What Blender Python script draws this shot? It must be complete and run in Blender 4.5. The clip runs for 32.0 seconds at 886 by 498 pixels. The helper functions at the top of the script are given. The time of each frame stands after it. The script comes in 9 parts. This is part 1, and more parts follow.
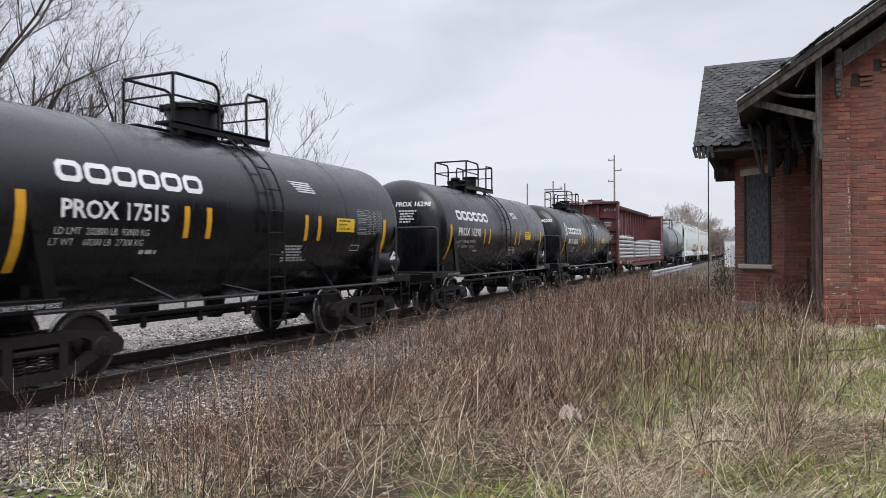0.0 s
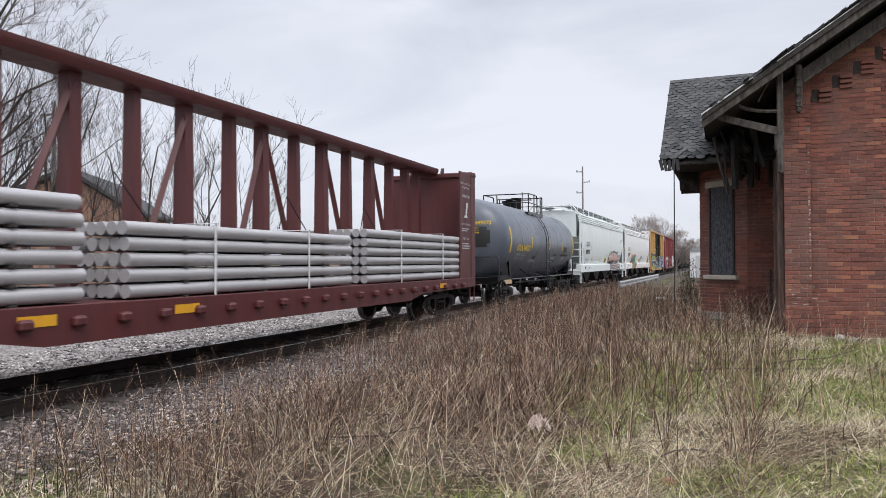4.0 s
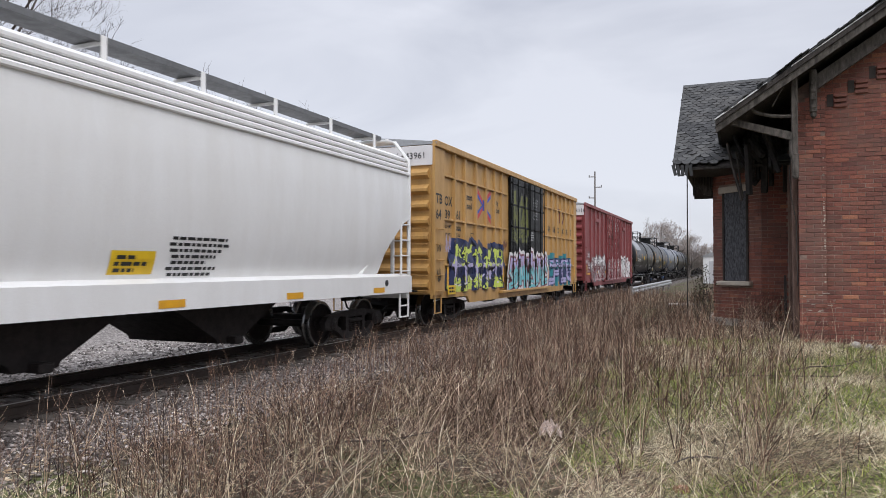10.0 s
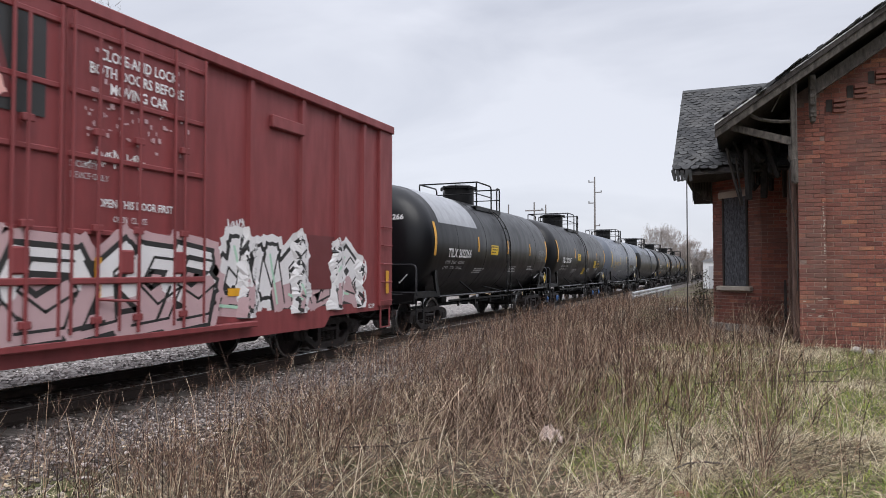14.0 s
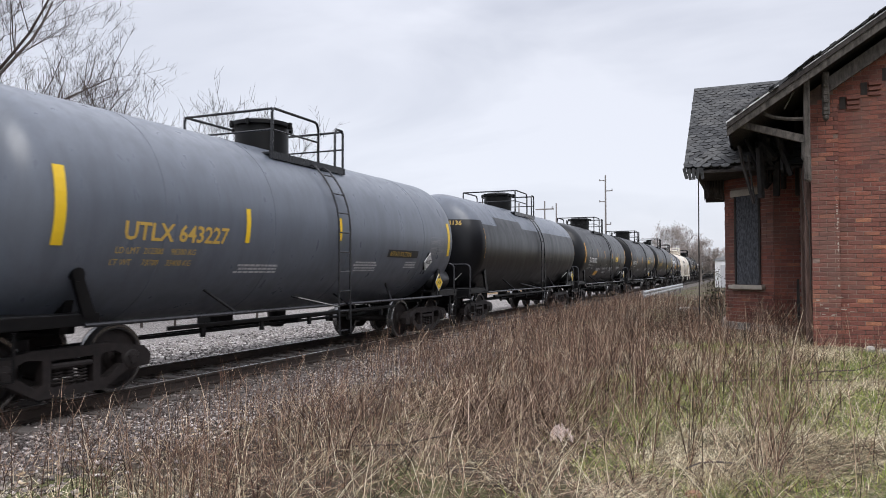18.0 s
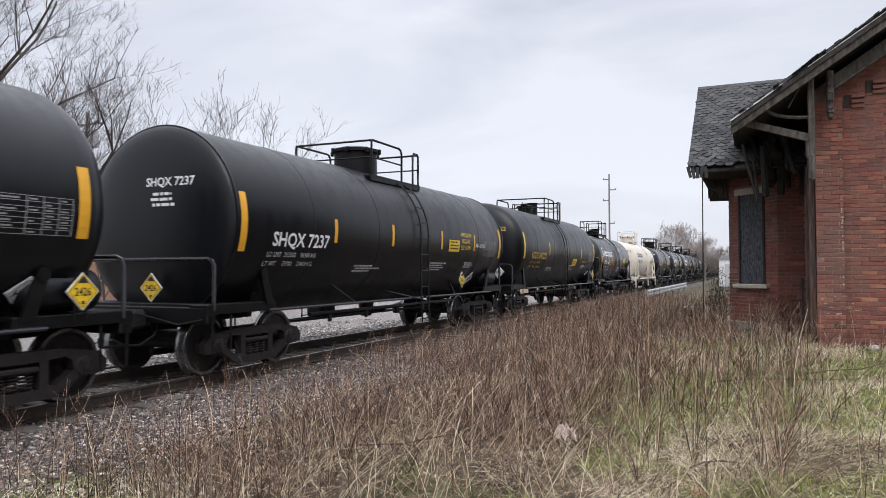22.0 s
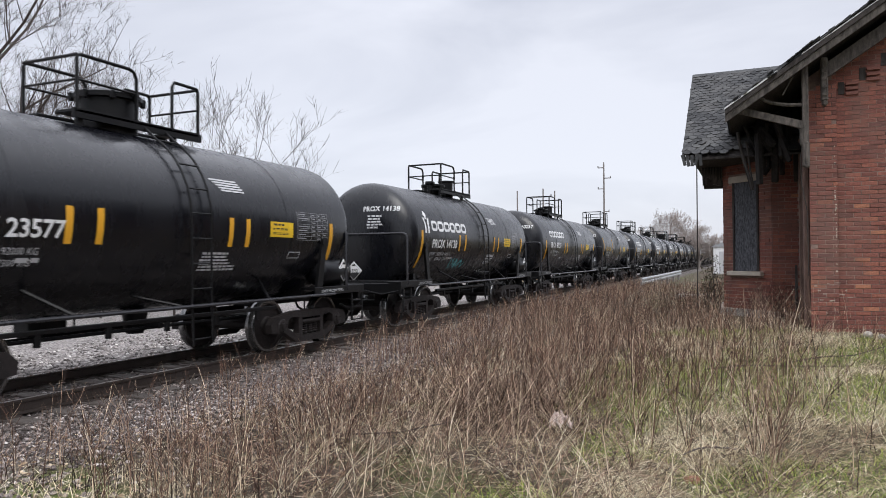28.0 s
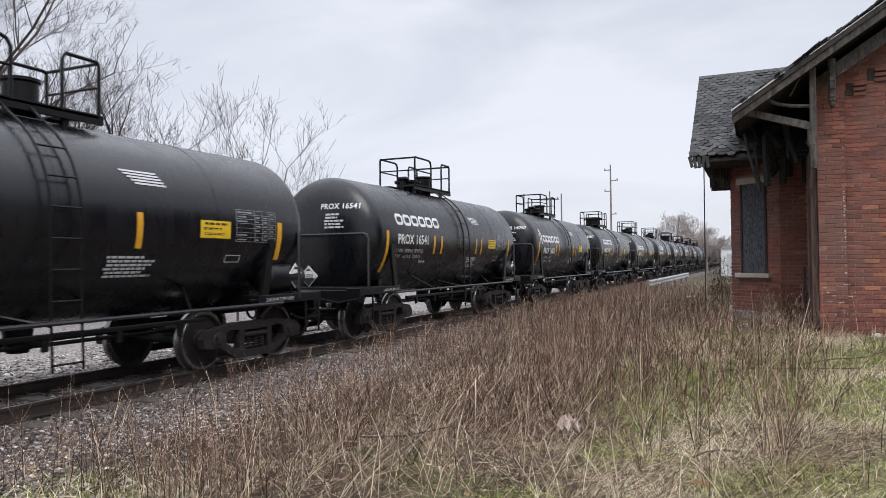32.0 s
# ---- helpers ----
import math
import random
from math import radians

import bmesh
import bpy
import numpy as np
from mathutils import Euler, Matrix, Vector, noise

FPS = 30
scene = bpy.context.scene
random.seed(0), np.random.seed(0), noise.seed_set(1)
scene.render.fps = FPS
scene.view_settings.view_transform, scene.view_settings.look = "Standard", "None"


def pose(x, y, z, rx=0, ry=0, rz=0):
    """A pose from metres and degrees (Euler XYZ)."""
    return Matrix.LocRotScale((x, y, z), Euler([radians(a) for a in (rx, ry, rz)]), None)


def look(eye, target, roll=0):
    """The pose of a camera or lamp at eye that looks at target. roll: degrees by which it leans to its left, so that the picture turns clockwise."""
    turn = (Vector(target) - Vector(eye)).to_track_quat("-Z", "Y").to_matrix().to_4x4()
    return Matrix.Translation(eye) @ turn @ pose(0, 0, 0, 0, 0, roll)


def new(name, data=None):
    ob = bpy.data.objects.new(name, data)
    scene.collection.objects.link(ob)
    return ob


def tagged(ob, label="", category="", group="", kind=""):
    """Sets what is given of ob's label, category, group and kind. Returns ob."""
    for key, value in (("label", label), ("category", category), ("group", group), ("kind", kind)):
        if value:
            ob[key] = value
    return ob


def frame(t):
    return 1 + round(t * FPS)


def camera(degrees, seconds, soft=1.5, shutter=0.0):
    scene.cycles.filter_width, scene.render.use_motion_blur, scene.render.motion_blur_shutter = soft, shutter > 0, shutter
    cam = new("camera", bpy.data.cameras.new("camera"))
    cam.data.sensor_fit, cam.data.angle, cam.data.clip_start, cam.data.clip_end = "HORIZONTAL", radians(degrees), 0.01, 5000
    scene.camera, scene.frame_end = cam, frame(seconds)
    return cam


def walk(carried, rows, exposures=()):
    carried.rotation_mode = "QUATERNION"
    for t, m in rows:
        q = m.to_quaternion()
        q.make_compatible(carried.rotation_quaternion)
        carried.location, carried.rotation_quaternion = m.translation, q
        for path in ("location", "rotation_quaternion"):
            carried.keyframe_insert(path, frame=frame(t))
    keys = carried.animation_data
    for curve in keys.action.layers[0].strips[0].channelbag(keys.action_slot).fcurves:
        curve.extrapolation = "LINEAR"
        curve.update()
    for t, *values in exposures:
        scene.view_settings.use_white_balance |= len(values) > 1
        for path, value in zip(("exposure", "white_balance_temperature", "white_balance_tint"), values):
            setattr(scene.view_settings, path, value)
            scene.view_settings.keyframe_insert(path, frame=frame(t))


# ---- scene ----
EYE = (0.0, 0.0, 1.5)
RAIL = -0.13          # height of the rail heads
LINE = -8.70          # middle of the track
PATH = [  # seconds and the camera's turn in degrees; it stands in one spot
    (0, 90.197, 0.337, 24.222), (0.5, 90.289, 0.229, 23.929), (1, 90.430, 0.184, 23.528), (1.5, 90.579, 0.149, 22.982),
    (2, 90.704, 0.107, 22.465), (2.5, 90.798, 0.051, 22.074), (3, 90.917, 0.035, 21.862), (3.5, 91.010, 0.128, 21.770),
    (5.5, 90.969, 0.277, 21.817), (6, 90.895, 0.188, 21.945), (6.5, 90.844, 0.208, 22.106), (7, 90.801, 0.190, 22.285),
    (7.5, 90.835, 0.203, 22.441), (8, 90.911, 0.159, 22.578), (8.5, 91.005, 0.049, 22.682), (9, 91.150, -0.012, 22.699),
    (9.5, 91.291, -0.008, 22.702), (10, 91.407, -0.037, 22.708), (10.5, 91.515, -0.075, 22.717), (11, 91.620, -0.035, 22.720),
    (11.5, 91.680, -0.075, 22.724), (12, 91.744, -0.066, 22.717), (12.5, 91.770, -0.030, 22.714), (13, 91.786, 0.010, 22.685),
    (13.5, 91.812, 0.048, 22.674), (14, 91.830, 0.008, 22.699), (14.5, 91.866, 0.008, 22.781), (16.5, 91.840, 0.045, 23.254),
    (17, 91.828, 0.088, 23.362), (17.5, 91.766, 0.067, 23.471), (18, 91.739, 0.037, 23.540), (18.5, 91.732, 0.008, 23.602),
    (19, 91.743, 0.024, 23.656), (19.5, 91.789, 0.090, 23.667), (20, 91.801, 0.096, 23.696), (20.5, 91.808, 0.073, 23.704),
    (21, 91.786, 0.048, 23.726), (21.5, 91.760, 0.054, 23.771), (22, 91.677, 0.097, 23.830), (22.5, 91.593, 0.108, 23.848),
    (23, 91.477, 0.113, 23.847), (23.5, 91.389, 0.131, 23.825), (24, 91.336, 0.131, 23.807), (24.5, 91.291, 0.111, 23.780),
    (25, 91.237, 0.096, 23.740), (25.5, 91.179, 0.099, 23.657), (27.5, 90.904, 0.308, 23.377), (28, 90.792, 0.405, 23.433),
    (28.5, 90.722, 0.494, 23.503), (29, 90.677, 0.527, 23.568), (29.5, 90.652, 0.547, 23.595), (30, 90.682, 0.626, 23.618),
    (30.5, 90.696, 0.627, 23.691), (31, 90.793, 0.636, 23.770), (31.5, 90.888, 0.569, 23.872), (32, 91.047, 0.611, 23.981),
]
RUN = [  # seconds and metres that the train has gone
    (0, -156.65), (0.5, -151.90), (1, -147.15), (1.5, -142.05), (2, -137.08), (3, -127.32), (4, -117.45), (6, -97.51), (8, -77.68), (10, -58.04), (12, -38.59), (14, -19.28), (16, 0.00), (18, 19.31), (20, 38.70), (22, 58.16), (24, 77.63), (26, 97.03), (28, 116.29), (30, 135.37), (32, 154.32),
]
cam = camera(64.2, 32.0, soft=0.45, shutter=0.12)
walk(cam, [(t, pose(*EYE, rx, ry, rz)) for t, rx, ry, rz in PATH], [(0.0, 0.38), (1.0, 0.47), (3.0, 0.44), (6.0, 0.42), (8.5, 0.37), (11.0, 0.31), (13.5, 0.36), (17.0, 0.45), (23.0, 0.48), (32.0, 0.45)])

# ---- world, sun ----
world = bpy.data.worlds.new("overcast_sky")
scene.world = world
world.use_nodes = True
wn, wl = world.node_tree.nodes, world.node_tree.links
wn.clear()
w_out = wn.new("ShaderNodeOutputWorld")
w_add = wn.new("ShaderNodeAddShader")
w_clear = wn.new("ShaderNodeBackground")
w_cloud = wn.new("ShaderNodeBackground")
w_sky = wn.new("ShaderNodeTexSky")
w_sky.sky_type, w_sky.sun_disc = "NISHITA", False
w_sky.sun_elevation, w_sky.sun_rotation = radians(49), radians(130)
w_clear.inputs[1].default_value = 0.010
wl.new(w_sky.outputs[0], w_clear.inputs[0])
w_co = wn.new("ShaderNodeTexCoord")
w_map = wn.new("ShaderNodeMapping")
w_map.inputs["Scale"].default_value = (1.3, 1.3, 4.2)
wl.new(w_co.outputs["Generated"], w_map.inputs[0])
w_no = wn.new("ShaderNodeTexNoise")
w_no.inputs["Scale"].default_value, w_no.inputs["Detail"].default_value, w_no.inputs["Roughness"].default_value = 1.35, 5.0, 0.52
w_no.inputs["Distortion"].default_value = 0.5
wl.new(w_map.outputs[0], w_no.inputs[0])
w_ra = wn.new("ShaderNodeValToRGB")
w_ra.color_ramp.elements[0].position, w_ra.color_ramp.elements[0].color = 0.30, (0.575, 0.60, 0.69, 1)
w_ra.color_ramp.elements[1].position, w_ra.color_ramp.elements[1].color = 0.62, (0.815, 0.835, 0.92, 1)
wl.new(w_no.outputs[0], w_ra.inputs[0])
wl.new(w_ra.outputs[0], w_cloud.inputs[0])
# a cloud cover grows brighter towards the zenith
w_sep = wn.new("ShaderNodeSeparateXYZ")
wl.new(w_co.outputs["Generated"], w_sep.inputs[0])
w_up = wn.new("ShaderNodeMapRange")
w_up.interpolation_type = "SMOOTHSTEP"
w_up.inputs[1].default_value, w_up.inputs[2].default_value = 0.30, 1.0
w_up.inputs[3].default_value, w_up.inputs[4].default_value = 0.71, 2.1
wl.new(w_sep.outputs[2], w_up.inputs[0])
wl.new(w_up.outputs[0], w_cloud.inputs[1])
wl.new(w_clear.outputs[0], w_add.inputs[0])
wl.new(w_cloud.outputs[0], w_add.inputs[1])
wl.new(w_add.outputs[0], w_out.inputs[0])

sun = new("sun", bpy.data.lights.new("sun", "SUN"))
sun.data.energy, sun.data.angle, sun.data.color = 1.05, radians(30), (1.0, 0.98, 0.95)
sun.matrix_world = look((0, 0, 30), (-16.0, 18.0, 0.0))
# ---- mesh tools ----
class Shape:
    """Vertices and faces of one mesh."""

    def __init__(self):
        self.v, self.f = [], []

    def add(self, verts, faces):
        n = len(self.v)
        self.v += [tuple(p) for p in verts]
        self.f += [tuple(i + n for i in q) for q in faces]
        return self

    def box(self, c, s, b=0.0, turn=None):
        x, y, z = (a / 2 for a in s)
        b = min(b, 0.45 * min(s))
        pts = []
        if b <= 0:
            pts = [(i * x, j * y, k * z) for i in (-1, 1) for j in (-1, 1) for k in (-1, 1)]
            fs = [(0, 1, 3, 2), (4, 6, 7, 5), (0, 4, 5, 1), (2, 3, 7, 6), (0, 2, 6, 4), (1, 5, 7, 3)]
        else:
            idx = {}
            for i in (-1, 1):
                for j in (-1, 1):
                    for k in (-1, 1):
                        for a, p in enumerate(((x, y - b, z - b), (x - b, y, z - b), (x - b, y - b, z))):
                            idx[i, j, k, a] = len(pts)
                            pts.append((i * p[0], j * p[1], k * p[2]))
            I = idx
            fs = []
            for a in range(3):
                o = [d for d in range(3) if d != a]
                for s1 in (-1, 1):
                    ring = []
                    for u, w in ((-1, -1), (1, -1), (1, 1), (-1, 1)):
                        key = [0, 0, 0]
                        key[a], key[o[0]], key[o[1]] = s1, u, w
                        ring.append(I[(*key, a)])
                    fs.append(tuple(ring if (s1 > 0) == (a != 1) else ring[::-1]))
            for a in range(3):
                o = [d for d in range(3) if d != a]
                for u in (-1, 1):
                    for w in (-1, 1):
                        ks = []
                        for s1 in (-1, 1):
                            key = [0, 0, 0]
                            key[a], key[o[0]], key[o[1]] = s1, u, w
                            ks.append(tuple(key))
                        fs.append((I[(*ks[0], o[0])], I[(*ks[1], o[0])], I[(*ks[1], o[1])], I[(*ks[0], o[1])]))
            for i in (-1, 1):
                for j in (-1, 1):
                    for k in (-1, 1):
                        fs.append((I[i, j, k, 0], I[i, j, k, 1], I[i, j, k, 2]))
        m = turn.to_3x3() if turn is not None else None
        out = []
        for p in pts:
            q = m @ Vector(p) if m is not None else p
            out.append((q[0] + c[0], q[1] + c[1], q[2] + c[2]))
        return self.add(out, fs)

    def tube(self, path, r, n=8, r1=None, caps=True):
        path = [Vector(p) for p in path]
        m = len(path)
        rings = []
        up = None
        for i, p in enumerate(path):
            d = path[min(i + 1, m - 1)] - path[max(i - 1, 0)]
            if d.length < 1e-9:
                d = Vector((0, 0, 1))
            d.normalize()
            if up is None:
                up = Vector((0, 0, 1)) if abs(d.z) < 0.9 else Vector((1, 0, 0))
            a = d.cross(up)
            if a.length < 1e-4:
                a = d.orthogonal()
            a.normalize()
            up = a.cross(d)
            rr = r if r1 is None else r + (r1 - r) * i / (m - 1)
            rings.append([p + rr * (math.cos(2 * math.pi * k / n) * a + math.sin(2 * math.pi * k / n) * up) for k in range(n)])
        vs = [q for ring in rings for q in ring]
        fs = [(i * n + k, i * n + (k + 1) % n, (i + 1) * n + (k + 1) % n, (i + 1) * n + k) for i in range(m - 1) for k in range(n)]
        if caps:
            fs += [tuple(range(n))[::-1], tuple((m - 1) * n + k for k in range(n))]
        return self.add(vs, fs)

    def rod(self, a, b, r, n=8):
        return self.tube([a, b], r, n)

    def lathe(self, prof, n=32, axis="y", c=(0, 0, 0), caps=True):
        """prof: (along the axis, radius)."""
        m = len(prof)
        vs = []
        for a, r in prof:
            for k in range(n):
                t = 2 * math.pi * k / n
                u, w = r * math.cos(t), r * math.sin(t)
                p = (u, a, w) if axis == "y" else ((u, w, a) if axis == "z" else (a, u, w))
                vs.append((p[0] + c[0], p[1] + c[1], p[2] + c[2]))
        fs = []
        for i in range(m - 1):
            for k in range(n):
                q = (i * n + k, (i + 1) * n + k, (i + 1) * n + (k + 1) % n, i * n + (k + 1) % n)
                fs.append(q)
        if caps:
            fs += [tuple(range(n)), tuple((m - 1) * n + k for k in range(n))[::-1]]
        return self.add(vs, fs)

    def prism(self, poly, axis, a, b):
        """A polygon of (u, w), drawn out along an axis from a to b."""
        def at(u, w, t):
            return (t, u, w) if axis == "x" else ((u, t, w) if axis == "y" else (u, w, t))
        n = len(poly)
        vs = [at(u, w, a) for u, w in poly] + [at(u, w, b) for u, w in poly]
        fs = [(k, (k + 1) % n, n + (k + 1) % n, n + k) for k in range(n)]
        fs += [tuple(range(n))[::-1], tuple(n + k for k in range(n))]
        return self.add(vs, fs)

    def quad(self, a, b, c, d):
        return self.add((a, b, c, d), [(0, 1, 2, 3)])

    def mesh(self, name, smooth=True):
        me = bpy.data.meshes.new(name)
        me.from_pydata(self.v, [], self.f)
        me.validate()
        if smooth:
            bm = bmesh.new()
            bm.from_mesh(me)
            bmesh.ops.recalc_face_normals(bm, faces=bm.faces)
            bm.to_mesh(me)
            bm.free()
        if smooth and len(me.polygons):
            me.polygons.foreach_set("use_smooth", [True] * len(me.polygons))
            me.set_sharp_from_angle(angle=radians(34))
        me.update()
        return me


def glyphs():
    """Flat outlines of the built-in font, one letter at a time: points, faces and advance."""
    def flat(body, offset):
        cu = bpy.data.curves.new("words", "FONT")
        cu.body, cu.size, cu.offset, cu.resolution_u = body, 1.0, offset, 2
        ob = bpy.data.objects.new("words", cu)
        scene.collection.objects.link(ob)
        me = bpy.data.meshes.new_from_object(ob.evaluated_get(bpy.context.evaluated_depsgraph_get()))
        vs, fs = [(v.co.x, v.co.y) for v in me.vertices], [tuple(p.vertices) for p in me.polygons]
        bpy.data.objects.remove(ob)
        bpy.data.curves.remove(cu)
        bpy.data.meshes.remove(me)
        return vs, fs
    out = {(" ", False): ([], [], 0.3), (" ", True): ([], [], 0.3)}
    for ch in "ABCDEFGHIJKLMNOPQRSTUVWXYZabcdefghijklmnopqrstuvwxyz0123456789-.,:/'&#":
        for bold in (False, True):
            vs, fs = flat(ch, 0.02 if bold else 0.0)
            two, _ = flat(ch + ch, 0.02 if bold else 0.0)
            out[ch, bold] = (vs, fs, max(p[0] for p in two) - max(p[0] for p in vs))
    return out


GLYPHS = glyphs()


def part(name, shape, material, parent=None, label="", m=None, smooth=True):
    """One mesh object under a thing or a part."""
    me = shape if isinstance(shape, bpy.types.Mesh) else shape.mesh(name, smooth)
    if not me.materials:
        me.materials.append(material)
    ob = new(name, me)
    if parent is not None:
        ob.parent = parent
    if m is not None:
        ob.matrix_basis = m
    if label:
        ob["label"] = label
    return ob


def thing(name, label, category, group="", at=None, kind=""):
    ob = new(name)
    ob.empty_display_size = 0.3
    if at is not None:
        ob.matrix_basis = at
    return tagged(ob, label, category, group, kind)


# ---- materials ----
def material(name, base, rough=0.7, metal=0.0, dark=None, scale=4.0, amount=0.5, grain=60.0, bump=0.15, streak=None, island=0.0, spec=0.5, obj=0.0):
    """Base colour broken up by stains and grain; streak stretches the stains downwards."""
    mt = bpy.data.materials.new(name)
    mt.use_nodes = True
    nd, lk = mt.node_tree.nodes, mt.node_tree.links
    bs = nd["Principled BSDF"]
    bs.inputs["Metallic"].default_value = metal
    bs.inputs["Specular IOR Level"].default_value = spec
    co = nd.new("ShaderNodeTexCoord")
    mp = nd.new("ShaderNodeMapping")
    if streak:
        mp.inputs["Scale"].default_value = streak
    lk.new(co.outputs["Object"], mp.inputs[0])
    n1 = nd.new("ShaderNodeTexNoise")
    n1.inputs["Scale"].default_value, n1.inputs["Detail"].default_value, n1.inputs["Roughness"].default_value = scale, 6, 0.62
    lk.new(mp.outputs[0], n1.inputs[0])
    n2 = nd.new("ShaderNodeTexNoise")
    n2.inputs["Scale"].default_value, n2.inputs["Detail"].default_value = grain, 4
    lk.new(co.outputs["Object"], n2.inputs[0])
    rp = nd.new("ShaderNodeValToRGB")
    rp.color_ramp.elements[0].position, rp.color_ramp.elements[1].position = 0.36, 0.66
    lk.new(n1.outputs[0], rp.inputs[0])
    dark = dark or tuple(c * 0.6 for c in base)
    mx = nd.new("ShaderNodeMix")
    mx.data_type = "RGBA"
    mx.inputs[6].default_value, mx.inputs[7].default_value = (*dark, 1), (*base, 1)
    fac = nd.new("ShaderNodeMath")
    fac.operation, fac.use_clamp = "MULTIPLY_ADD", True
    fac.inputs[1].default_value, fac.inputs[2].default_value = amount, 1 - amount
    lk.new(rp.outputs[0], fac.inputs[0])
    lk.new(fac.outputs[0], mx.inputs[0])
    g = nd.new("ShaderNodeMath")
    g.operation = "MULTIPLY_ADD"
    g.inputs[1].default_value, g.inputs[2].default_value = 0.5, 0.75
    lk.new(n2.outputs[0], g.inputs[0])
    last = g.outputs[0]
    if island or obj:
        rd = nd.new("ShaderNodeObjectInfo").outputs["Random"] if obj else nd.new("ShaderNodeNewGeometry").outputs["Random Per Island"]
        k = island or obj
        a = nd.new("ShaderNodeMath")
        a.operation = "MULTIPLY_ADD"
        a.inputs[1].default_value, a.inputs[2].default_value = 2 * k, 1 - k
        lk.new(rd, a.inputs[0])
        b = nd.new("ShaderNodeMath")
        b.operation = "MULTIPLY"
        lk.new(last, b.inputs[0])
        lk.new(a.outputs[0], b.inputs[1])
        last = b.outputs[0]
    vm = nd.new("ShaderNodeVectorMath")
    vm.operation = "SCALE"
    lk.new(mx.outputs[2], vm.inputs[0])
    lk.new(last, vm.inputs["Scale"])
    lk.new(vm.outputs[0], bs.inputs["Base Color"])
    rr = nd.new("ShaderNodeMath")
    rr.operation, rr.use_clamp = "MULTIPLY_ADD", True
    rr.inputs[1].default_value, rr.inputs[2].default_value = -0.25, rough + 0.12
    lk.new(fac.outputs[0], rr.inputs[0])
    lk.new(rr.outputs[0], bs.inputs["Roughness"])
    if bump:
        bp = nd.new("ShaderNodeBump")
        bp.inputs["Strength"].default_value, bp.inputs["Distance"].default_value = bump, 0.02
        lk.new(n2.outputs[0], bp.inputs["Height"])
        lk.new(bp.outputs[0], bs.inputs["Normal"])
    return mt


def paint_of(name, base, rough=0.45, dark=None, amount=0.35, streak=(3, 3, 0.6), spec=0.5):
    return material(name, base, rough, 0.0, dark, 1.4, amount, 180, 0.0, streak, spec=spec)


M = {
    "black": paint_of("black_tank_paint", (0.0038, 0.0042, 0.0062), 0.33, (0.0080, 0.0083, 0.0105), 0.5, spec=0.50),
    "satin": paint_of("dull_black_tank_paint", (0.0034, 0.0037, 0.0052), 0.42, (0.0065, 0.0066, 0.008), 0.5, spec=0.33),
    "grey": paint_of("grey_tank_paint", (0.112, 0.127, 0.156), 0.40, (0.070, 0.077, 0.092), 0.5),
    "cream": paint_of("cream_tank_paint", (0.66, 0.62, 0.55), 0.5, (0.50, 0.38, 0.26), 0.45),
    "steel": material("black_frame_steel", (0.0025, 0.0025, 0.0032), 0.5, 0.0, (0.006, 0.0055, 0.005), 6, 0.5, 90, 0.1, spec=0.24),
    "truck": material("rusty_truck_steel", (0.020, 0.015, 0.014), 0.7, 0.0, (0.008, 0.007, 0.007), 8, 0.6, 70, 0.25, spec=0.3),
    "tread": material("polished_wheel_tread", (0.22, 0.22, 0.22), 0.32, 0.9, (0.08, 0.075, 0.07), 10, 0.3, 60, 0.05),
    "white": paint_of("white_lettering", (0.80, 0.80, 0.80), 0.55),
    "dim": paint_of("worn_white_lettering", (0.55, 0.55, 0.56), 0.6),
    "faint": paint_of("faded_grey_lettering", (0.26, 0.26, 0.27), 0.6),
    "yellow": paint_of("yellow_reflective_tape", (0.72, 0.36, 0.02), 0.5, (0.5, 0.25, 0.03)),
    "sign": paint_of("yellow_sign_film", (0.80, 0.52, 0.02), 0.5),
    "gold": paint_of("faded_gold_lettering", (0.55, 0.36, 0.08), 0.6),
    "ink": paint_of("black_lettering", (0.015, 0.015, 0.016), 0.6),
    "hopper": paint_of("pale_grey_hopper_paint", (0.78, 0.775, 0.765), 0.5, (0.66, 0.64, 0.61), 0.4, (2, 2, 0.35)),
    "maroon": paint_of("maroon_flatcar_paint", (0.10, 0.022, 0.022), 0.6, (0.06, 0.018, 0.018), 0.5),
    "redbox": paint_of("faded_red_boxcar_paint", (0.235, 0.046, 0.048), 0.6, (0.150, 0.032, 0.034), 0.6),
    "orange": paint_of("weathered_yellow_boxcar_paint", (0.52, 0.30, 0.095), 0.55, (0.34, 0.19, 0.070), 0.6),
    "pipe": material("grey_pipe_steel", (0.46, 0.45, 0.455), 0.42, 0.2, (0.30, 0.285, 0.28), 3, 0.4, 80, 0.06, (1, 0.3, 1)),
    "tube": paint_of("black_tube_paint", (0.022, 0.022, 0.025), 0.32, (0.014, 0.014, 0.016)),
    "grating": material("dark_steel_grating", (0.15, 0.152, 0.155), 0.6, 0.2, (0.09, 0.09, 0.092), 8, 0.5, 60, 0.1),
    "galv": material("galvanised_steel", (0.42, 0.43, 0.44), 0.45, 0.6, (0.3, 0.3, 0.3), 5, 0.4, 60, 0.08),
}
# ---- ground and track ----
def smooth(a, b, x):
    t = min(1.0, max(0.0, (x - a) / (b - a)))
    return t * t * (3 - 2 * t)


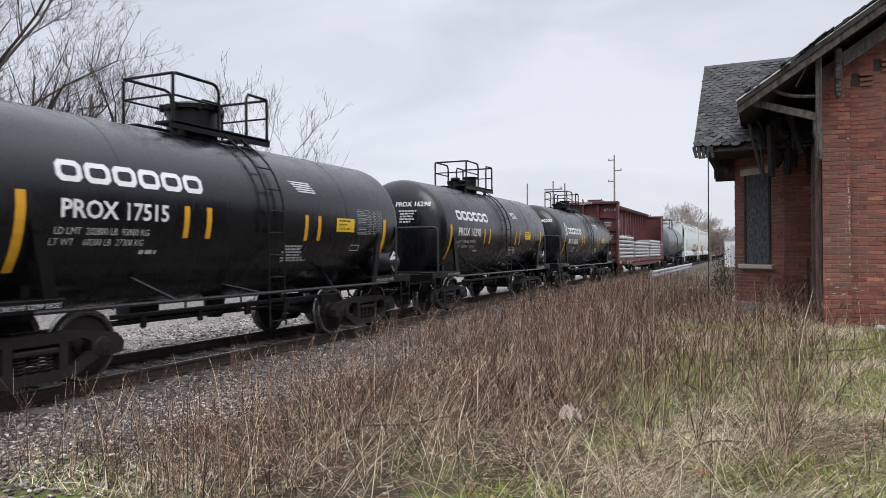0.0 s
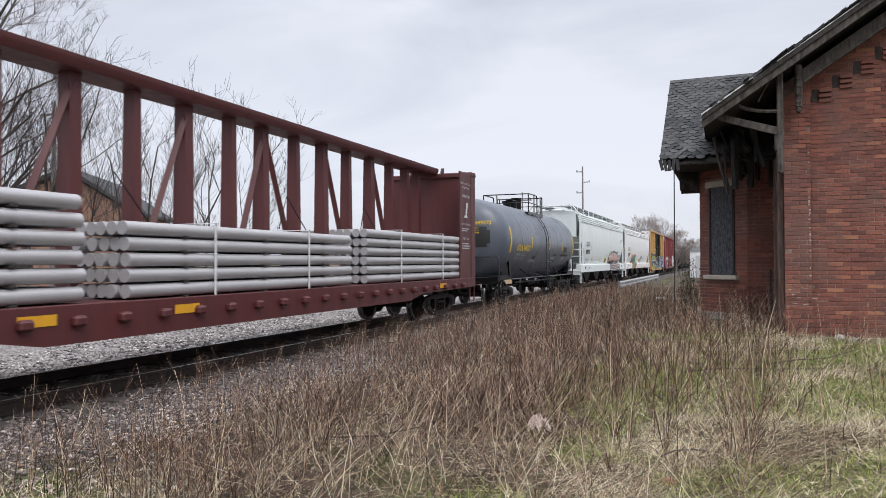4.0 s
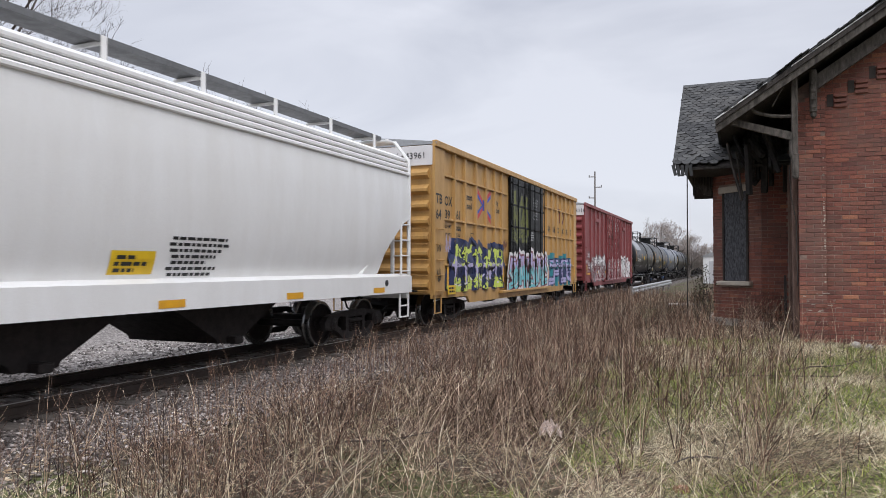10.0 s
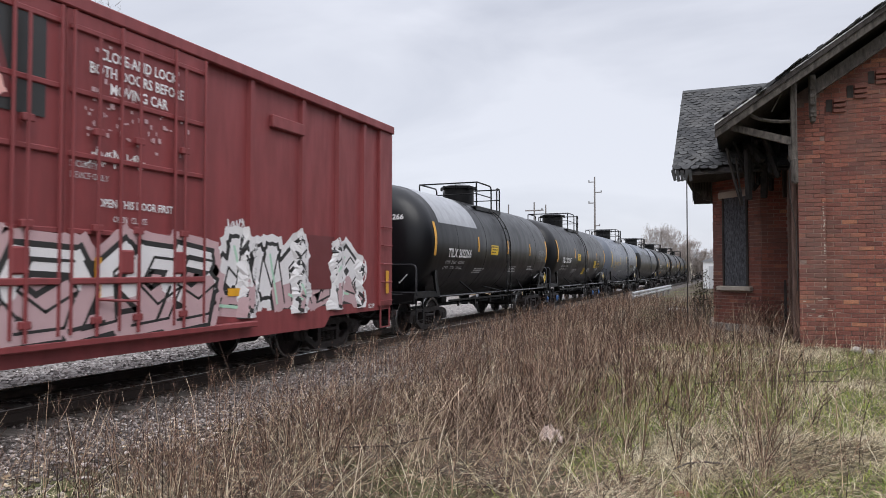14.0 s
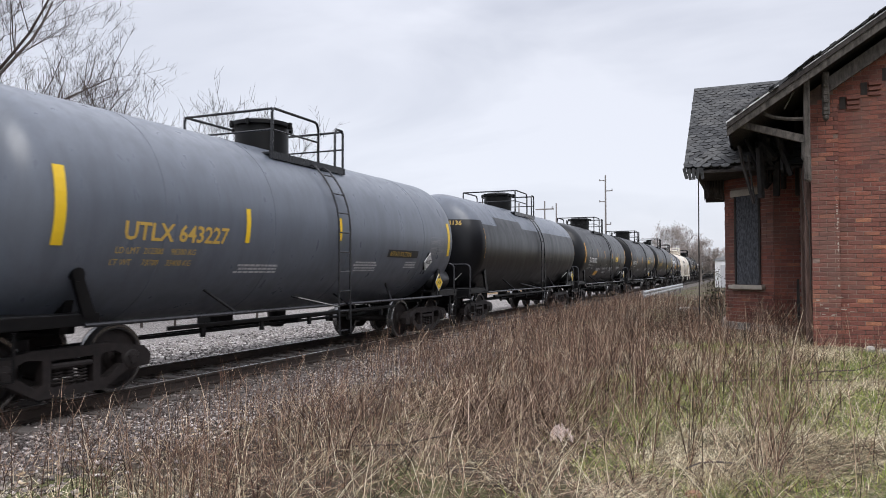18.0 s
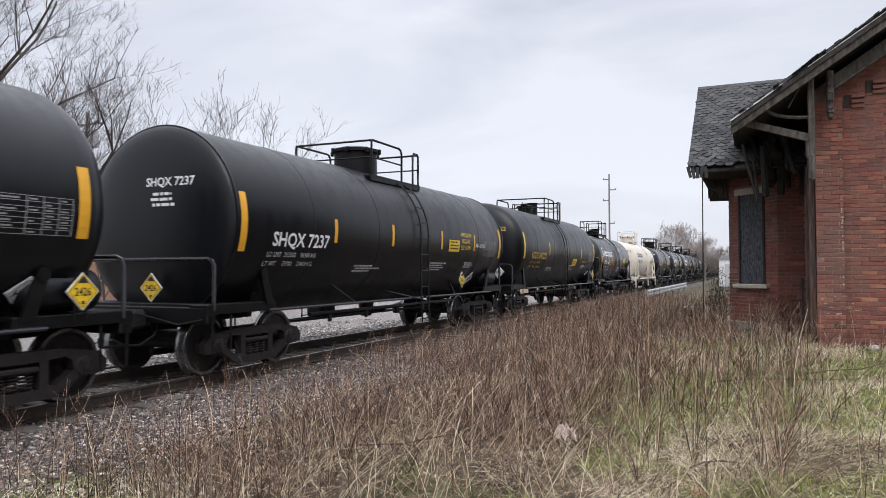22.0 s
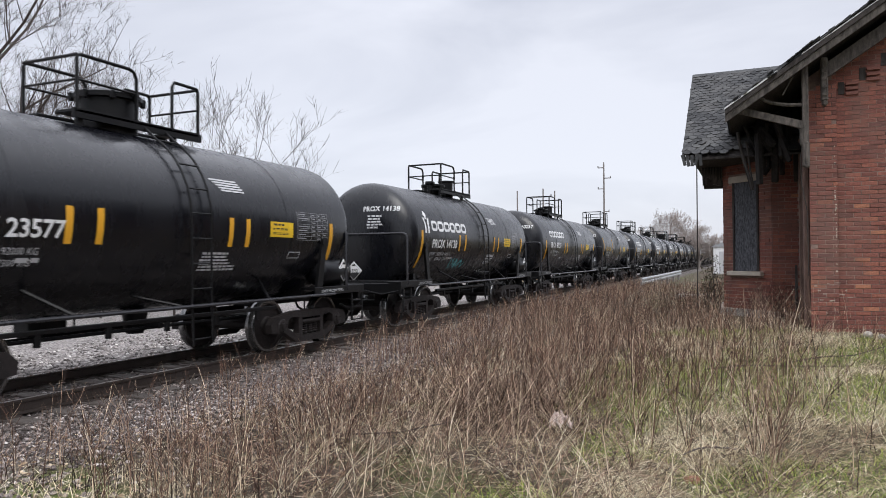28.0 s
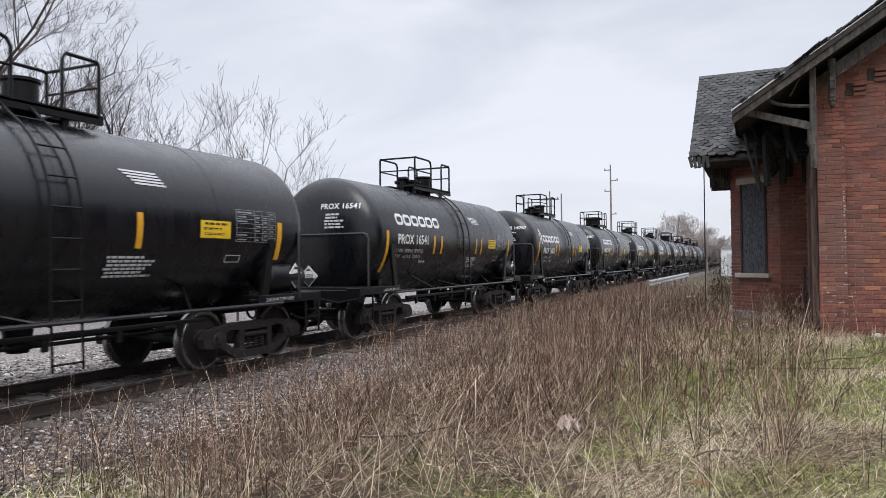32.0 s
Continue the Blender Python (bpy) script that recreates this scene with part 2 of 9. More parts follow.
def ground_height(x, y):
    z = -0.33 * smooth(-4.2, -7.0, x)
    z += 0.34 * smooth(4.5, 13.5, y) * smooth(-3.2, -0.2, x) * (1 - 0.6 * smooth(16.0, 30.0, y))
    z -= 0.25 * smooth(-11.0, -13.5, x)
    near = max(0.0, 1 - abs(x + 8.7) / 3.0)
    z += (1 - min(1, near * 2)) * (0.05 * noise.noise((x * 0.6, y * 0.6, 3.1)) + 0.02 * noise.noise((x * 2.3, y * 2.3, 7.0)))
    return z


def steps(*spans):
    out = []
    for a, b, d in spans:
        n = max(1, round((b - a) / d))
        out += [a + (b - a) * i / n for i in range(n)]
    return out + [spans[-1][1]]


gx = steps((-3000, -200, 700), (-200, -40, 40), (-40, -14, 3), (-14, 6, 0.4), (6, 30, 3), (30, 200, 40), (200, 3000, 700))
gy = steps((-3000, -100, 725), (-100, -10, 15), (-10, 1, 1), (1, 22, 0.4), (22, 60, 2), (60, 300, 20), (300, 3000, 675))
sh = Shape()
sh.v = [(x, y, ground_height(x, y)) for y in gy for x in gx]
nx = len(gx)
sh.f = [(j * nx + i, j * nx + i + 1, (j + 1) * nx + i + 1, (j + 1) * nx + i) for j in range(len(gy) - 1) for i in range(nx - 1)]


def ground_material():
    """Dry grass and soil by the building, moss-green patches, grey ballast along the track."""
    mt = bpy.data.materials.new("soil_grass_and_ballast")
    mt.use_nodes = True
    nd, lk = mt.node_tree.nodes, mt.node_tree.links
    bs = nd["Principled BSDF"]
    bs.inputs["Roughness"].default_value = 0.95
    bs.inputs["Specular IOR Level"].default_value = 0.2
    geo = nd.new("ShaderNodeNewGeometry")
    sep = nd.new("ShaderNodeSeparateXYZ")
    lk.new(geo.outputs["Position"], sep.inputs[0])

    def noise_of(scale, detail=5, rough=0.6):
        n = nd.new("ShaderNodeTexNoise")
        n.inputs["Scale"].default_value, n.inputs["Detail"].default_value, n.inputs["Roughness"].default_value = scale, detail, rough
        lk.new(geo.outputs["Position"], n.inputs[0])
        return n.outputs[0]

    def ramp(value, stops):
        r = nd.new("ShaderNodeValToRGB")
        while len(r.color_ramp.elements) < len(stops):
            r.color_ramp.elements.new(0.5)
        for e, (p, c) in zip(r.color_ramp.elements, stops):
            e.position, e.color = p, (*c, 1)
        lk.new(value, r.inputs[0])
        return r.outputs[0]

    def mix(f, a, b):
        m = nd.new("ShaderNodeMix")
        m.data_type = "RGBA"
        lk.new(f, m.inputs[0])
        lk.new(a, m.inputs[6])
        lk.new(b, m.inputs[7])
        return m.outputs[2]

    # brown soil among the weeds, its colour deepened for shade between the stems
    straw = ramp(noise_of(9, 8, 0.7), [(0.30, (0.022, 0.017, 0.013)), (0.5, (0.070, 0.054, 0.038)), (0.72, (0.24, 0.195, 0.13))])
    green = ramp(noise_of(14, 6, 0.7), [(0.3, (0.05, 0.075, 0.016)), (0.7, (0.16, 0.22, 0.045))])
    mat = ramp(noise_of(11, 8, 0.7), [(0.30, (0.030, 0.025, 0.015)), (0.5, (0.105, 0.085, 0.052)), (0.72, (0.34, 0.28, 0.175))])
    lawn = nd.new("ShaderNodeMapRange")
    lawn.inputs[1].default_value, lawn.inputs[2].default_value = -1.5, -0.7
    lk.new(sep.outputs[0], lawn.inputs[0])
    straw = mix(lawn.outputs[0], straw, mat)
    patch = ramp(noise_of(0.55, 4), [(0.54, (0, 0, 0)), (0.68, (0.7, 0.7, 0.7))])
    grass = mix(patch, straw, green)
    vor = nd.new("ShaderNodeTexVoronoi")
    vor.inputs["Scale"].default_value = 22
    lk.new(geo.outputs["Position"], vor.inputs[0])
    hs = nd.new("ShaderNodeSeparateColor")
    lk.new(vor.outputs["Color"], hs.inputs[0])
    stones = ramp(hs.outputs[0], [(0.0, (0.09, 0.08, 0.076)), (0.5, (0.24, 0.21, 0.20)), (1.0, (0.50, 0.455, 0.43))])
    dirt = ramp(noise_of(1.1, 6), [(0.4, (0.16, 0.14, 0.12)), (0.65, (0.36, 0.35, 0.34))])
    mm = nd.new("ShaderNodeMix")
    mm.data_type, mm.blend_type = "RGBA", "MULTIPLY"
    mm.inputs[0].default_value = 0.55
    lk.new(stones, mm.inputs[6])
    lk.new(dirt, mm.inputs[7])
    sc = nd.new("ShaderNodeVectorMath")
    sc.operation = "SCALE"
    sc.inputs["Scale"].default_value = 0.8
    lk.new(mm.outputs[2], sc.inputs[0])
    # ballast strip round the track, with a ragged edge
    d = nd.new("ShaderNodeMath")
    d.operation = "MULTIPLY_ADD"
    d.inputs[1].default_value = 2.2
    lk.new(noise_of(0.8, 5), d.inputs[0])
    lk.new(sep.outputs[0], d.inputs[2])
    strip = ramp_map = nd.new("ShaderNodeMapRange")
    ramp_map.inputs[1].default_value, ramp_map.inputs[2].default_value = -3.6, -4.6
    lk.new(d.outputs[0], ramp_map.inputs[0])
    far = nd.new("ShaderNodeMapRange")
    far.inputs[1].default_value, far.inputs[2].default_value = -27.0, -23.0
    lk.new(d.outputs[0], far.inputs[0])
    both = nd.new("ShaderNodeMath")
    both.operation = "MULTIPLY"
    lk.new(strip.outputs[0], both.inputs[0])
    lk.new(far.outputs[0], both.inputs[1])
    # pale crushed stone on the yard beyond the track
    pale = ramp(hs.outputs[0], [(0.0, (0.10, 0.09, 0.085)), (0.5, (0.22, 0.20, 0.19)), (1.0, (0.42, 0.39, 0.37))])
    yard = nd.new("ShaderNodeMapRange")
    yard.inputs[1].default_value, yard.inputs[2].default_value = -9.6, -10.6
    lk.new(d.outputs[0], yard.inputs[0])
    lk.new(mix(both.outputs[0], grass, mix(yard.outputs[0], sc.outputs[0], pale)), bs.inputs["Base Color"])
    bp = nd.new("ShaderNodeBump")
    bp.inputs["Strength"].default_value, bp.inputs["Distance"].default_value = 0.8, 0.04
    lk.new(vor.outputs["Distance"], bp.inputs["Height"])
    lk.new(bp.outputs[0], bs.inputs["Normal"])
    return mt


ground = part("ground", sh, ground_material())
tagged(ground, "dry grass, weeds and grey railway ballast", "ground", kind="structure")

M["rail"] = material("rusty_rail_steel", (0.060, 0.047, 0.041), 0.6, 0.5, (0.05, 0.04, 0.035), 6, 0.5, 60, 0.1)
M["railtop"] = material("worn_rail_head", (0.30, 0.29, 0.28), 0.35, 0.8, (0.16, 0.15, 0.14), 4, 0.4, 60, 0.03)
M["tie"] = material("weathered_tie_wood", (0.10, 0.085, 0.075), 0.9, 0, (0.05, 0.043, 0.04), 3, 0.6, 40, 0.5, (1, 6, 6), obj=0.3)
track = thing("railway_track", "rusty steel rails on weathered wooden ties in ballast", "railway track", kind="structure")
for x in (LINE - 0.755, LINE + 0.755):
    rl = [(-0.07, -0.17), (0.07, -0.17), (0.07, -0.158), (0.012, -0.14), (0.012, -0.045), (0.036, -0.032), (0.036, -0.006), (0.028, 0.0),
          (-0.028, 0.0), (-0.036, -0.006), (-0.036, -0.032), (-0.012, -0.045), (-0.012, -0.14), (-0.07, -0.158)]
    rail = part("rail", Shape().prism([(x + u, RAIL + w) for u, w in rl], "y", -60, 420), M["rail"], track, smooth=False)
    part("rail_head", Shape().box((x, 180, RAIL + 0.001), (0.05, 480, 0.004)), M["railtop"], rail, "shiny worn running surface", smooth=False)
tie_mesh = Shape().box((0, 0, 0), (2.6, 0.23, 0.18), 0.012).mesh("tie")
tie_mesh.materials.append(M["tie"])
plate_mesh = Shape().box((0, 0, 0), (0.36, 0.19, 0.022), 0.006).box((0.10, 0.06, 0.02), (0.03, 0.03, 0.03)).box((-0.10, -0.06, 0.02), (0.03, 0.03, 0.03)).mesh("tie_plate")
plate_mesh.materials.append(M["rail"])
rnd = random.Random(4)
for i in range(110):
    y = -2.5 + 0.535 * i
    tie = part("tie", tie_mesh, None, track, m=pose(LINE + rnd.uniform(-0.08, 0.08), y + rnd.uniform(-0.03, 0.03), RAIL - 0.172 - 0.09, 0, 0, rnd.uniform(-1.5, 1.5)))
    if i < 60:
        for x in (-0.755, 0.755):
            part("tie_plate", plate_mesh, None, tie, m=Matrix.Translation((x, 0, 0.092)))
sh = Shape()
for i in range(110, 500):
    sh.box((LINE, -2.5 + 0.535 * i, RAIL - 0.262), (2.6, 0.23, 0.18))
tagged(part("far_ties", sh, M["tie"], track, smooth=False), kind="stuff")
# ---- brick station ----
XW, YW = 0.86, 12.3          # corner of the gable wall
RX, RZ, RS = -0.31, 3.70, 0.67   # lower tip of the gable's verge and its slope


def piece_material(name, stops, per_object, rough=0.9, grain=45.0, stain=None):
    """Each piece takes a shade of its own, with stains and grain over it."""
    mt = bpy.data.materials.new(name)
    mt.use_nodes = True
    nd, lk = mt.node_tree.nodes, mt.node_tree.links
    bs = nd["Principled BSDF"]
    bs.inputs["Roughness"].default_value = rough
    bs.inputs["Specular IOR Level"].default_value = 0.25
    geo = nd.new("ShaderNodeNewGeometry")
    rnd_out = nd.new("ShaderNodeObjectInfo").outputs["Random"] if per_object else geo.outputs["Random Per Island"]
    rp = nd.new("ShaderNodeValToRGB")
    while len(rp.color_ramp.elements) < len(stops):
        rp.color_ramp.elements.new(0.5)
    for e, (p, c) in zip(rp.color_ramp.elements, stops):
        e.position, e.color = p, (*c, 1)
    lk.new(rnd_out, rp.inputs[0])
    n = nd.new("ShaderNodeTexNoise")
    n.inputs["Scale"].default_value, n.inputs["Detail"].default_value = grain, 6
    lk.new(geo.outputs["Position"], n.inputs[0])
    w = nd.new("ShaderNodeTexNoise")
    w.inputs["Scale"].default_value, w.inputs["Detail"].default_value = 1.6, 5
    lk.new(geo.outputs["Position"], w.inputs[0])
    g = nd.new("ShaderNodeMath")
    g.operation = "MULTIPLY_ADD"
    g.inputs[1].default_value, g.inputs[2].default_value = 1.3, 0.38
    lk.new(n.outputs[0], g.inputs[0])
    vm = nd.new("ShaderNodeVectorMath")
    vm.operation = "SCALE"
    lk.new(rp.outputs[0], vm.inputs[0])
    lk.new(g.outputs[0], vm.inputs["Scale"])
    last = vm.outputs[0]
    if stain:
        rs = nd.new("ShaderNodeValToRGB")
        rs.color_ramp.elements[0].position, rs.color_ramp.elements[1].position = 0.46, 0.66
        lk.new(w.outputs[0], rs.inputs[0])
        k = nd.new("ShaderNodeMath")
        k.operation = "MULTIPLY"
        k.inputs[1].default_value = 0.72
        lk.new(rs.outputs[0], k.inputs[0])
        mx = nd.new("ShaderNodeMix")
        mx.data_type = "RGBA"
        mx.inputs[7].default_value = (*stain, 1)
        lk.new(k.outputs[0], mx.inputs[0])
        lk.new(last, mx.inputs[6])
        last = mx.outputs[2]
    lk.new(last, bs.inputs["Base Color"])
    bp = nd.new("ShaderNodeBump")
    bp.inputs["Strength"].default_value, bp.inputs["Distance"].default_value = 0.45, 0.012
    lk.new(n.outputs[0], bp.inputs["Height"])
    lk.new(bp.outputs[0], bs.inputs["Normal"])
    return mt


BRICKS = [(0.0, (0.125, 0.055, 0.047)), (0.15, (0.175, 0.071, 0.057)), (0.6, (0.220, 0.085, 0.065)), (0.94, (0.265, 0.104, 0.074)), (1.0, (0.38, 0.17, 0.10))]
M["brick"] = piece_material("old_red_brick", BRICKS, True, stain=(0.165, 0.095, 0.078))
M["brickj"] = piece_material("old_red_brick_joined", BRICKS, False, stain=(0.165, 0.095, 0.078))
M["mortar"] = material("grey_lime_mortar", (0.36, 0.26, 0.215), 0.95, 0, (0.075, 0.045, 0.038), 1.3, 1.0, 40, 0.4)
M["concrete"] = material("weathered_concrete", (0.42, 0.39, 0.35), 0.9, 0, (0.24, 0.22, 0.20), 4, 0.6, 50, 0.4)
M["limestone"] = material("pale_limestone", (0.50, 0.44, 0.37), 0.85, 0, (0.30, 0.25, 0.21), 5, 0.5, 60, 0.25)
M["oldwood"] = material("grey_weathered_wood", (0.115, 0.100, 0.086), 0.9, 0, (0.028, 0.024, 0.021), 4, 0.9, 60, 0.5, (5, 5, 1.4))
M["brownwood"] = material("brown_split_wood", (0.20, 0.125, 0.098), 0.9, 0, (0.06, 0.038, 0.031), 4, 0.8, 60, 0.5, (6, 6, 0.8))
M["darkwood"] = material("dark_bare_wood", (0.045, 0.037, 0.033), 0.9, 0, (0.015, 0.013, 0.012), 4, 0.7, 60, 0.5, (5, 5, 0.8))
M["plywood"] = material("grey_weathered_plywood", (0.115, 0.12, 0.135), 0.85, 0, (0.028, 0.028, 0.033), 11, 0.95, 120, 0.5, (3, 3, 1.2))
M["slate"] = piece_material("grey_slate", [(0.0, (0.020, 0.020, 0.021)), (0.5, (0.040, 0.040, 0.041)), (1.0, (0.075, 0.075, 0.074))], True, 0.75, 30, (0.085, 0.082, 0.078))
M["slatej"] = piece_material("grey_slate_joined", [(0.0, (0.030, 0.031, 0.033)), (0.5, (0.06, 0.062, 0.064)), (1.0, (0.10, 0.10, 0.10))], False, 0.75, 30)
M["flash"] = paint_of("chipped_white_edge_strip", (0.66, 0.66, 0.66), 0.5, (0.40, 0.39, 0.37), 0.5)

BH, BL = 0.0677, 0.2135
brick_full = Shape().box((0, 0, 0), (0.203, 0.07, 0.058), 0.004).mesh("brick")
brick_half = Shape().box((0, 0, 0), (0.097, 0.07, 0.058), 0.004).mesh("brick_half")
for me in (brick_full, brick_half):
    me.materials.append(M["brick"])
rb = random.Random(77)


def lay(parent, p0, p1, z0, top, holes=(), single_to=-1.0, name="brick"):
    """Running bond on the face from p0 to p1 (plan), seen from the outer side; single bricks up to a height, the rest joined."""
    a, b = Vector((p0[0], p0[1], 0)), Vector((p1[0], p1[1], 0))
    d = (b - a).normalized()
    nrm = Vector((d.y, -d.x, 0))
    L = (b - a).length
    yaw = math.degrees(math.atan2(d.y, d.x))
    rest = Shape()
    row, z = 0, z0
    zmax = max(top(0), top(L), top(L / 2))
    while z + BH < zmax:
        u = -BL / 2 if row % 2 else 0.0
        while u < L - 0.02:
            u0, u1 = max(u, 0.0), min(u + BL, L)
            u += BL
            for h0, h1, k0, k1 in holes:  # cut to the edge of an opening
                if k0 < z + BH - 0.01 and k1 > z + 0.01:
                    if u0 < h0 < u1:
                        u1 = h0
                    elif u0 < h1 < u1:
                        u0 = h1
                    elif h0 <= u0 and h1 >= u1:
                        u1 = u0
            w = u1 - u0 - 0.0105
            if w < 0.03:
                continue
            zc, uc = z + BH / 2, (u0 + u1) / 2
            if z + BH > top(uc):
                continue
            out = rb.gauss(0, 0.0025) - 0.031
            c = a + d * uc + nrm * out
            if zc < single_to:
                me = brick_full if w > 0.15 else brick_half
                part(name, me, None, parent, m=pose(c.x, c.y, zc, rb.gauss(0, 0.4), rb.gauss(0, 0.3), yaw) @ Matrix.Diagonal((w / (0.203 if w > 0.15 else 0.097), 1, 1, 1)))
            else:
                rest.box((c.x, c.y, zc), (w, 0.07, 0.058), 0.0, pose(0, 0, 0, 0, 0, yaw))
        z += BH
        row += 1
    if rest.v:
        tagged(part("brickwork", rest, M["brickj"], parent, smooth=False), kind="stuff")


def rake_z(x):
    return RZ + RS * (x - RX)


station = thing("station", "old red brick railway station with boarded bay window and slate roof", "building", kind="structure")
# backing of the walls, behind the bricks
gable = part("gable_wall", Shape().prism([(XW + 0.02, -0.1), (8.2, -0.1), (8.2, 3.9), (4.2, rake_z(4.2) - 0.25), (XW + 0.02, rake_z(XW) - 0.2)], "y", YW + 0.003, YW + 0.40), M["mortar"], station, smooth=False)
pil = part("pilaster", Shape().prism([(XW + 0.012, -0.1), (1.238, -0.1), (1.238, rake_z(1.24) - 0.45), (XW + 0.012, rake_z(XW) - 0.45)], "y", YW - 0.097, YW + 0.2), M["mortar"], station, smooth=False)
lay(pil, (XW, YW - 0.10), (1.25, YW - 0.10), 0.3246, lambda u: rake_z(XW + u) - 0.42, single_to=4.0)
lay(gable, (1.25, YW), (2.75, YW), 0.3246, lambda u: rake_z(1.25 + u) - 0.30, single_to=2.9)
part("foundation", Shape().box((4.6, YW + 0.14, 0.06), (7.3, 0.44, 0.53), 0.02), M["concrete"], station)
part("pilaster_footing", Shape().box((1.05, YW - 0.06, 0.085), (0.46, 0.2, 0.48), 0.02), M["concrete"], station)
# stepped corbels that follow the verge
for k in range(6):
    x, z = 1.30 + 0.285 * k, 4.10 + 0.19 * k
    cb = part("corbel", Shape().box((x + 0.16, YW - 0.02, z + 0.02), (0.17, 0.09, 0.05), 0.004), M["brickj"], gable)
    for j in range(1, 3):
        part("corbel_course", Shape().box((x + 0.16, YW - 0.015 + 0.012 * j, z + 0.02 - 0.075 * j), (0.17, 0.09, 0.05), 0.004), M["brickj"], cb)
    # no recess is cut: a dark block gives the shade of each slot
    part("slot_block", Shape().box((x + 0.02, YW - 0.002, z - 0.04), (0.085, 0.02, 0.19)), M["darkwood"], gable, "dark block standing for a shaded slot in the brickwork")
# side wall towards the track, with an old freight doorway
side = part("side_wall", Shape().box((XW + 0.20, YW + 1.2, 2.1), (0.34, 2.2, 4.4)).box((XW + 0.20, YW + 8.0, 2.1), (0.34, 7.0, 4.4)), M["mortar"], station, smooth=False)
lay(side, (XW + 0.0, 14.5), (XW + 0.0, 13.55), 0.46, lambda u: 3.9)
door = part("doorway", Shape().box((XW + 0.01, 13.0, 1.9), (0.03, 0.9, 3.0)), M["darkwood"], station, "dark boarded doorway")
for yy, w in ((12.42, 0.13), (12.60, 0.06), (13.48, 0.14)):
    part("door_post", Shape().box((XW - 0.03, yy, 1.95), (0.08, w, 3.1), 0.012), M["brownwood"], door, "split brown timber post")
part("hanging_wire", Shape().tube([(0.80, 12.2, 3.35), (0.74, 12.2, 3.0), (0.76, 12.2, 2.6), (0.83, 12.2, 2.2), (0.84, 12.2, 1.2)], 0.008, 6), M["darkwood"], station, "loose black cable on the corner")
part("leaning_plank", Shape().prism([(13.3, 0.3), (13.75, 0.3), (13.55, 1.35)], "x", 0.72, 0.76), M["darkwood"], station)
part("back_walls", Shape().box((8.1, YW + 6, 2.0), (0.3, 12, 4.2)).box((4.5, YW + 12, 2.2), (7.3, 0.3, 4.6)), M["mortar"], station, smooth=False)

# bay: near face, slanting face with the window, front face
B0, B1, B2, B3 = (XW, 14.5), (0.40, 14.5), (-0.47, 15.37), (-0.47, 17.1)
bay = part("bay", Shape().prism([(XW + 0.1, 14.505), (0.402, 14.505), (-0.465, 15.372), (-0.465, 17.1), (0.4, 17.95), (XW + 0.1, 17.95)], "z", 0.2, 3.62), M["mortar"], station, smooth=False)
fl = math.hypot(B1[0] - B2[0], B1[1] - B2[1])
WIN = (0.27, 0.92, 1.22, 2.95)
lay(bay, B2, B1, 0.4846, lambda u: 3.55, holes=[(WIN[0] - 0.10, WIN[1] + 0.10, 2.95, 3.09), (WIN[0], WIN[1], 1.12, 2.97), (WIN[0] - 0.09, WIN[1] + 0.09, 1.12, 1.22)])
lay(bay, B1, B0, 0.4846, lambda u: 3.55)
lay(bay, B3, B2, 0.4846, lambda u: 3.55)
part("bay_footing", Shape().prism([(XW + 0.2, 14.40), (0.36, 14.40), (-0.57, 15.33), (-0.57, 17.2), (0.3, 18.1), (XW + 0.2, 18.1)], "z", 0.1, 0.48), M["concrete"], station)
FD, FN = Vector((B1[0] - B2[0], B1[1] - B2[1], 0)) / fl, Vector((-1, -1, 0)).normalized()


def face(u, out, z):
    p = Vector((B2[0], B2[1], 0)) + FD * u + FN * out
    return (p.x, p.y, z)


win = part("window", Shape().box(face((WIN[0] + WIN[1]) / 2, -0.012, 2.09), (WIN[1] - WIN[0], 0.04, 1.74), 0, pose(0, 0, 0, 0, 0, -45)), M["plywood"], station, "grey weathered plywood over the window opening")
t45 = pose(0, 0, 0, 0, 0, -45)
for u in (WIN[0] + 0.02, WIN[1] - 0.02):
    part("window_frame", Shape().box(face(u, 0.0, 2.09), (0.05, 0.05, 1.74), 0.006, t45), M["darkwood"], win)
part("lintel", Shape().box(face((WIN[0] + WIN[1]) / 2, -0.02, 3.02), (0.85, 0.10, 0.13), 0.01, t45), M["limestone"], win, "pale stone lintel")
part("sill", Shape().box(face((WIN[0] + WIN[1]) / 2, 0.02, 1.17), (0.86, 0.16, 0.085), 0.012, t45), M["limestone"], win, "pale stone sill")

# main roof over the gable, its verge and eaves
roof = part("main_roof", Shape().prism([(RX, RZ + 0.03), (4.2, rake_z(4.2) + 0.03), (8.7, RZ + 0.03), (8.7, RZ + 0.14), (4.2, rake_z(4.2) + 0.15), (RX, RZ + 0.14)], "y", YW - 0.62, YW + 12.2), M["slatej"], station)
part("soffit", Shape().prism([(RX + 0.05, RZ - 0.03), (4.2, rake_z(4.2) - 0.05), (4.2, rake_z(4.2) + 0.025), (RX + 0.05, RZ + 0.025)], "y", YW - 0.55, YW + 12.1), M["darkwood"], station, "dark rotten roof boards")


def rake_board(y0, y1, drop0, drop1, x0, x1):
    return Shape().prism([(x0, rake_z(x0) - drop1), (x1, rake_z(x1) - drop1), (x1, rake_z(x1) - drop0), (x0, rake_z(x0) - drop0)], "y", y0, y1)


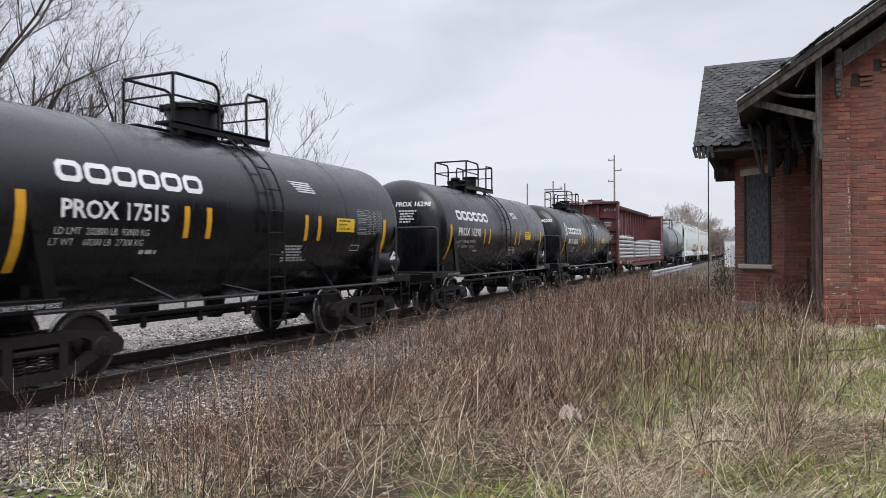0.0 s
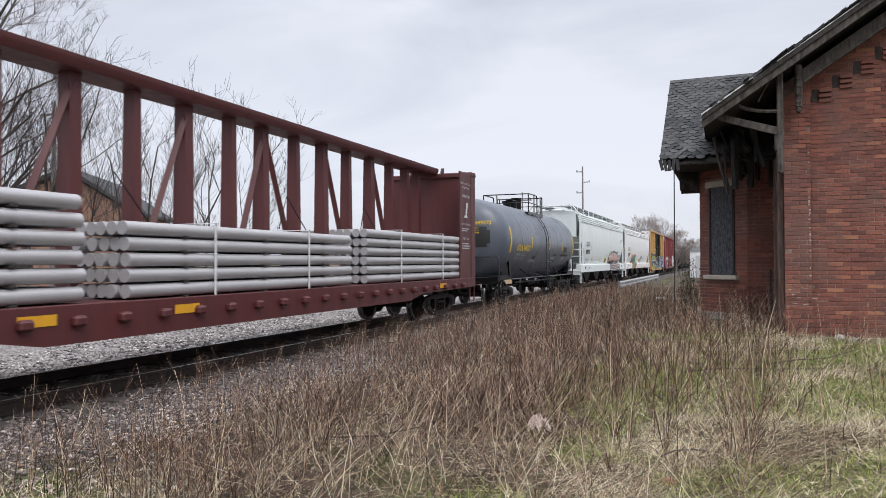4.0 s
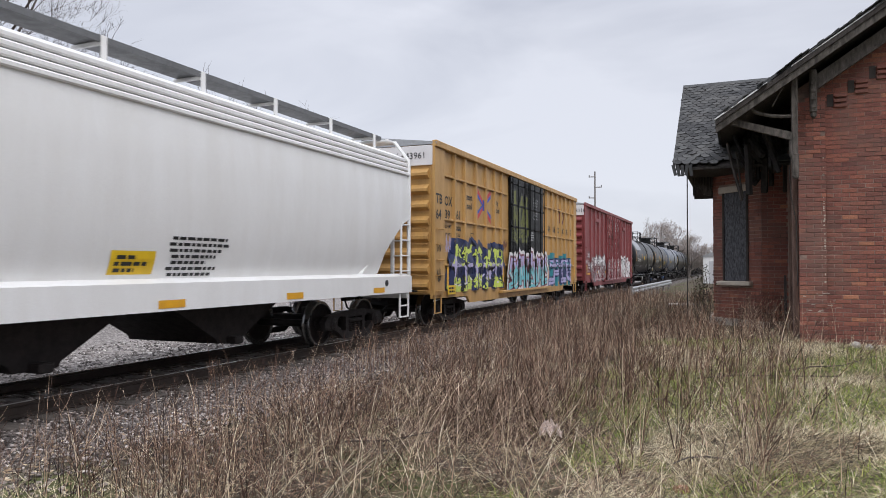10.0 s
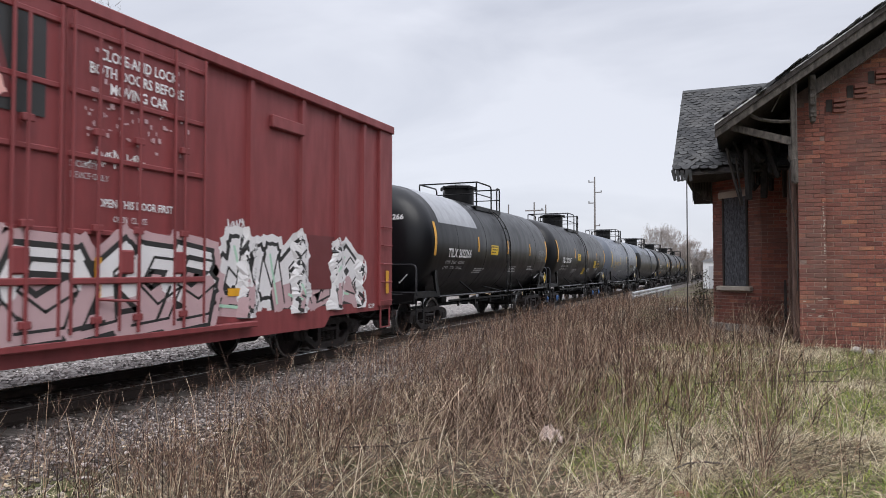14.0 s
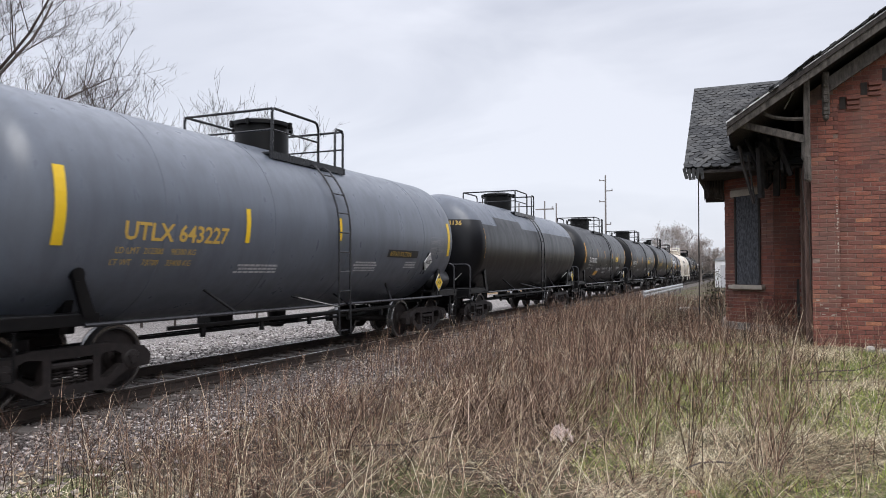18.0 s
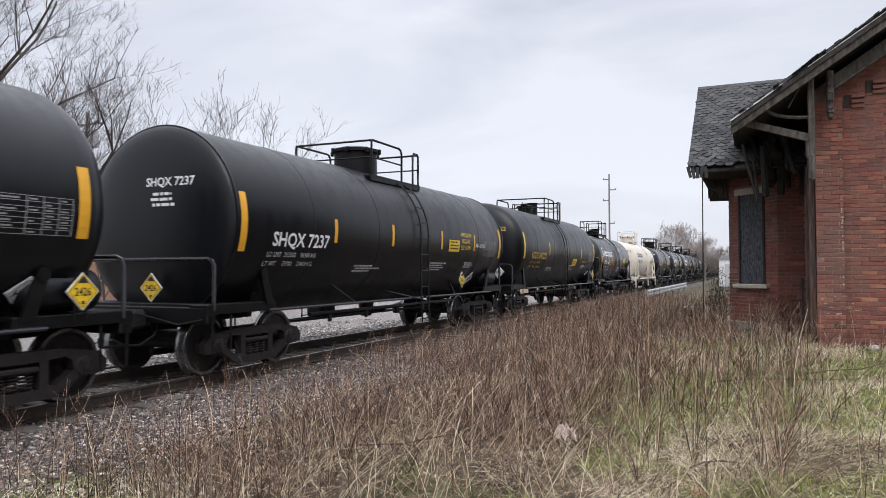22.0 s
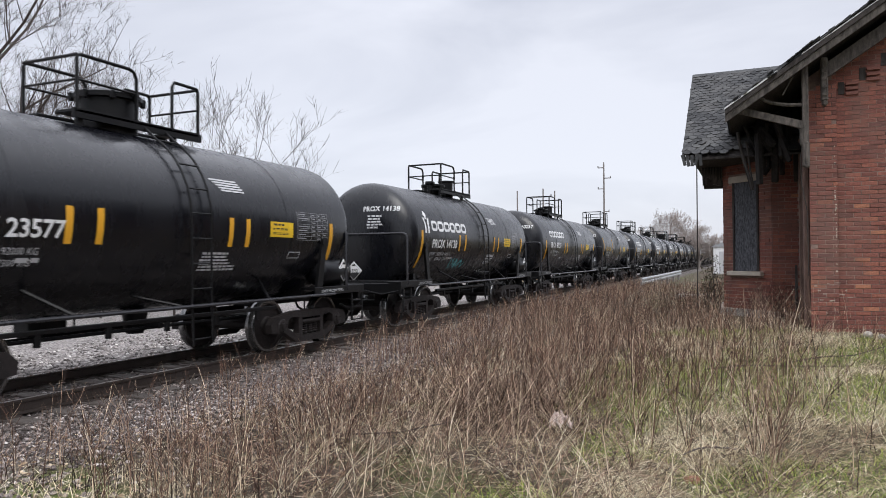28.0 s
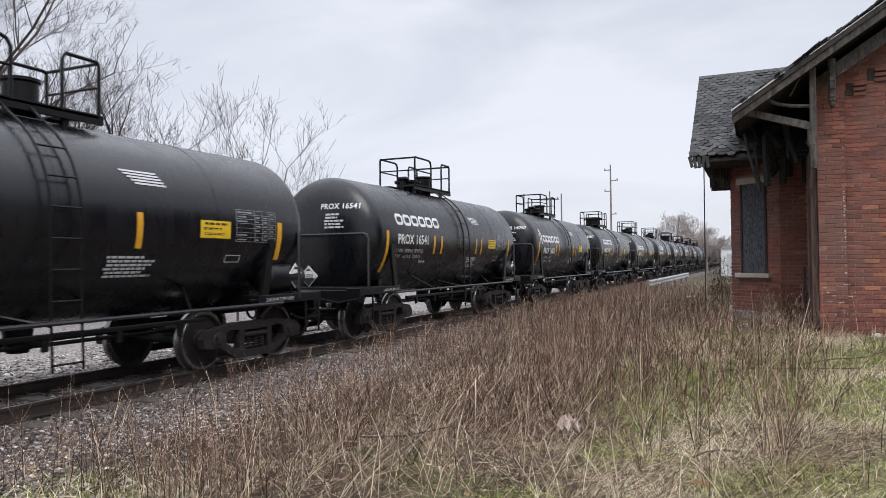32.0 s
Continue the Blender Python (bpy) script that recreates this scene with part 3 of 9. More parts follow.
part("bargeboard", rake_board(YW - 0.66, YW - 0.61, -0.06, 0.14, RX, 4.1), M["oldwood"], station, "grey peeling verge board")
part("bargeboard_trim", rake_board(YW - 0.69, YW - 0.66, -0.06, 0.02, RX, 4.1), M["darkwood"], station)
part("edge_strip", rake_board(YW - 0.70, YW - 0.66, -0.085, -0.06, RX - 0.01, 0.42), M["flash"], station, "bright metal edge strip")
part("edge_strip", rake_board(YW - 0.68, YW - 0.66, -0.080, -0.062, 0.75, 2.6), M["flash"], station, "thin bright metal edge strip")
part("frieze_board", rake_board(YW - 0.30, YW - 0.24, 0.24, 0.44, 1.06, 4.1), M["oldwood"], station)
part("frieze_edge", rake_board(YW - 0.33, YW - 0.24, 0.43, 0.47, 1.06, 4.1), M["oldwood"], station)
hb = part("hanging_bracket", Shape().box((1.07, YW - 0.28, 4.16), (0.10, 0.12, 0.66), 0.02).box((1.07, YW - 0.29, 3.80), (0.08, 0.1, 0.10), 0.03), M["oldwood"], station)
for j in range(4):
    part("bracket_bead", Shape().box((1.07, YW - 0.345, 3.92 + 0.12 * j), (0.075, 0.02, 0.05), 0.008), M["oldwood"], hb)
# broken slates on top of the verge
rs = random.Random(5)
sh = Shape()
for k in range(60):
    x = RX + 0.05 + 4.2 * k / 60 + rs.uniform(-0.03, 0.03)
    for layer in range(2 if 0.6 < x < 2.3 else 1):
        lift = 0.09 + 0.022 * layer + 0.012 * rs.random() + (0.03 if 0.72 < x < 0.98 else 0)
        sh.box((x + rs.uniform(-0.04, 0.04), YW - 0.60 + rs.uniform(-0.04, 0.05), rake_z(x) + lift), (rs.uniform(0.07, 0.17), rs.uniform(0.12, 0.25), 0.011), 0.0, pose(0, 0, 0, 0, -math.degrees(math.atan(RS)) + rs.gauss(0, 4), 0))
tagged(part("broken_slates", sh, M["slatej"], roof, smooth=False), kind="stuff")
# timber brackets under the wide eaves
for yb in (YW - 0.42, 14.2, 17.9):
    br = part("eave_bracket", Shape().box((0.80, yb, 3.62), (0.09, 0.10, 1.55), 0.015), M["oldwood"] if yb < 12 else M["darkwood"], station, "weathered timber eave bracket")
    part("strut", Shape().prism([(-0.12, 3.72), (-0.12, 3.82), (0.80, 3.52), (0.80, 3.40)], "y", yb - 0.04, yb + 0.04), M["oldwood"] if yb < 12 else M["darkwood"], br)
    arc = [(0.80 - 0.62 * math.cos(a), 3.98 - 0.20 * math.sin(a)) for a in [radians(10 + 16 * k) for k in range(6)]]
    part("curved_brace", Shape().tube([(x, yb, z) for x, z in arc], 0.028, 6), M["oldwood"] if yb < 12 else M["darkwood"], br)
    if yb < 12:
        for a in (25, 45, 65):
            part("fan_rib", Shape().rod((0.76, yb, 4.45), (0.76 - 0.62 * math.cos(radians(a)), yb, 4.45 - 0.55 * math.sin(radians(a))), 0.012, 5), M["oldwood"], br)
        part("post_foot", Shape().box((0.815, yb - 0.02, 3.02), (0.07, 0.09, 0.4), 0.02).box((0.76, yb, 3.30), (0.08, 0.08, 0.3), 0.03), M["oldwood"], br)
part("fallen_strip", Shape().tube([(-0.16, 13.0, 3.62), (-0.10, 13.0, 3.30), (0.02, 13.0, 2.80), (0.06, 13.0, 2.62)], 0.028, 5), M["darkwood"], station, "loose dark strip hanging from the eaves")
part("fallen_strip", Shape().tube([(-0.02, 13.0, 3.45), (0.03, 13.0, 3.0), (0.08, 13.0, 2.66)], 0.016, 5), M["darkwood"], station)
part("torn_boards", Shape().box((0.28, 13.4, 3.55), (0.06, 0.3, 0.5), 0.01, pose(0, 0, 0, 12, 8, 0)).box((0.55, 13.8, 3.5), (0.05, 0.3, 0.7), 0.01, pose(0, 0, 0, -10, -6, 10)), M["darkwood"], station)

# roof over the bay, running out towards the track
YR, ZR, YE, ZE, XE = 16.2, 5.44, 13.28, 3.32, -1.08
bay_roof = part("bay_roof", Shape().prism([(YE, ZE - 0.06), (YR, ZR - 0.06), (2 * YR - YE, ZE - 0.06), (2 * YR - YE, ZE - 0.10), (YR, ZR - 0.14), (YE, ZE - 0.10)], "x", XE + 0.05, 4.0), M["darkwood"], station)
part("gable_end", Shape().prism([(YE + 0.9, 3.6), (YR, ZR - 0.2), (2 * YR - YE - 0.9, 3.6)], "x", -0.5, -0.42), M["darkwood"], station)
slope = math.hypot(YR - YE, ZR - ZE)
pitch = math.degrees(math.atan2(ZR - ZE, YR - YE))
SW = 0.154
sl_mesh = Shape().prism([(-0.074, -0.035), (-0.038, -0.092), (0.032, -0.095), (0.074, -0.038), (0.074, 0.065), (-0.074, 0.065)], "z", 0.0, 0.014).mesh("slate", False)
sl_half = Shape().prism([(-0.0, -0.095), (0.032, -0.095), (0.074, -0.038), (0.074, 0.065), (-0.0, 0.065)], "z", 0.0, 0.014).mesh("slate_half", False)
for me in (sl_mesh, sl_half):
    me.materials.append(M["slate"])
far_slates = Shape()
rows_n = 29
for i in range(rows_n):
    s = (i + 0.4) * slope / rows_n
    for k in range(33):
        x = XE + SW / 2 + SW * k - (SW / 2 if i % 2 else 0.0)
        if i < 2 and rs.random() < 0.25 or rs.random() < 0.003:
            continue
        f = s / slope
        y, z = YE + (YR - YE) * f, ZE + (ZR - ZE) * f
        sag = (0.012 + 0.012 * math.sin(x * 5)) * (1 - i / 4) if i < 4 else 0
        m = pose(x, y, z + 0.0 + sag, pitch - rs.gauss(3.4, 2.0), rs.gauss(0, 1.6), rs.gauss(0, 3.0 if i > 3 else 9))
        if x < 0.62:
            part("slate", sl_half if (i % 2 and k == 0) else sl_mesh, None, bay_roof, m=m)
        else:
            far_slates.box((x, y, z + 0.01), (0.16, 0.2, 0.011), 0, pose(0, 0, 0, pitch + 2, 0, 0))
tagged(part("slate_field", far_slates, M["slatej"], bay_roof, smooth=False), kind="stuff")
part("ridge_cap", Shape().prism([(YR - 0.17, ZR - 0.115), (YR, ZR + 0.02), (YR + 0.17, ZR - 0.115), (YR + 0.17, ZR - 0.15), (YR - 0.17, ZR - 0.15)], "x", XE, 4.0), M["slatej"], station)
part("verge_board", Shape().prism([(YE, ZE - 0.10), (YR, ZR - 0.10), (YR, ZR - 0.0), (YE, ZE + 0.0)], "x", XE, XE + 0.04), M["darkwood"], station)
for k in range(5):
    part("broken_eave_slate", Shape().box((XE + 0.03 + 0.07 * k, YE - 0.02, ZE - 0.08 - 0.05 * rs.random()), (0.055, 0.02, 0.2), 0.0, pose(0, 0, 0, 10, rs.gauss(0, 10), 0)), M["slatej"], bay_roof)
cor = part("eave_corbel", Shape().prism([(-0.50, 3.42), (-0.86, 3.40), (-0.84, 3.18), (-0.72, 3.10), (-0.66, 2.98), (-0.50, 2.94)], "y", 15.36, 15.50), M["oldwood"], station, "jagged timber bracket under the bay eaves")
part("corbel_block", Shape().box((-0.62, 15.43, 3.42), (0.3, 0.2, 0.1), 0.01), M["darkwood"], cor)
sh = Shape()
for k in range(7):  # rotten boards that hang from the corner of the eaves
    w, L = rs.uniform(0.035, 0.06), rs.uniform(0.12, 0.42)
    sh.prism([(-0.86 + 0.055 * k, 3.38), (-0.86 + 0.055 * k + w, 3.38), (-0.86 + 0.055 * k + w * 0.8, 3.38 - L), (-0.86 + 0.055 * k + w * 0.3, 3.34 - L)], "y", 15.28, 15.33 + 0.02 * (k % 2))
tagged(part("rotten_boards", sh, M["darkwood"], cor, smooth=False), kind="stuff")
sh = Shape()
for k in range(22):  # torn boards and laths under the open eaves
    c = (rs.uniform(0.02, 0.70), rs.uniform(12.7, 13.9), rs.uniform(3.05, 3.72))
    sh.box(c, (rs.uniform(0.03, 0.10), rs.uniform(0.03, 0.12), rs.uniform(0.35, 0.85)), 0.006, pose(0, 0, 0, rs.gauss(0, 22), rs.gauss(-12, 24), rs.uniform(0, 180)))
M["lathwood"] = material("near_black_wood", (0.020, 0.017, 0.016), 0.95, 0, (0.007, 0.006, 0.006), 5, 0.8, 60, 0.5, (5, 5, 0.8))
tagged(part("torn_laths", sh, M["lathwood"], station), kind="stuff")
sh = Shape()
for k in range(46):  # chips of lime left on the pilaster's edge
    u, z = rs.choice(((1.21, rs.uniform(1.9, 3.25)), (rs.uniform(0.9, 1.5), rs.uniform(0.75, 1.15)), (1.22, rs.uniform(1.2, 2.4))))
    sh.box((u, YW - 0.103 if u < 1.25 else YW - 0.003, z), (rs.uniform(0.008, 0.03) if u in (1.21, 1.22) else rs.uniform(0.02, 0.10), 0.006, rs.uniform(0.006, 0.035) if u in (1.21, 1.22) else rs.uniform(0.006, 0.016)), 0.002)
tagged(part("lime_chips", sh, M["limestone"], pil), kind="stuff")
part("bay_soffit", Shape().box((-0.2, 15.3, 3.34), (1.5, 3.3, 0.05)), M["darkwood"], station)
tagged(part("drain_rod", Shape().rod((-0.84, 13.4, 3.3), (-0.85, 13.4, 0.3), 0.011, 6), M["darkwood"]), "thin dark rod hanging from the bay eaves to the ground", "rod")
# ---- train ----
from mathutils import geometry

CARS = []
WHEELS = {1: [], -1: []}


def bend_text(me, shape_at):
    for v in me.vertices:
        v.co = shape_at(v.co.x, v.co.y, v.co.z)
    me.update()


def lettering(body, size, align="LEFT", bold=0.0, spacing=1.0, narrow=1.0):
    """A flat mesh of the words, x along the line and y up."""
    verts, faces, x = [], [], 0.0
    for ch in body:
        gv, gf, adv = GLYPHS[ch, bold > 0]
        n = len(verts)
        verts += [((x + u) * size * narrow, v * size, 0.0) for u, v in gv]
        faces += [tuple(i + n for i in q) for q in gf]
        x += adv * spacing
    if align == "CENTER":
        verts = [(u - x * size * narrow / 2, v, w) for u, v, w in verts]
    me = bpy.data.meshes.new("words")
    me.from_pydata(verts, [], faces)
    return me


def on_tank(R, zc, lift=0.006):
    """Flat (u, v) on the side that faces +x: u grows towards +y, v up along the shell."""
    def at(y, z):
        def f(u, v, w=0):
            t = math.asin(max(-1, min(1, (z - zc) / R))) + v / R
            r = R + lift + w
            return Vector((r * math.cos(t), y + u, zc + r * math.sin(t)))
        return f
    return at


def on_wall(x, lift=0.006):
    def at(y, z):
        return lambda u, v, w=0: Vector((x + lift + w, y + u, z + v))
    return at


def on_end(y, lift=0.006):
    """On the end wall that faces -y; u grows towards +x."""
    def at(x, z):
        return lambda u, v, w=0: Vector((x + u, y - lift - w, z + v))
    return at


def write(body, size, at, mat, parent, name="lettering", **kw):
    me = lettering(body, size, **kw)
    bend_text(me, at)
    me.materials.append(mat)
    return part(name, me, mat, parent)


def patch(sh, at, u0, v0, u1, v1, n=1, w=0.0, lean=0.0):
    """A patch that follows the surface."""
    for i in range(n):
        a, b = v0 + (v1 - v0) * i / n, v0 + (v1 - v0) * (i + 1) / n
        sh.quad(at(u0 + lean * a, a, w), at(u1 + lean * a, a, w), at(u1 + lean * b, b, w), at(u0 + lean * b, b, w))
    return sh


def bars(at, rows, size, width, gap, seed, parent, mat, name="small_print"):
    """Lines of print too small to read."""
    r = random.Random(seed)
    sh = Shape()
    for i in range(rows):
        u = r.uniform(0, 0.08) * width
        end = width * r.uniform(0.6, 1.0)
        while u < end:
            k = size * r.uniform(1.2, 3.6)
            patch(sh, at, u, -i * gap, min(u + k, end), -i * gap + size)
            u += k + size * 0.55
    return part(name, sh, mat, parent, smooth=False)


def blocks(at, widths, h, gap, parent, mat, name="emblem"):
    """A painted mark as a row of plain rounded rings."""
    sh = Shape()
    u = 0
    for w in widths:
        t, c = h * 0.26, h * 0.22
        outer = [(c, 0), (w - c, 0), (w, c), (w, h - c), (w - c, h), (c, h), (0, h - c), (0, c)]
        e = c * 0.5
        inner = [(t + e, t), (w - t - e, t), (w - t, t + e), (w - t, h - t - e), (w - t - e, h - t), (t + e, h - t), (t, h - t - e), (t, t + e)]
        for i in range(8):
            j = (i + 1) % 8
            sh.quad(*(at(u + p[0], p[1]) for p in (outer[i], outer[j], inner[j], inner[i])))
        u += w + gap
    return part(name, sh, mat, parent, smooth=False)


# -- running gear, shared by all cars --
def wheelset_mesh():
    sh = Shape()
    for s in (-1, 1):
        pr = [(-0.075, 0.36), (-0.075, 0.485), (-0.06, 0.487), (-0.045, 0.462), (0.06, 0.455), (0.062, 0.385), (0.02, 0.37), (0.01, 0.17), (0.05, 0.15), (0.06, 0.11), (0.06, 0.0)]
        sh.lathe([(s * (0.77 + a), r) for a, r in pr] if s > 0 else [(-0.77 - a, r) for a, r in pr], 40, "x")
    sh.rod((-1.0, 0, 0), (1.0, 0, 0), 0.075, 16)
    for s in (-1, 1):
        for k in range(3):
            a = 2 * math.pi * k / 3
            sh.box((s * 0.86, 0.24 * math.cos(a), 0.24 * math.sin(a)), (0.012, 0.05, 0.05), 0.005)
    dull = len(sh.f)
    for s in (-1, 1):  # the rims, worn bright by the rails
        sh.lathe([(s * 0.694, 0.40), (s * 0.694, 0.4885), (s * 0.71, 0.4895), (s * 0.727, 0.466), (s * 0.825, 0.459), (s * 0.834, 0.452), (s * 0.834, 0.41)], 40, "x", caps=False)
    me = sh.mesh("wheelset")
    me.materials.append(M["truck"])
    me.materials.append(M["tread"])
    me.polygons.foreach_set("material_index", [0 if i < dull else 1 for i in range(len(me.polygons))])
    return me


def sideframe_mesh():
    """A cast side frame in one piece, with its two windows and the spring opening cut through."""
    out = [(-1.20, 0.36), (-1.22, 0.50), (-1.10, 0.62), (-0.55, 0.70), (0.55, 0.70), (1.10, 0.62), (1.22, 0.50), (1.20, 0.36), (0.98, 0.34), (0.84, 0.34), (0.46, 0.13), (-0.46, 0.13), (-0.84, 0.34), (-0.98, 0.34)]
    holes = [[(0.40, 0.58), (0.40, 0.29), (0.50, 0.27), (0.74, 0.42), (0.72, 0.55), (0.62, 0.60)],
             [(-0.40, 0.58), (-0.62, 0.60), (-0.72, 0.55), (-0.74, 0.42), (-0.50, 0.27), (-0.40, 0.29)],
             [(-0.29, 0.57), (-0.29, 0.25), (0.29, 0.25), (0.29, 0.57)]]
    loops = [out] + holes
    flat = [q for lp in loops for q in lp]
    tris = geometry.tessellate_polygon([[Vector((u, w, 0)) for u, w in lp] for lp in loops])
    n = len(flat)
    sh = Shape()
    fs = [tuple(t) for t in tris] + [tuple(i + n for i in t) for t in tris]
    k = 0
    for lp in loops:
        m = len(lp)
        fs += [(k + i, k + (i + 1) % m, n + k + (i + 1) % m, n + k + i) for i in range(m)]
        k += m
    sh.add([(1.0, u, w) for u, w in flat] + [(1.13, u, w) for u, w in flat], fs)
    me = sh.mesh("sideframe")
    me.materials.append(M["truck"])
    return me


def spring_mesh():
    """One coil spring of the truck."""
    sh = Shape().tube([(0.062 * math.cos(q), 0.062 * math.sin(q), 0.25 + 0.20 * q / 31.4) for q in [31.4 * k / 40 for k in range(41)]], 0.013, 5)
    me = sh.mesh("spring")
    me.materials.append(M["truck"])
    return me


def journal_mesh():
    sh = Shape()
    sh.lathe([(1.02, 0.13), (1.13, 0.13), (1.15, 0.115), (1.16, 0.06), (1.175, 0.055)], 20, "x")
    for k in range(3):
        a = 2 * math.pi * k / 3 + 0.4
        sh.lathe([(1.15, 0.018), (1.175, 0.018)], 8, "x", (0, 0.08 * math.cos(a), 0.08 * math.sin(a)))
    me = sh.mesh("bearing_cap")
    me.materials.append(M["truck"])
    return me


G = {"wheelset": wheelset_mesh(), "sideframe": sideframe_mesh(), "spring": spring_mesh(), "journal": journal_mesh()}
G["journal_blue"] = G["journal"].copy()
G["journal_blue"].materials.clear()
G["journal_blue"].materials.append(paint_of("blue_bearing_paint", (0.05, 0.16, 0.42), 0.5))
sh = Shape().box((0, 0, 0.45), (1.9, 0.38, 0.26), 0.03).lathe([(0.58, 0.2), (0.74, 0.2)], 20, "z").box((1.0, 0, 0.49), (0.3, 0.56, 0.07), 0.02)
G["bolster"] = sh.mesh("bolster")
G["bolster"].materials.append(M["truck"])
sh = Shape()
sh.box((0, 0.35, 0.88), (0.14, 0.7, 0.16), 0.03).box((0.02, -0.08, 0.88), (0.26, 0.26, 0.30), 0.06).box((-0.12, -0.2, 0.88), (0.1, 0.2, 0.28), 0.04).box((0.12, -0.2, 0.88), (0.08, 0.14, 0.26), 0.03)
G["coupler"] = sh.mesh("coupler")
G["coupler"].materials.append(M["truck"])
sh = Shape()
sh.tube([(0.22, 0.3, 0.85), (0.26, 0.1, 0.62), (0.24, -0.15, 0.5), (0.18, -0.4, 0.52), (0.1, -0.55, 0.62)], 0.025, 8)
G["hose"] = sh.mesh("brake_hose")
G["hose"].materials.append(M["steel"])


def running_gear(car, ytruck, yend, blue=False):
    for s in (-1, 1):
        tr = part("truck", G["bolster"], None, car, m=Matrix.Translation((0, s * ytruck, 0)))
        part("sideframe", G["sideframe"], None, tr)
        part("sideframe", G["sideframe"], None, tr, m=pose(0, 0, 0, 0, 0, 180))
        for k in (-1, 0, 1):
            part("spring", G["spring"], None, tr, m=Matrix.Translation((1.06, k * 0.17, 0)))
        for a in (-1, 1):
            w = part("wheelset", G["wheelset"], None, tr, m=Matrix.Translation((0, a * 0.89, 0.457)))
            WHEELS[a].append(w)
            part("bearing_cap", G["journal_blue" if blue else "journal"], None, tr, "blue painted bearing cap" if blue else "", m=Matrix.Translation((0, a * 0.89, 0.457)))
        turn = pose(0, 0, 0, 0, 0, 0 if s < 0 else 180)
        cp = part("coupler", G["coupler"], None, car, m=Matrix.Translation((0, s * (yend - 0.35), 0)) @ turn)
        part("brake_hose", G["hose"], None, car, m=Matrix.Translation((0, s * (yend - 0.3), 0)) @ turn)


def head_depth(q, dished):
    """How far a dished head stands out at the share q of the radius."""
    return dished * max(0.0, 1 - q ** 2.6) ** (1 / 2.2)


def tank_shape(R, half, zc, dished, front=None):
    """The shell: cylinder of that half length and two heads; front: its length towards the leading end."""
    front = front or half
    qs = [0.02, 0.25, 0.45, 0.62, 0.76, 0.86, 0.93, 0.97, 0.99, 1.0]
    pr = [(-front - head_depth(q, dished), R * q) for q in qs] + [(y, R) for y in (-half * 0.5, 0, half * 0.5)]
    pr += [(half + head_depth(q, dished), R * q) for q in qs[::-1]]
    return Shape().lathe(pr, 64, "y", (0, 0, zc))


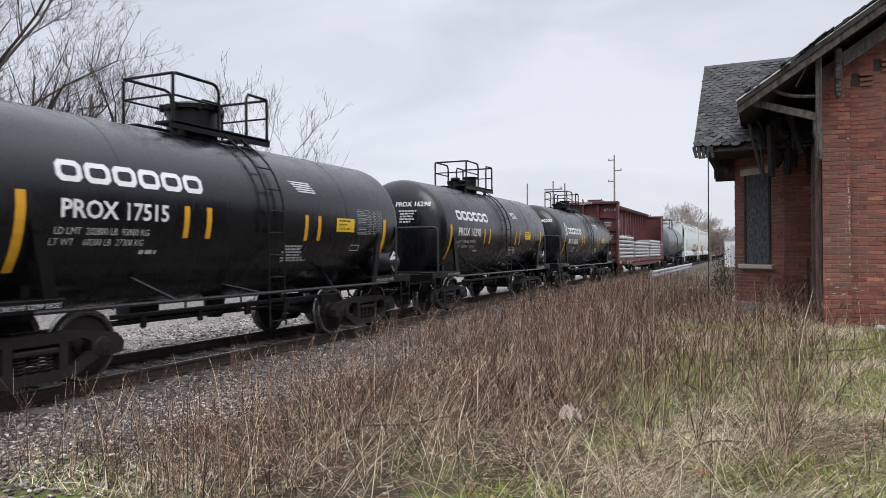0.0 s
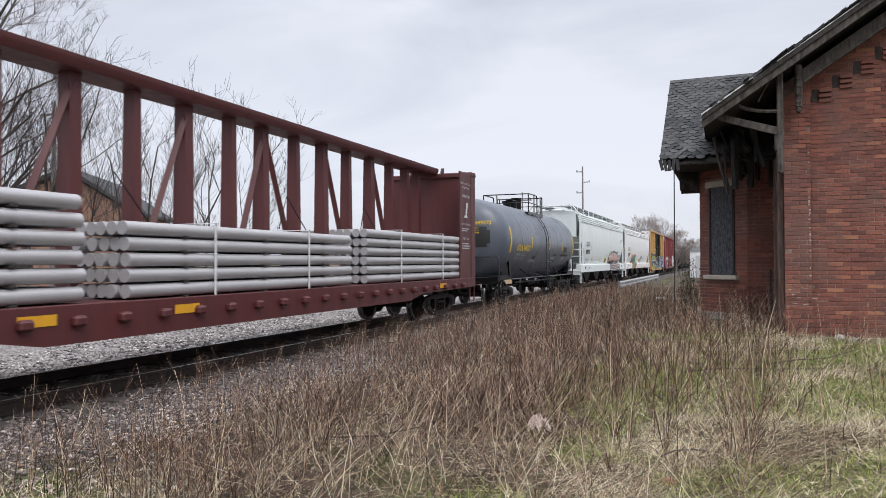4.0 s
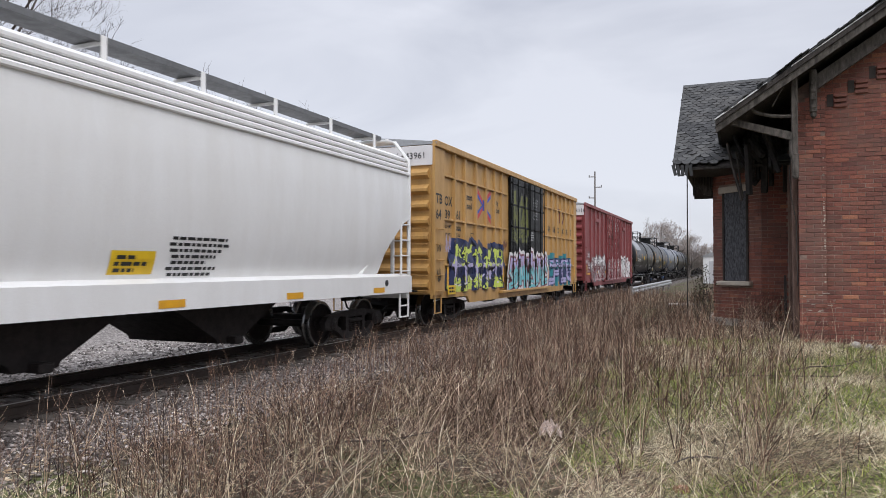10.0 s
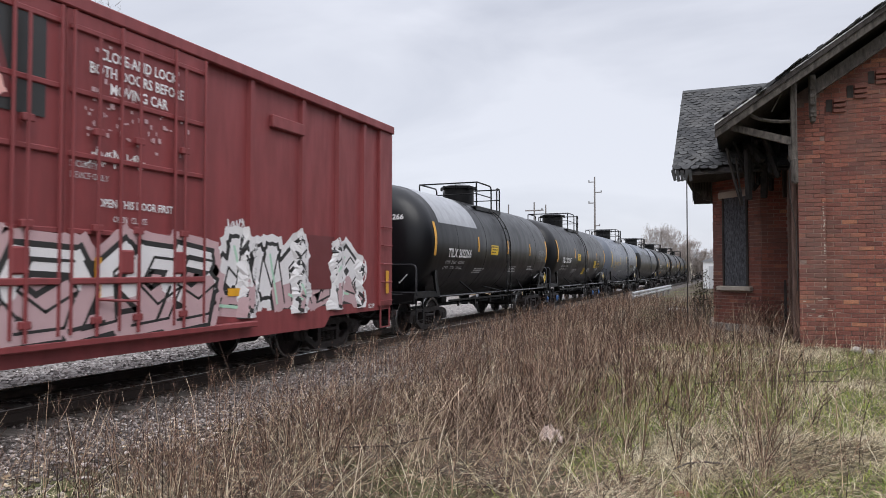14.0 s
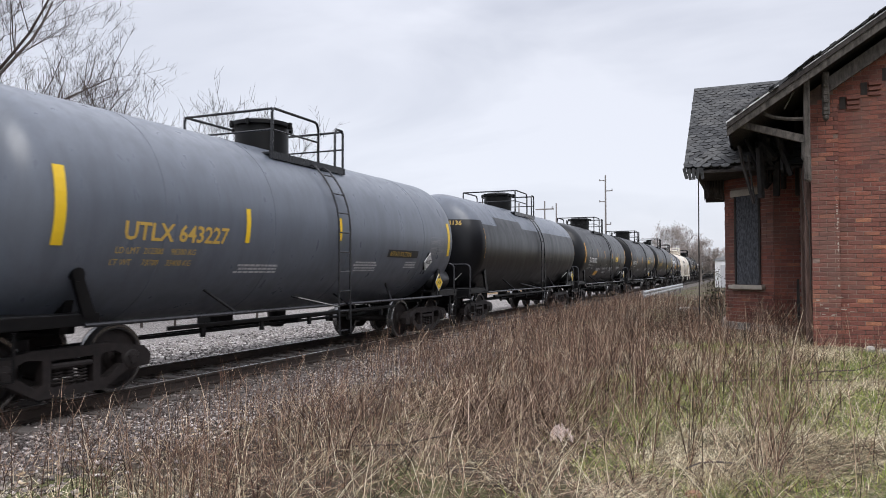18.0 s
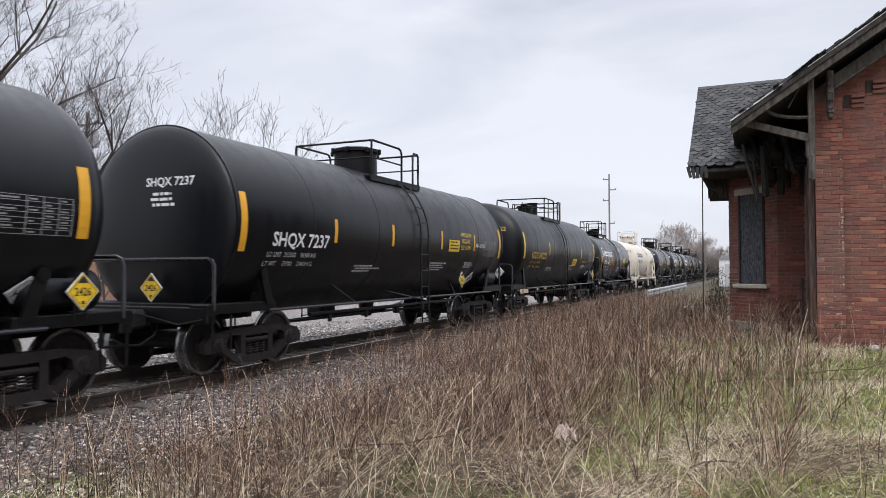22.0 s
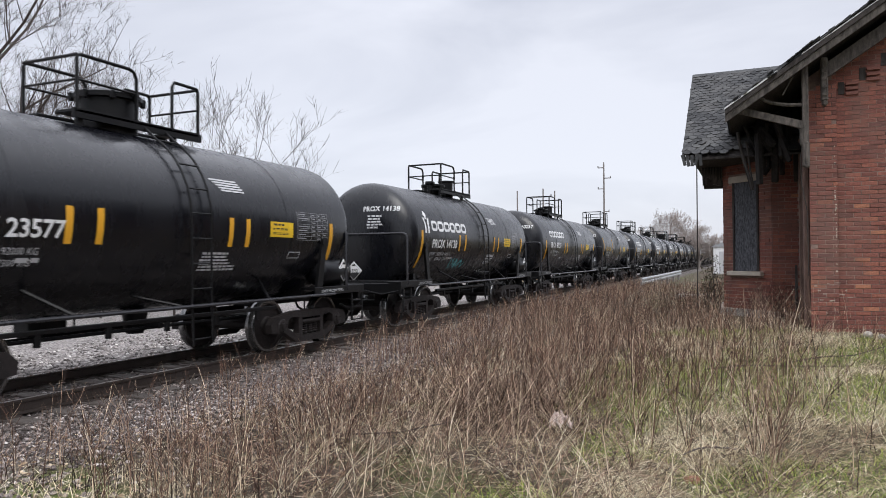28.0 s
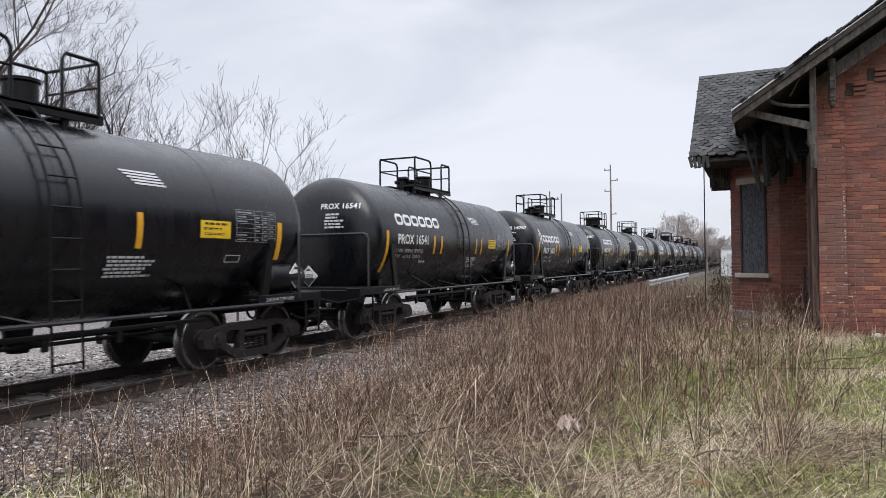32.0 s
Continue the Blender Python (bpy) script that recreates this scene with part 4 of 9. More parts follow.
def tank_car(y, R, zc, half, end, paint, label, ladder=0.3, big_dome=False, long_car=False, dished=None, blue=False, res=True, shell=None, front=None, top=0.0):
    car = thing("tank_car", label, "tank car", "tank cars of the train", at=pose(LINE, y, RAIL))
    CARS.append((car, y))
    P, st = M[paint], M["steel"]
    frame_paint = M["cream"] if paint == "cream" else M["steel"]
    dished = dished or R * 0.48
    tank = part("tank", tank_shape(R, shell or half, zc, dished, front), P, car)
    if shell and dished < 0.3:
        for s in (-1, 1):
            part("head_rim", Shape().lathe([(s * shell - 0.03, R - 0.01), (s * shell - 0.03, R + 0.014), (s * shell + 0.012, R + 0.014), (s * shell + 0.012, R - 0.03)], 64, "y", (0, 0, zc)), P, tank)
    # weld rings
    for k in ((-0.62, 0.0, 0.62) if not long_car else (-0.72, -0.3, 0.12, 0.72)):
        part("weld_seam", Shape().lathe([(k * half - 0.02, R - 0.01), (k * half - 0.012, R + 0.005), (k * half + 0.012, R + 0.005), (k * half + 0.02, R - 0.01)], 64, "y", (0, 0, zc)), P, tank)
    # stub sills, bolster saddles and side braces at both ends
    for s in (-1, 1):
        ye = s * end
        part("end_sill", Shape().box((0, ye - s * 0.1, 0.95), (2.7, 0.2, 0.26), 0.02).box((0, ye - s * 1.1, 0.92), (0.42, 2.2, 0.3), 0.02), frame_paint, car)
        part("saddle", Shape().prism([(-0.95, 0.85), (0.95, 0.85), (R * 0.70, zc - R * 0.66), (R * 0.4, zc - R * 0.88), (-R * 0.4, zc - R * 0.88), (-R * 0.70, zc - R * 0.66)], "y", s * (half - 0.52) - 0.06, s * (half - 0.52) + 0.06), frame_paint, car)
        deep = end - half + 0.72
        deck = part("end_platform", Shape().box((0, ye - s * 0.42, 1.10), (2.7, 0.8, 0.05), 0.01).box((1.18, ye - s * deep / 2, 1.09), (0.34, deep, 0.05), 0.01).box((-1.18, ye - s * deep / 2, 1.09), (0.34, deep, 0.05), 0.01), frame_paint, car)
        for x in (-1, 1):
            part("side_channel", Shape().box((x * 1.335, ye - s * deep / 2, 1.04), (0.035, deep, 0.15), 0.008), frame_paint, deck)
        for x in (-1, 1):
            yb, yt, zb = s * (half - 0.56), s * (half - 0.38), zc - R * (0.50 if long_car else 0.16)
            xb = x * math.sqrt(R * R - (zb - zc) ** 2)
            part("brace", Shape().prism([(yb - 0.09, 1.06), (yb + 0.09, 1.06), (yt + 0.075, zb - 0.05), (yt + 0.04, zb), (yt - 0.04, zb), (yt - 0.075, zb - 0.05)], "x", xb - 0.03, xb + 0.03)
                 .lathe([(xb - 0.045, 0.085), (xb + 0.045, 0.085)], 16, "x", (0, yt, zb - 0.04)), frame_paint, car)
            gy, gz = (ye - s * 0.15, 1.80) if long_car else (ye - s * 0.42 - (0.25 if s > 0 else 0.05), 2.24)
            part("grab_rail", Shape().tube([(x * 1.34, gy, 1.02), (x * 1.34, gy, gz - 0.10), (x * 1.30, gy, gz - 0.03), (x * 1.22, gy, gz), (x * 0.4, gy, gz), (0, gy, gz)], 0.03, 8), M["cream"] if paint == "cream" else M["tube"], car)
            part("corner_step", Shape().tube([(x * 1.36, ye - s * 0.1, 0.95), (x * 1.36, ye - s * 0.1, 0.42), (x * 1.36, ye - s * 0.5, 0.42), (x * 1.36, ye - s * 0.5, 0.95)], 0.02, 6).box((x * 1.36, ye - s * 0.3, 0.68), (0.03, 0.4, 0.03)), frame_paint, car)
        part("uncoupling_lever", Shape().tube([(1.3, ye + s * 0.04, 0.9), (0.9, ye + s * 0.10, 0.82), (0.1, ye + s * 0.16, 0.98)], 0.016, 6), st, car)
    # walkway handrail and running pipe along each side
    for x in (-1, 1):
        part("side_rail", Shape().tube([(x * 1.46, -end + 1.3, 0.98), (x * 1.46, end - 1.3, 0.98)], 0.028, 8), M["cream"] if paint == "cream" else M["tube"], car)
        for k in (-1, 1):
            part("rail_stay", Shape().tube([(x * 1.46, k * half * 0.45, 0.98), (x * R * 0.72, k * (half * 0.45 + 0.35), zc - R * 0.68)], 0.025, 6), frame_paint, car)
    part("running_board", Shape().box((1.05, 0, 0.80), (0.07, half * 1.25, 0.06), 0.01), st, car)
    for k in (-2, -1, 0, 1, 2):
        part("hanger", Shape().box((1.05, k * half * 0.25, 0.72), (0.06, 0.08, 0.2), 0.01), st, car)
    part("bottom_outlet", Shape().lathe([(0.52, 0.13), (0.6, 0.16), (zc - R + 0.08, 0.2)], 20, "z", (0, 0.4, 0)).box((0.3, 0.4, 0.66), (0.5, 0.1, 0.1), 0.02), st, car)
    part("brake_rigging", Shape().rod((0.15, -half * 0.8, 0.6), (0.35, half * 0.8, 0.62), 0.03, 6).rod((-0.3, -half * 0.8, 0.55), (-0.1, half * 0.7, 0.66), 0.03, 6).box((-0.5, -0.8, 0.72), (0.5, 0.6, 0.4), 0.1), st, car)
    if res:
        part("air_reservoir", Shape().lathe([(-0.56, 0.06), (-0.53, 0.16), (-0.46, 0.24), (-0.42, 0.26), (0.42, 0.26), (0.46, 0.24), (0.53, 0.16), (0.56, 0.06)], 28, "y", (1.08, end - 0.92, 1.39)), P if paint == "cream" else M["satin"], car, "cylindrical air reservoir on the end platform")
    wheel_y = -end + 0.75
    bw = Shape()
    bw.lathe([(-0.02, 0.26), (0.0, 0.29), (0.02, 0.26)], 24, "y", (0.35, wheel_y, 1.72))
    for k in range(3):
        a = 2 * math.pi * k / 3
        bw.rod((0.35, wheel_y, 1.72), (0.35 + 0.26 * math.cos(a), wheel_y, 1.72 + 0.26 * math.sin(a)), 0.018, 6)
    bw.rod((0.35, wheel_y, 1.72), (0.35, wheel_y + 0.3, 1.72), 0.03, 8).box((0.35, wheel_y + 0.2, 1.4), (0.08, 0.1, 0.66))
    part("hand_brake", bw, st, car, "round hand brake wheel")
    # top fittings, platform and its railing
    zt = zc + R
    y0, g0, g1, y1, hw, pz, rt = (-1.1, 0.35, 0.95, 1.25, 1.0, 3.70, 4.50) if long_car else (-1.05, -0.05, 0.64, 1.2, 0.52, 3.64, 4.40)
    y0, g0, g1, y1 = y0 + top, g0 + top, g1 + top, y1 + top
    rail_paint = M["cream"] if paint == "cream" else (st if paint != "grey" else M["black"])
    pl = part("platform", Shape().box((hw - 0.16, (y0 + y1) / 2, pz), (0.36, y1 - y0 + 0.1, 0.05), 0.01).box((0.16 - hw, (y0 + y1) / 2, pz), (0.36, y1 - y0 + 0.1, 0.05), 0.01)
              .box((hw, (y0 + y1) / 2, pz - 0.03), (0.04, y1 - y0 + 0.12, 0.13)).box((-hw, (y0 + y1) / 2, pz - 0.03), (0.04, y1 - y0 + 0.12, 0.13))
              .box((0, y1 - 0.1, pz + 0.03), (2 * hw, 0.3, 0.04), 0.01), rail_paint, car)
    for yy in (y0 + 0.1, g1 + 0.1):
        for x in (0.08 - hw, hw - 0.08):
            part("platform_leg", Shape().box((x, yy, (pz + zc + math.sqrt(R * R - x * x)) / 2 - 0.04), (0.07, 0.1, pz - zc - math.sqrt(R * R - x * x) + 0.04), 0.01), rail_paint, pl)
    for x in (-hw, hw):
        part("railing", Shape().tube([(x, y0, pz), (x, y0, rt - 0.05), (x, y0 + 0.05, rt), (x, g0 - 0.14, rt), (x, g0 - 0.05, rt - 0.03), (x, g0, rt - 0.12), (x, g0, pz)], 0.026, 8), rail_paint, pl)
        part("railing", Shape().tube([(x, g1, pz), (x, g1, rt - 0.08), (x, g1 + 0.05, rt), (x, y1 - 0.05, rt), (x, y1, rt - 0.05), (x, y1, pz - 0.1)], 0.026, 8), rail_paint, pl)
        part("middle_rail", Shape().tube([(x, y0, pz + 0.42), (x, g0, pz + 0.42)], 0.018, 6), rail_paint, pl)
    for yy in (y0, y1):
        part("end_railing", Shape().tube([(-hw, yy, rt - 0.01), (hw, yy, rt - 0.01)], 0.024, 8).tube([(-hw, yy, pz + 0.42), (hw, yy, pz + 0.42)], 0.018, 6), rail_paint, pl)
    yd = top - 0.1
    if big_dome:
        dr = 0.54 if long_car else 0.44
        dome = part("manway", Shape().lathe([(zt - 0.2, dr - 0.03), (zt + 0.44, dr - 0.03), (zt + 0.45, dr + 0.04), (zt + 0.52, dr + 0.04), (zt + 0.53, dr), (zt + 0.58, dr * 0.7), (zt + 0.60, 0.05)], 36, "z", (0, yd, 0)), P if paint == "cream" else st, car, "round bolted manway cover")
        for k in range(8):
            q = 2 * math.pi * k / 8 + 0.2
            part("clamp_bolt", Shape().box(((dr + 0.05) * math.cos(q), yd + (dr + 0.05) * math.sin(q), zt + 0.47), (0.07, 0.07, 0.13), 0.015), st, dome)
    else:
        part("manway", Shape().lathe([(zt - 0.15, 0.30), (zt + 0.22, 0.30), (zt + 0.24, 0.36), (zt + 0.30, 0.36), (zt + 0.32, 0.28)], 28, "z", (0, yd - 0.35, 0)), P if paint == "cream" else st, car, "low bolted manway")
        part("valve_housing", Shape().lathe([(zt - 0.1, 0.22), (zt + 0.44, 0.22), (zt + 0.46, 0.25), (zt + 0.5, 0.25), (zt + 0.51, 0.05)], 20, "z", (0.05, yd + 0.5, 0)), st, car)
        part("vent_pipe", Shape().rod((0.1, yd - 0.8, zt - 0.1), (0.1, yd - 0.8, zt + 0.3), 0.07, 12).box((0.1, yd - 0.8, zt + 0.32), (0.26, 0.2, 0.1), 0.03), st, car)
    # ladder that follows the shell on the camera's side and on the far side
    for sx in (1, -1):
        ld = part("ladder", Shape().tube([(sx * (hw - 0.05), ladder - 0.2, pz)] + [(sx * (R + 0.09) * math.cos(a), ladder - 0.2, zc + (R + 0.09) * math.sin(a)) for a in [radians((46 if long_car else 60) * (1 - k / 6)) for k in range(7)]] + [(sx * (R + 0.09), ladder - 0.2, 1.1), (sx * (R + 0.12), ladder - 0.2, 0.42)], 0.018, 6)
                  .tube([(sx * (hw - 0.05), ladder + 0.2, pz)] + [(sx * (R + 0.09) * math.cos(a), ladder + 0.2, zc + (R + 0.09) * math.sin(a)) for a in [radians((46 if long_car else 60) * (1 - k / 6)) for k in range(7)]] + [(sx * (R + 0.09), ladder + 0.2, 1.1), (sx * (R + 0.12), ladder + 0.2, 0.42)], 0.018, 6), rail_paint, car)
        for k in range(9):
            z = 0.5 + k * (pz - 0.6) / 8.4
            r = R + 0.09
            x = r if z < zc else r * math.cos(math.asin(min(0.98, (z - zc) / r)))
            part("rung", Shape().rod((sx * x, ladder - 0.2, z), (sx * x, ladder + 0.2, z), 0.014, 6), rail_paint, ld)
        for k in (-1, 1):
            part("ladder_brace", Shape().rod((sx * (R + 0.1), ladder + k * 0.2, 0.95), (sx * R * 0.6, ladder + k * 0.72, zc - R * 0.8), 0.02, 6), rail_paint, car)
    running_gear(car, half - 0.52, end + 0.35, blue)
    return car


ACID = dict(R=1.33, zc=2.21, half=4.25, end=5.3, shell=4.62, front=4.27, dished=0.50)
LONG = dict(R=1.55, zc=2.40, half=5.65, end=6.55, long_car=True)
SHORTER = dict(R=1.33, zc=2.21, half=4.03, end=5.1, shell=4.40, front=4.05, dished=0.50)
LONGER = dict(R=1.33, zc=2.21, half=4.75, end=5.8, shell=5.15, front=4.95, dished=0.50)
# ---- box cars, hoppers and the flat car ----
STROKES = [
    [[(0.10, 0.15), (0.30, 1.0), (0.55, 0.35), (0.75, 1.05), (0.95, 0.0)]],
    [[(0.95, 0.95), (0.35, 1.0), (0.12, 0.55), (0.55, 0.30), (0.95, 0.55), (0.80, 0.05), (0.05, 0.0)]],
    [[(0.85, 1.05), (0.15, 0.80), (0.60, 0.55), (0.10, 0.05), (0.95, 0.12)], [(0.62, 0.9), (0.98, 0.6)]],
    [[(0.25, 0.05), (0.10, 0.70), (0.45, 1.08), (0.90, 0.75), (0.60, 0.40), (0.95, -0.02)], [(0.35, 0.2), (0.7, 0.1)]],
    [[(0.12, 0.9), (0.40, 0.55), (0.15, 0.0), (0.70, 0.1), (0.60, 0.8), (0.98, 1.05)]],
    [[(0.05, 0.0), (0.25, 0.75), (0.50, 0.55), (0.55, 1.1), (0.80, 0.45), (0.98, 0.2)], [(0.3, 0.05), (0.75, 0.0)]]]


def graffiti(at, u0, v0, u1, v1, n, seed, fills, edge, parent, back=None, name="spray_paint", fat=0.42, cuts=(0.5,), shapes=None, light=None):
    """Fat interlocking sprayed strokes: backing cloud, outline, fills in bands from the top down, thin inner lines."""
    r = random.Random(seed)
    w = (u1 - u0) / n
    h = v1 - v0
    runs = []
    for k in range(n):
        lean, c = r.uniform(-0.10, 0.14), u0 + (k - 0.02) * w
        hh = h * r.uniform(0.84, 0.98)
        for line in shapes[k] if shapes else r.choice(STROKES):
            pts = [(c + (x * 1.08 + r.uniform(-0.04, 0.04)) * w + lean * y * hh, v0 + 0.13 * h + (y + r.uniform(-0.03, 0.03)) * hh * 0.76) for x, y in line]
            runs.append((pts, fat * w * r.uniform(0.85, 1.15)))

    def lay(sh, pts, t, lift, keep=None):
        for (a, b), (c, d) in zip(pts, pts[1:]):
            L = math.hypot(c - a, d - b) or 1
            m = max(1, round(L / 0.06))
            nu, nv = -(d - b) / L * t / 2, (c - a) / L * t / 2
            eu, ev = (c - a) / L * t * 0.38, (d - b) / L * t * 0.38
            for i in range(m):
                f0, f1 = i / m, (i + 1) / m
                ua, va, ub, vb = a + (c - a) * f0, b + (d - b) * f0, a + (c - a) * f1, b + (d - b) * f1
                if i == 0:
                    ua, va = ua - eu, va - ev
                if i == m - 1:
                    ub, vb = ub + eu, vb + ev
                if keep is None or keep((ua + ub) / 2, (va + vb) / 2):
                    p = max(1, round(max(abs(2 * nv), abs(2 * nu)) / 0.07))
                    for k in range(p):  # narrow strips, so that the paint follows the sheet
                        e0, e1 = 1 - 2 * k / p, 1 - 2 * (k + 1) / p
                        sh.quad(*(at(x, max(v0 - 0.03, y), lift) for x, y in ((ua + nu * e0, va + nv * e0), (ua + nu * e1, va + nv * e1), (ub + nu * e1, vb + nv * e1), (ub + nu * e0, vb + nv * e0))))

    def dots(sh, pts, t, lift, keep=None):
        """Round ends and joints."""
        for a, b in pts:
            if keep is None or keep(a, b):
                ring = [(a + t * q / 2 * math.cos(k), max(v0 - 0.03, b + t * q / 2 * math.sin(k))) for q in (0.5, 1.0) for k in [2 * math.pi * i / 12 for i in range(12)]]
                sh.add([at(a, max(v0 - 0.03, b), lift)] + [at(x, y, lift) for x, y in ring],
                       [(0, 1 + i, 1 + (i + 1) % 12) for i in range(12)] + [(1 + i, 13 + i, 13 + (i + 1) % 12, 1 + (i + 1) % 12) for i in range(12)])

    if back is not None:
        sh = Shape()
        for i, (pts, t) in enumerate(runs):
            lay(sh, pts, t + 0.36, 0.0004 + 0.00003 * i)
            dots(sh, pts, t + 0.40, 0.0006 + 0.00003 * i)
        tagged(part(name, sh, back, parent, smooth=False), kind="stuff")
    sh = Shape()
    for i, (pts, t) in enumerate(runs):
        lay(sh, pts, t + 0.14, 0.0020 + 0.0001 * i)
        dots(sh, pts, t + 0.14, 0.0021 + 0.0001 * i)
    tagged(part(name, sh, edge, parent, smooth=False), kind="stuff")
    levels = [v1 + 9] + [v0 + q * h for q in cuts] + [v0 - 9]
    for j, fm in enumerate(fills[:len(cuts) + 1]):
        sh = Shape()
        for i, (pts, t) in enumerate(runs):
            def keep(u, v, hi=levels[j], lo=levels[j + 1] if j + 1 < len(fills) else v0 - 9):
                q = 0.07 * h * math.sin(u * 6)
                return lo + q < v <= hi + q
            lay(sh, pts, t, 0.0045 + 0.0001 * i, keep)
            dots(sh, pts, t, 0.0046 + 0.0001 * i, keep)
        tagged(part(name, sh, fm, parent, smooth=False), kind="stuff")
    for k, (mt, thick) in enumerate(((edge, 0.035), (light or edge, 0.05))):
        sh = Shape()
        for i, (pts, t) in enumerate(runs):
            if k == 0:
                lay(sh, [(x + t * 0.5, y) for x, y in pts], thick, 0.0075)
            else:
                q = r.randrange(len(pts) - 1)
                lay(sh, [(pts[q][0] - t * 0.2, pts[q][1]), (pts[q + 1][0] - t * 0.2, pts[q + 1][1])], thick, 0.0085)
        tagged(part(name, sh, mt, parent, smooth=False), kind="stuff")


def scrawl(at, u, v, w, h, seed, parent, mat, strokes=7, t=0.025):
    """A hand-drawn tag as loose strokes."""
    r = random.Random(seed)
    sh = Shape()
    for k in range(strokes):
        x, y = u + w * k / strokes, v + h * r.uniform(0, 0.4)
        pts = [(x, y)]
        for _ in range(4):
            x, y = x + r.uniform(-0.05, 0.28) * w / 2, v + h * r.random()
            pts.append((x, y))
        for (a, b), (c, d) in zip(pts, pts[1:]):
            sh.quad(at(a, b, 0.002), at(a + t, b, 0.002), at(c + t, d, 0.002), at(c, d, 0.002))
    part("scrawl", sh, mat, parent, smooth=False)


for nm, col in (("lime", (0.62, 0.72, 0.12)), ("lilac", (0.46, 0.42, 0.66)), ("aqua", (0.16, 0.55, 0.60)), ("teal", (0.03, 0.22, 0.26)), ("navy", (0.02, 0.03, 0.10)), ("wine", (0.18, 0.02, 0.04)), ("peach", (0.72, 0.30, 0.11)), ("plum", (0.10, 0.05, 0.09)), ("mint", (0.10, 0.45, 0.36)), ("pale", (0.72, 0.70, 0.70)), ("smoke", (0.03, 0.03, 0.03)), ("pink2", (0.50, 0.34, 0.35)), ("greyed", (0.20, 0.17, 0.18)), ("plum2", (0.16, 0.075, 0.10)), ("mint2", (0.42, 0.66, 0.50)), ("pink", (0.80, 0.44, 0.40)), ("blue", (0.03, 0.08, 0.42)), ("scarlet", (0.55, 0.04, 0.05)), ("olive", (0.17, 0.18, 0.035)), ("patch", (0.14, 0.028, 0.03))):
    M[nm] = paint_of(nm + "_spray_paint", col, 0.55, tuple(c * 0.75 for c in col), 0.3, (2, 2, 2))


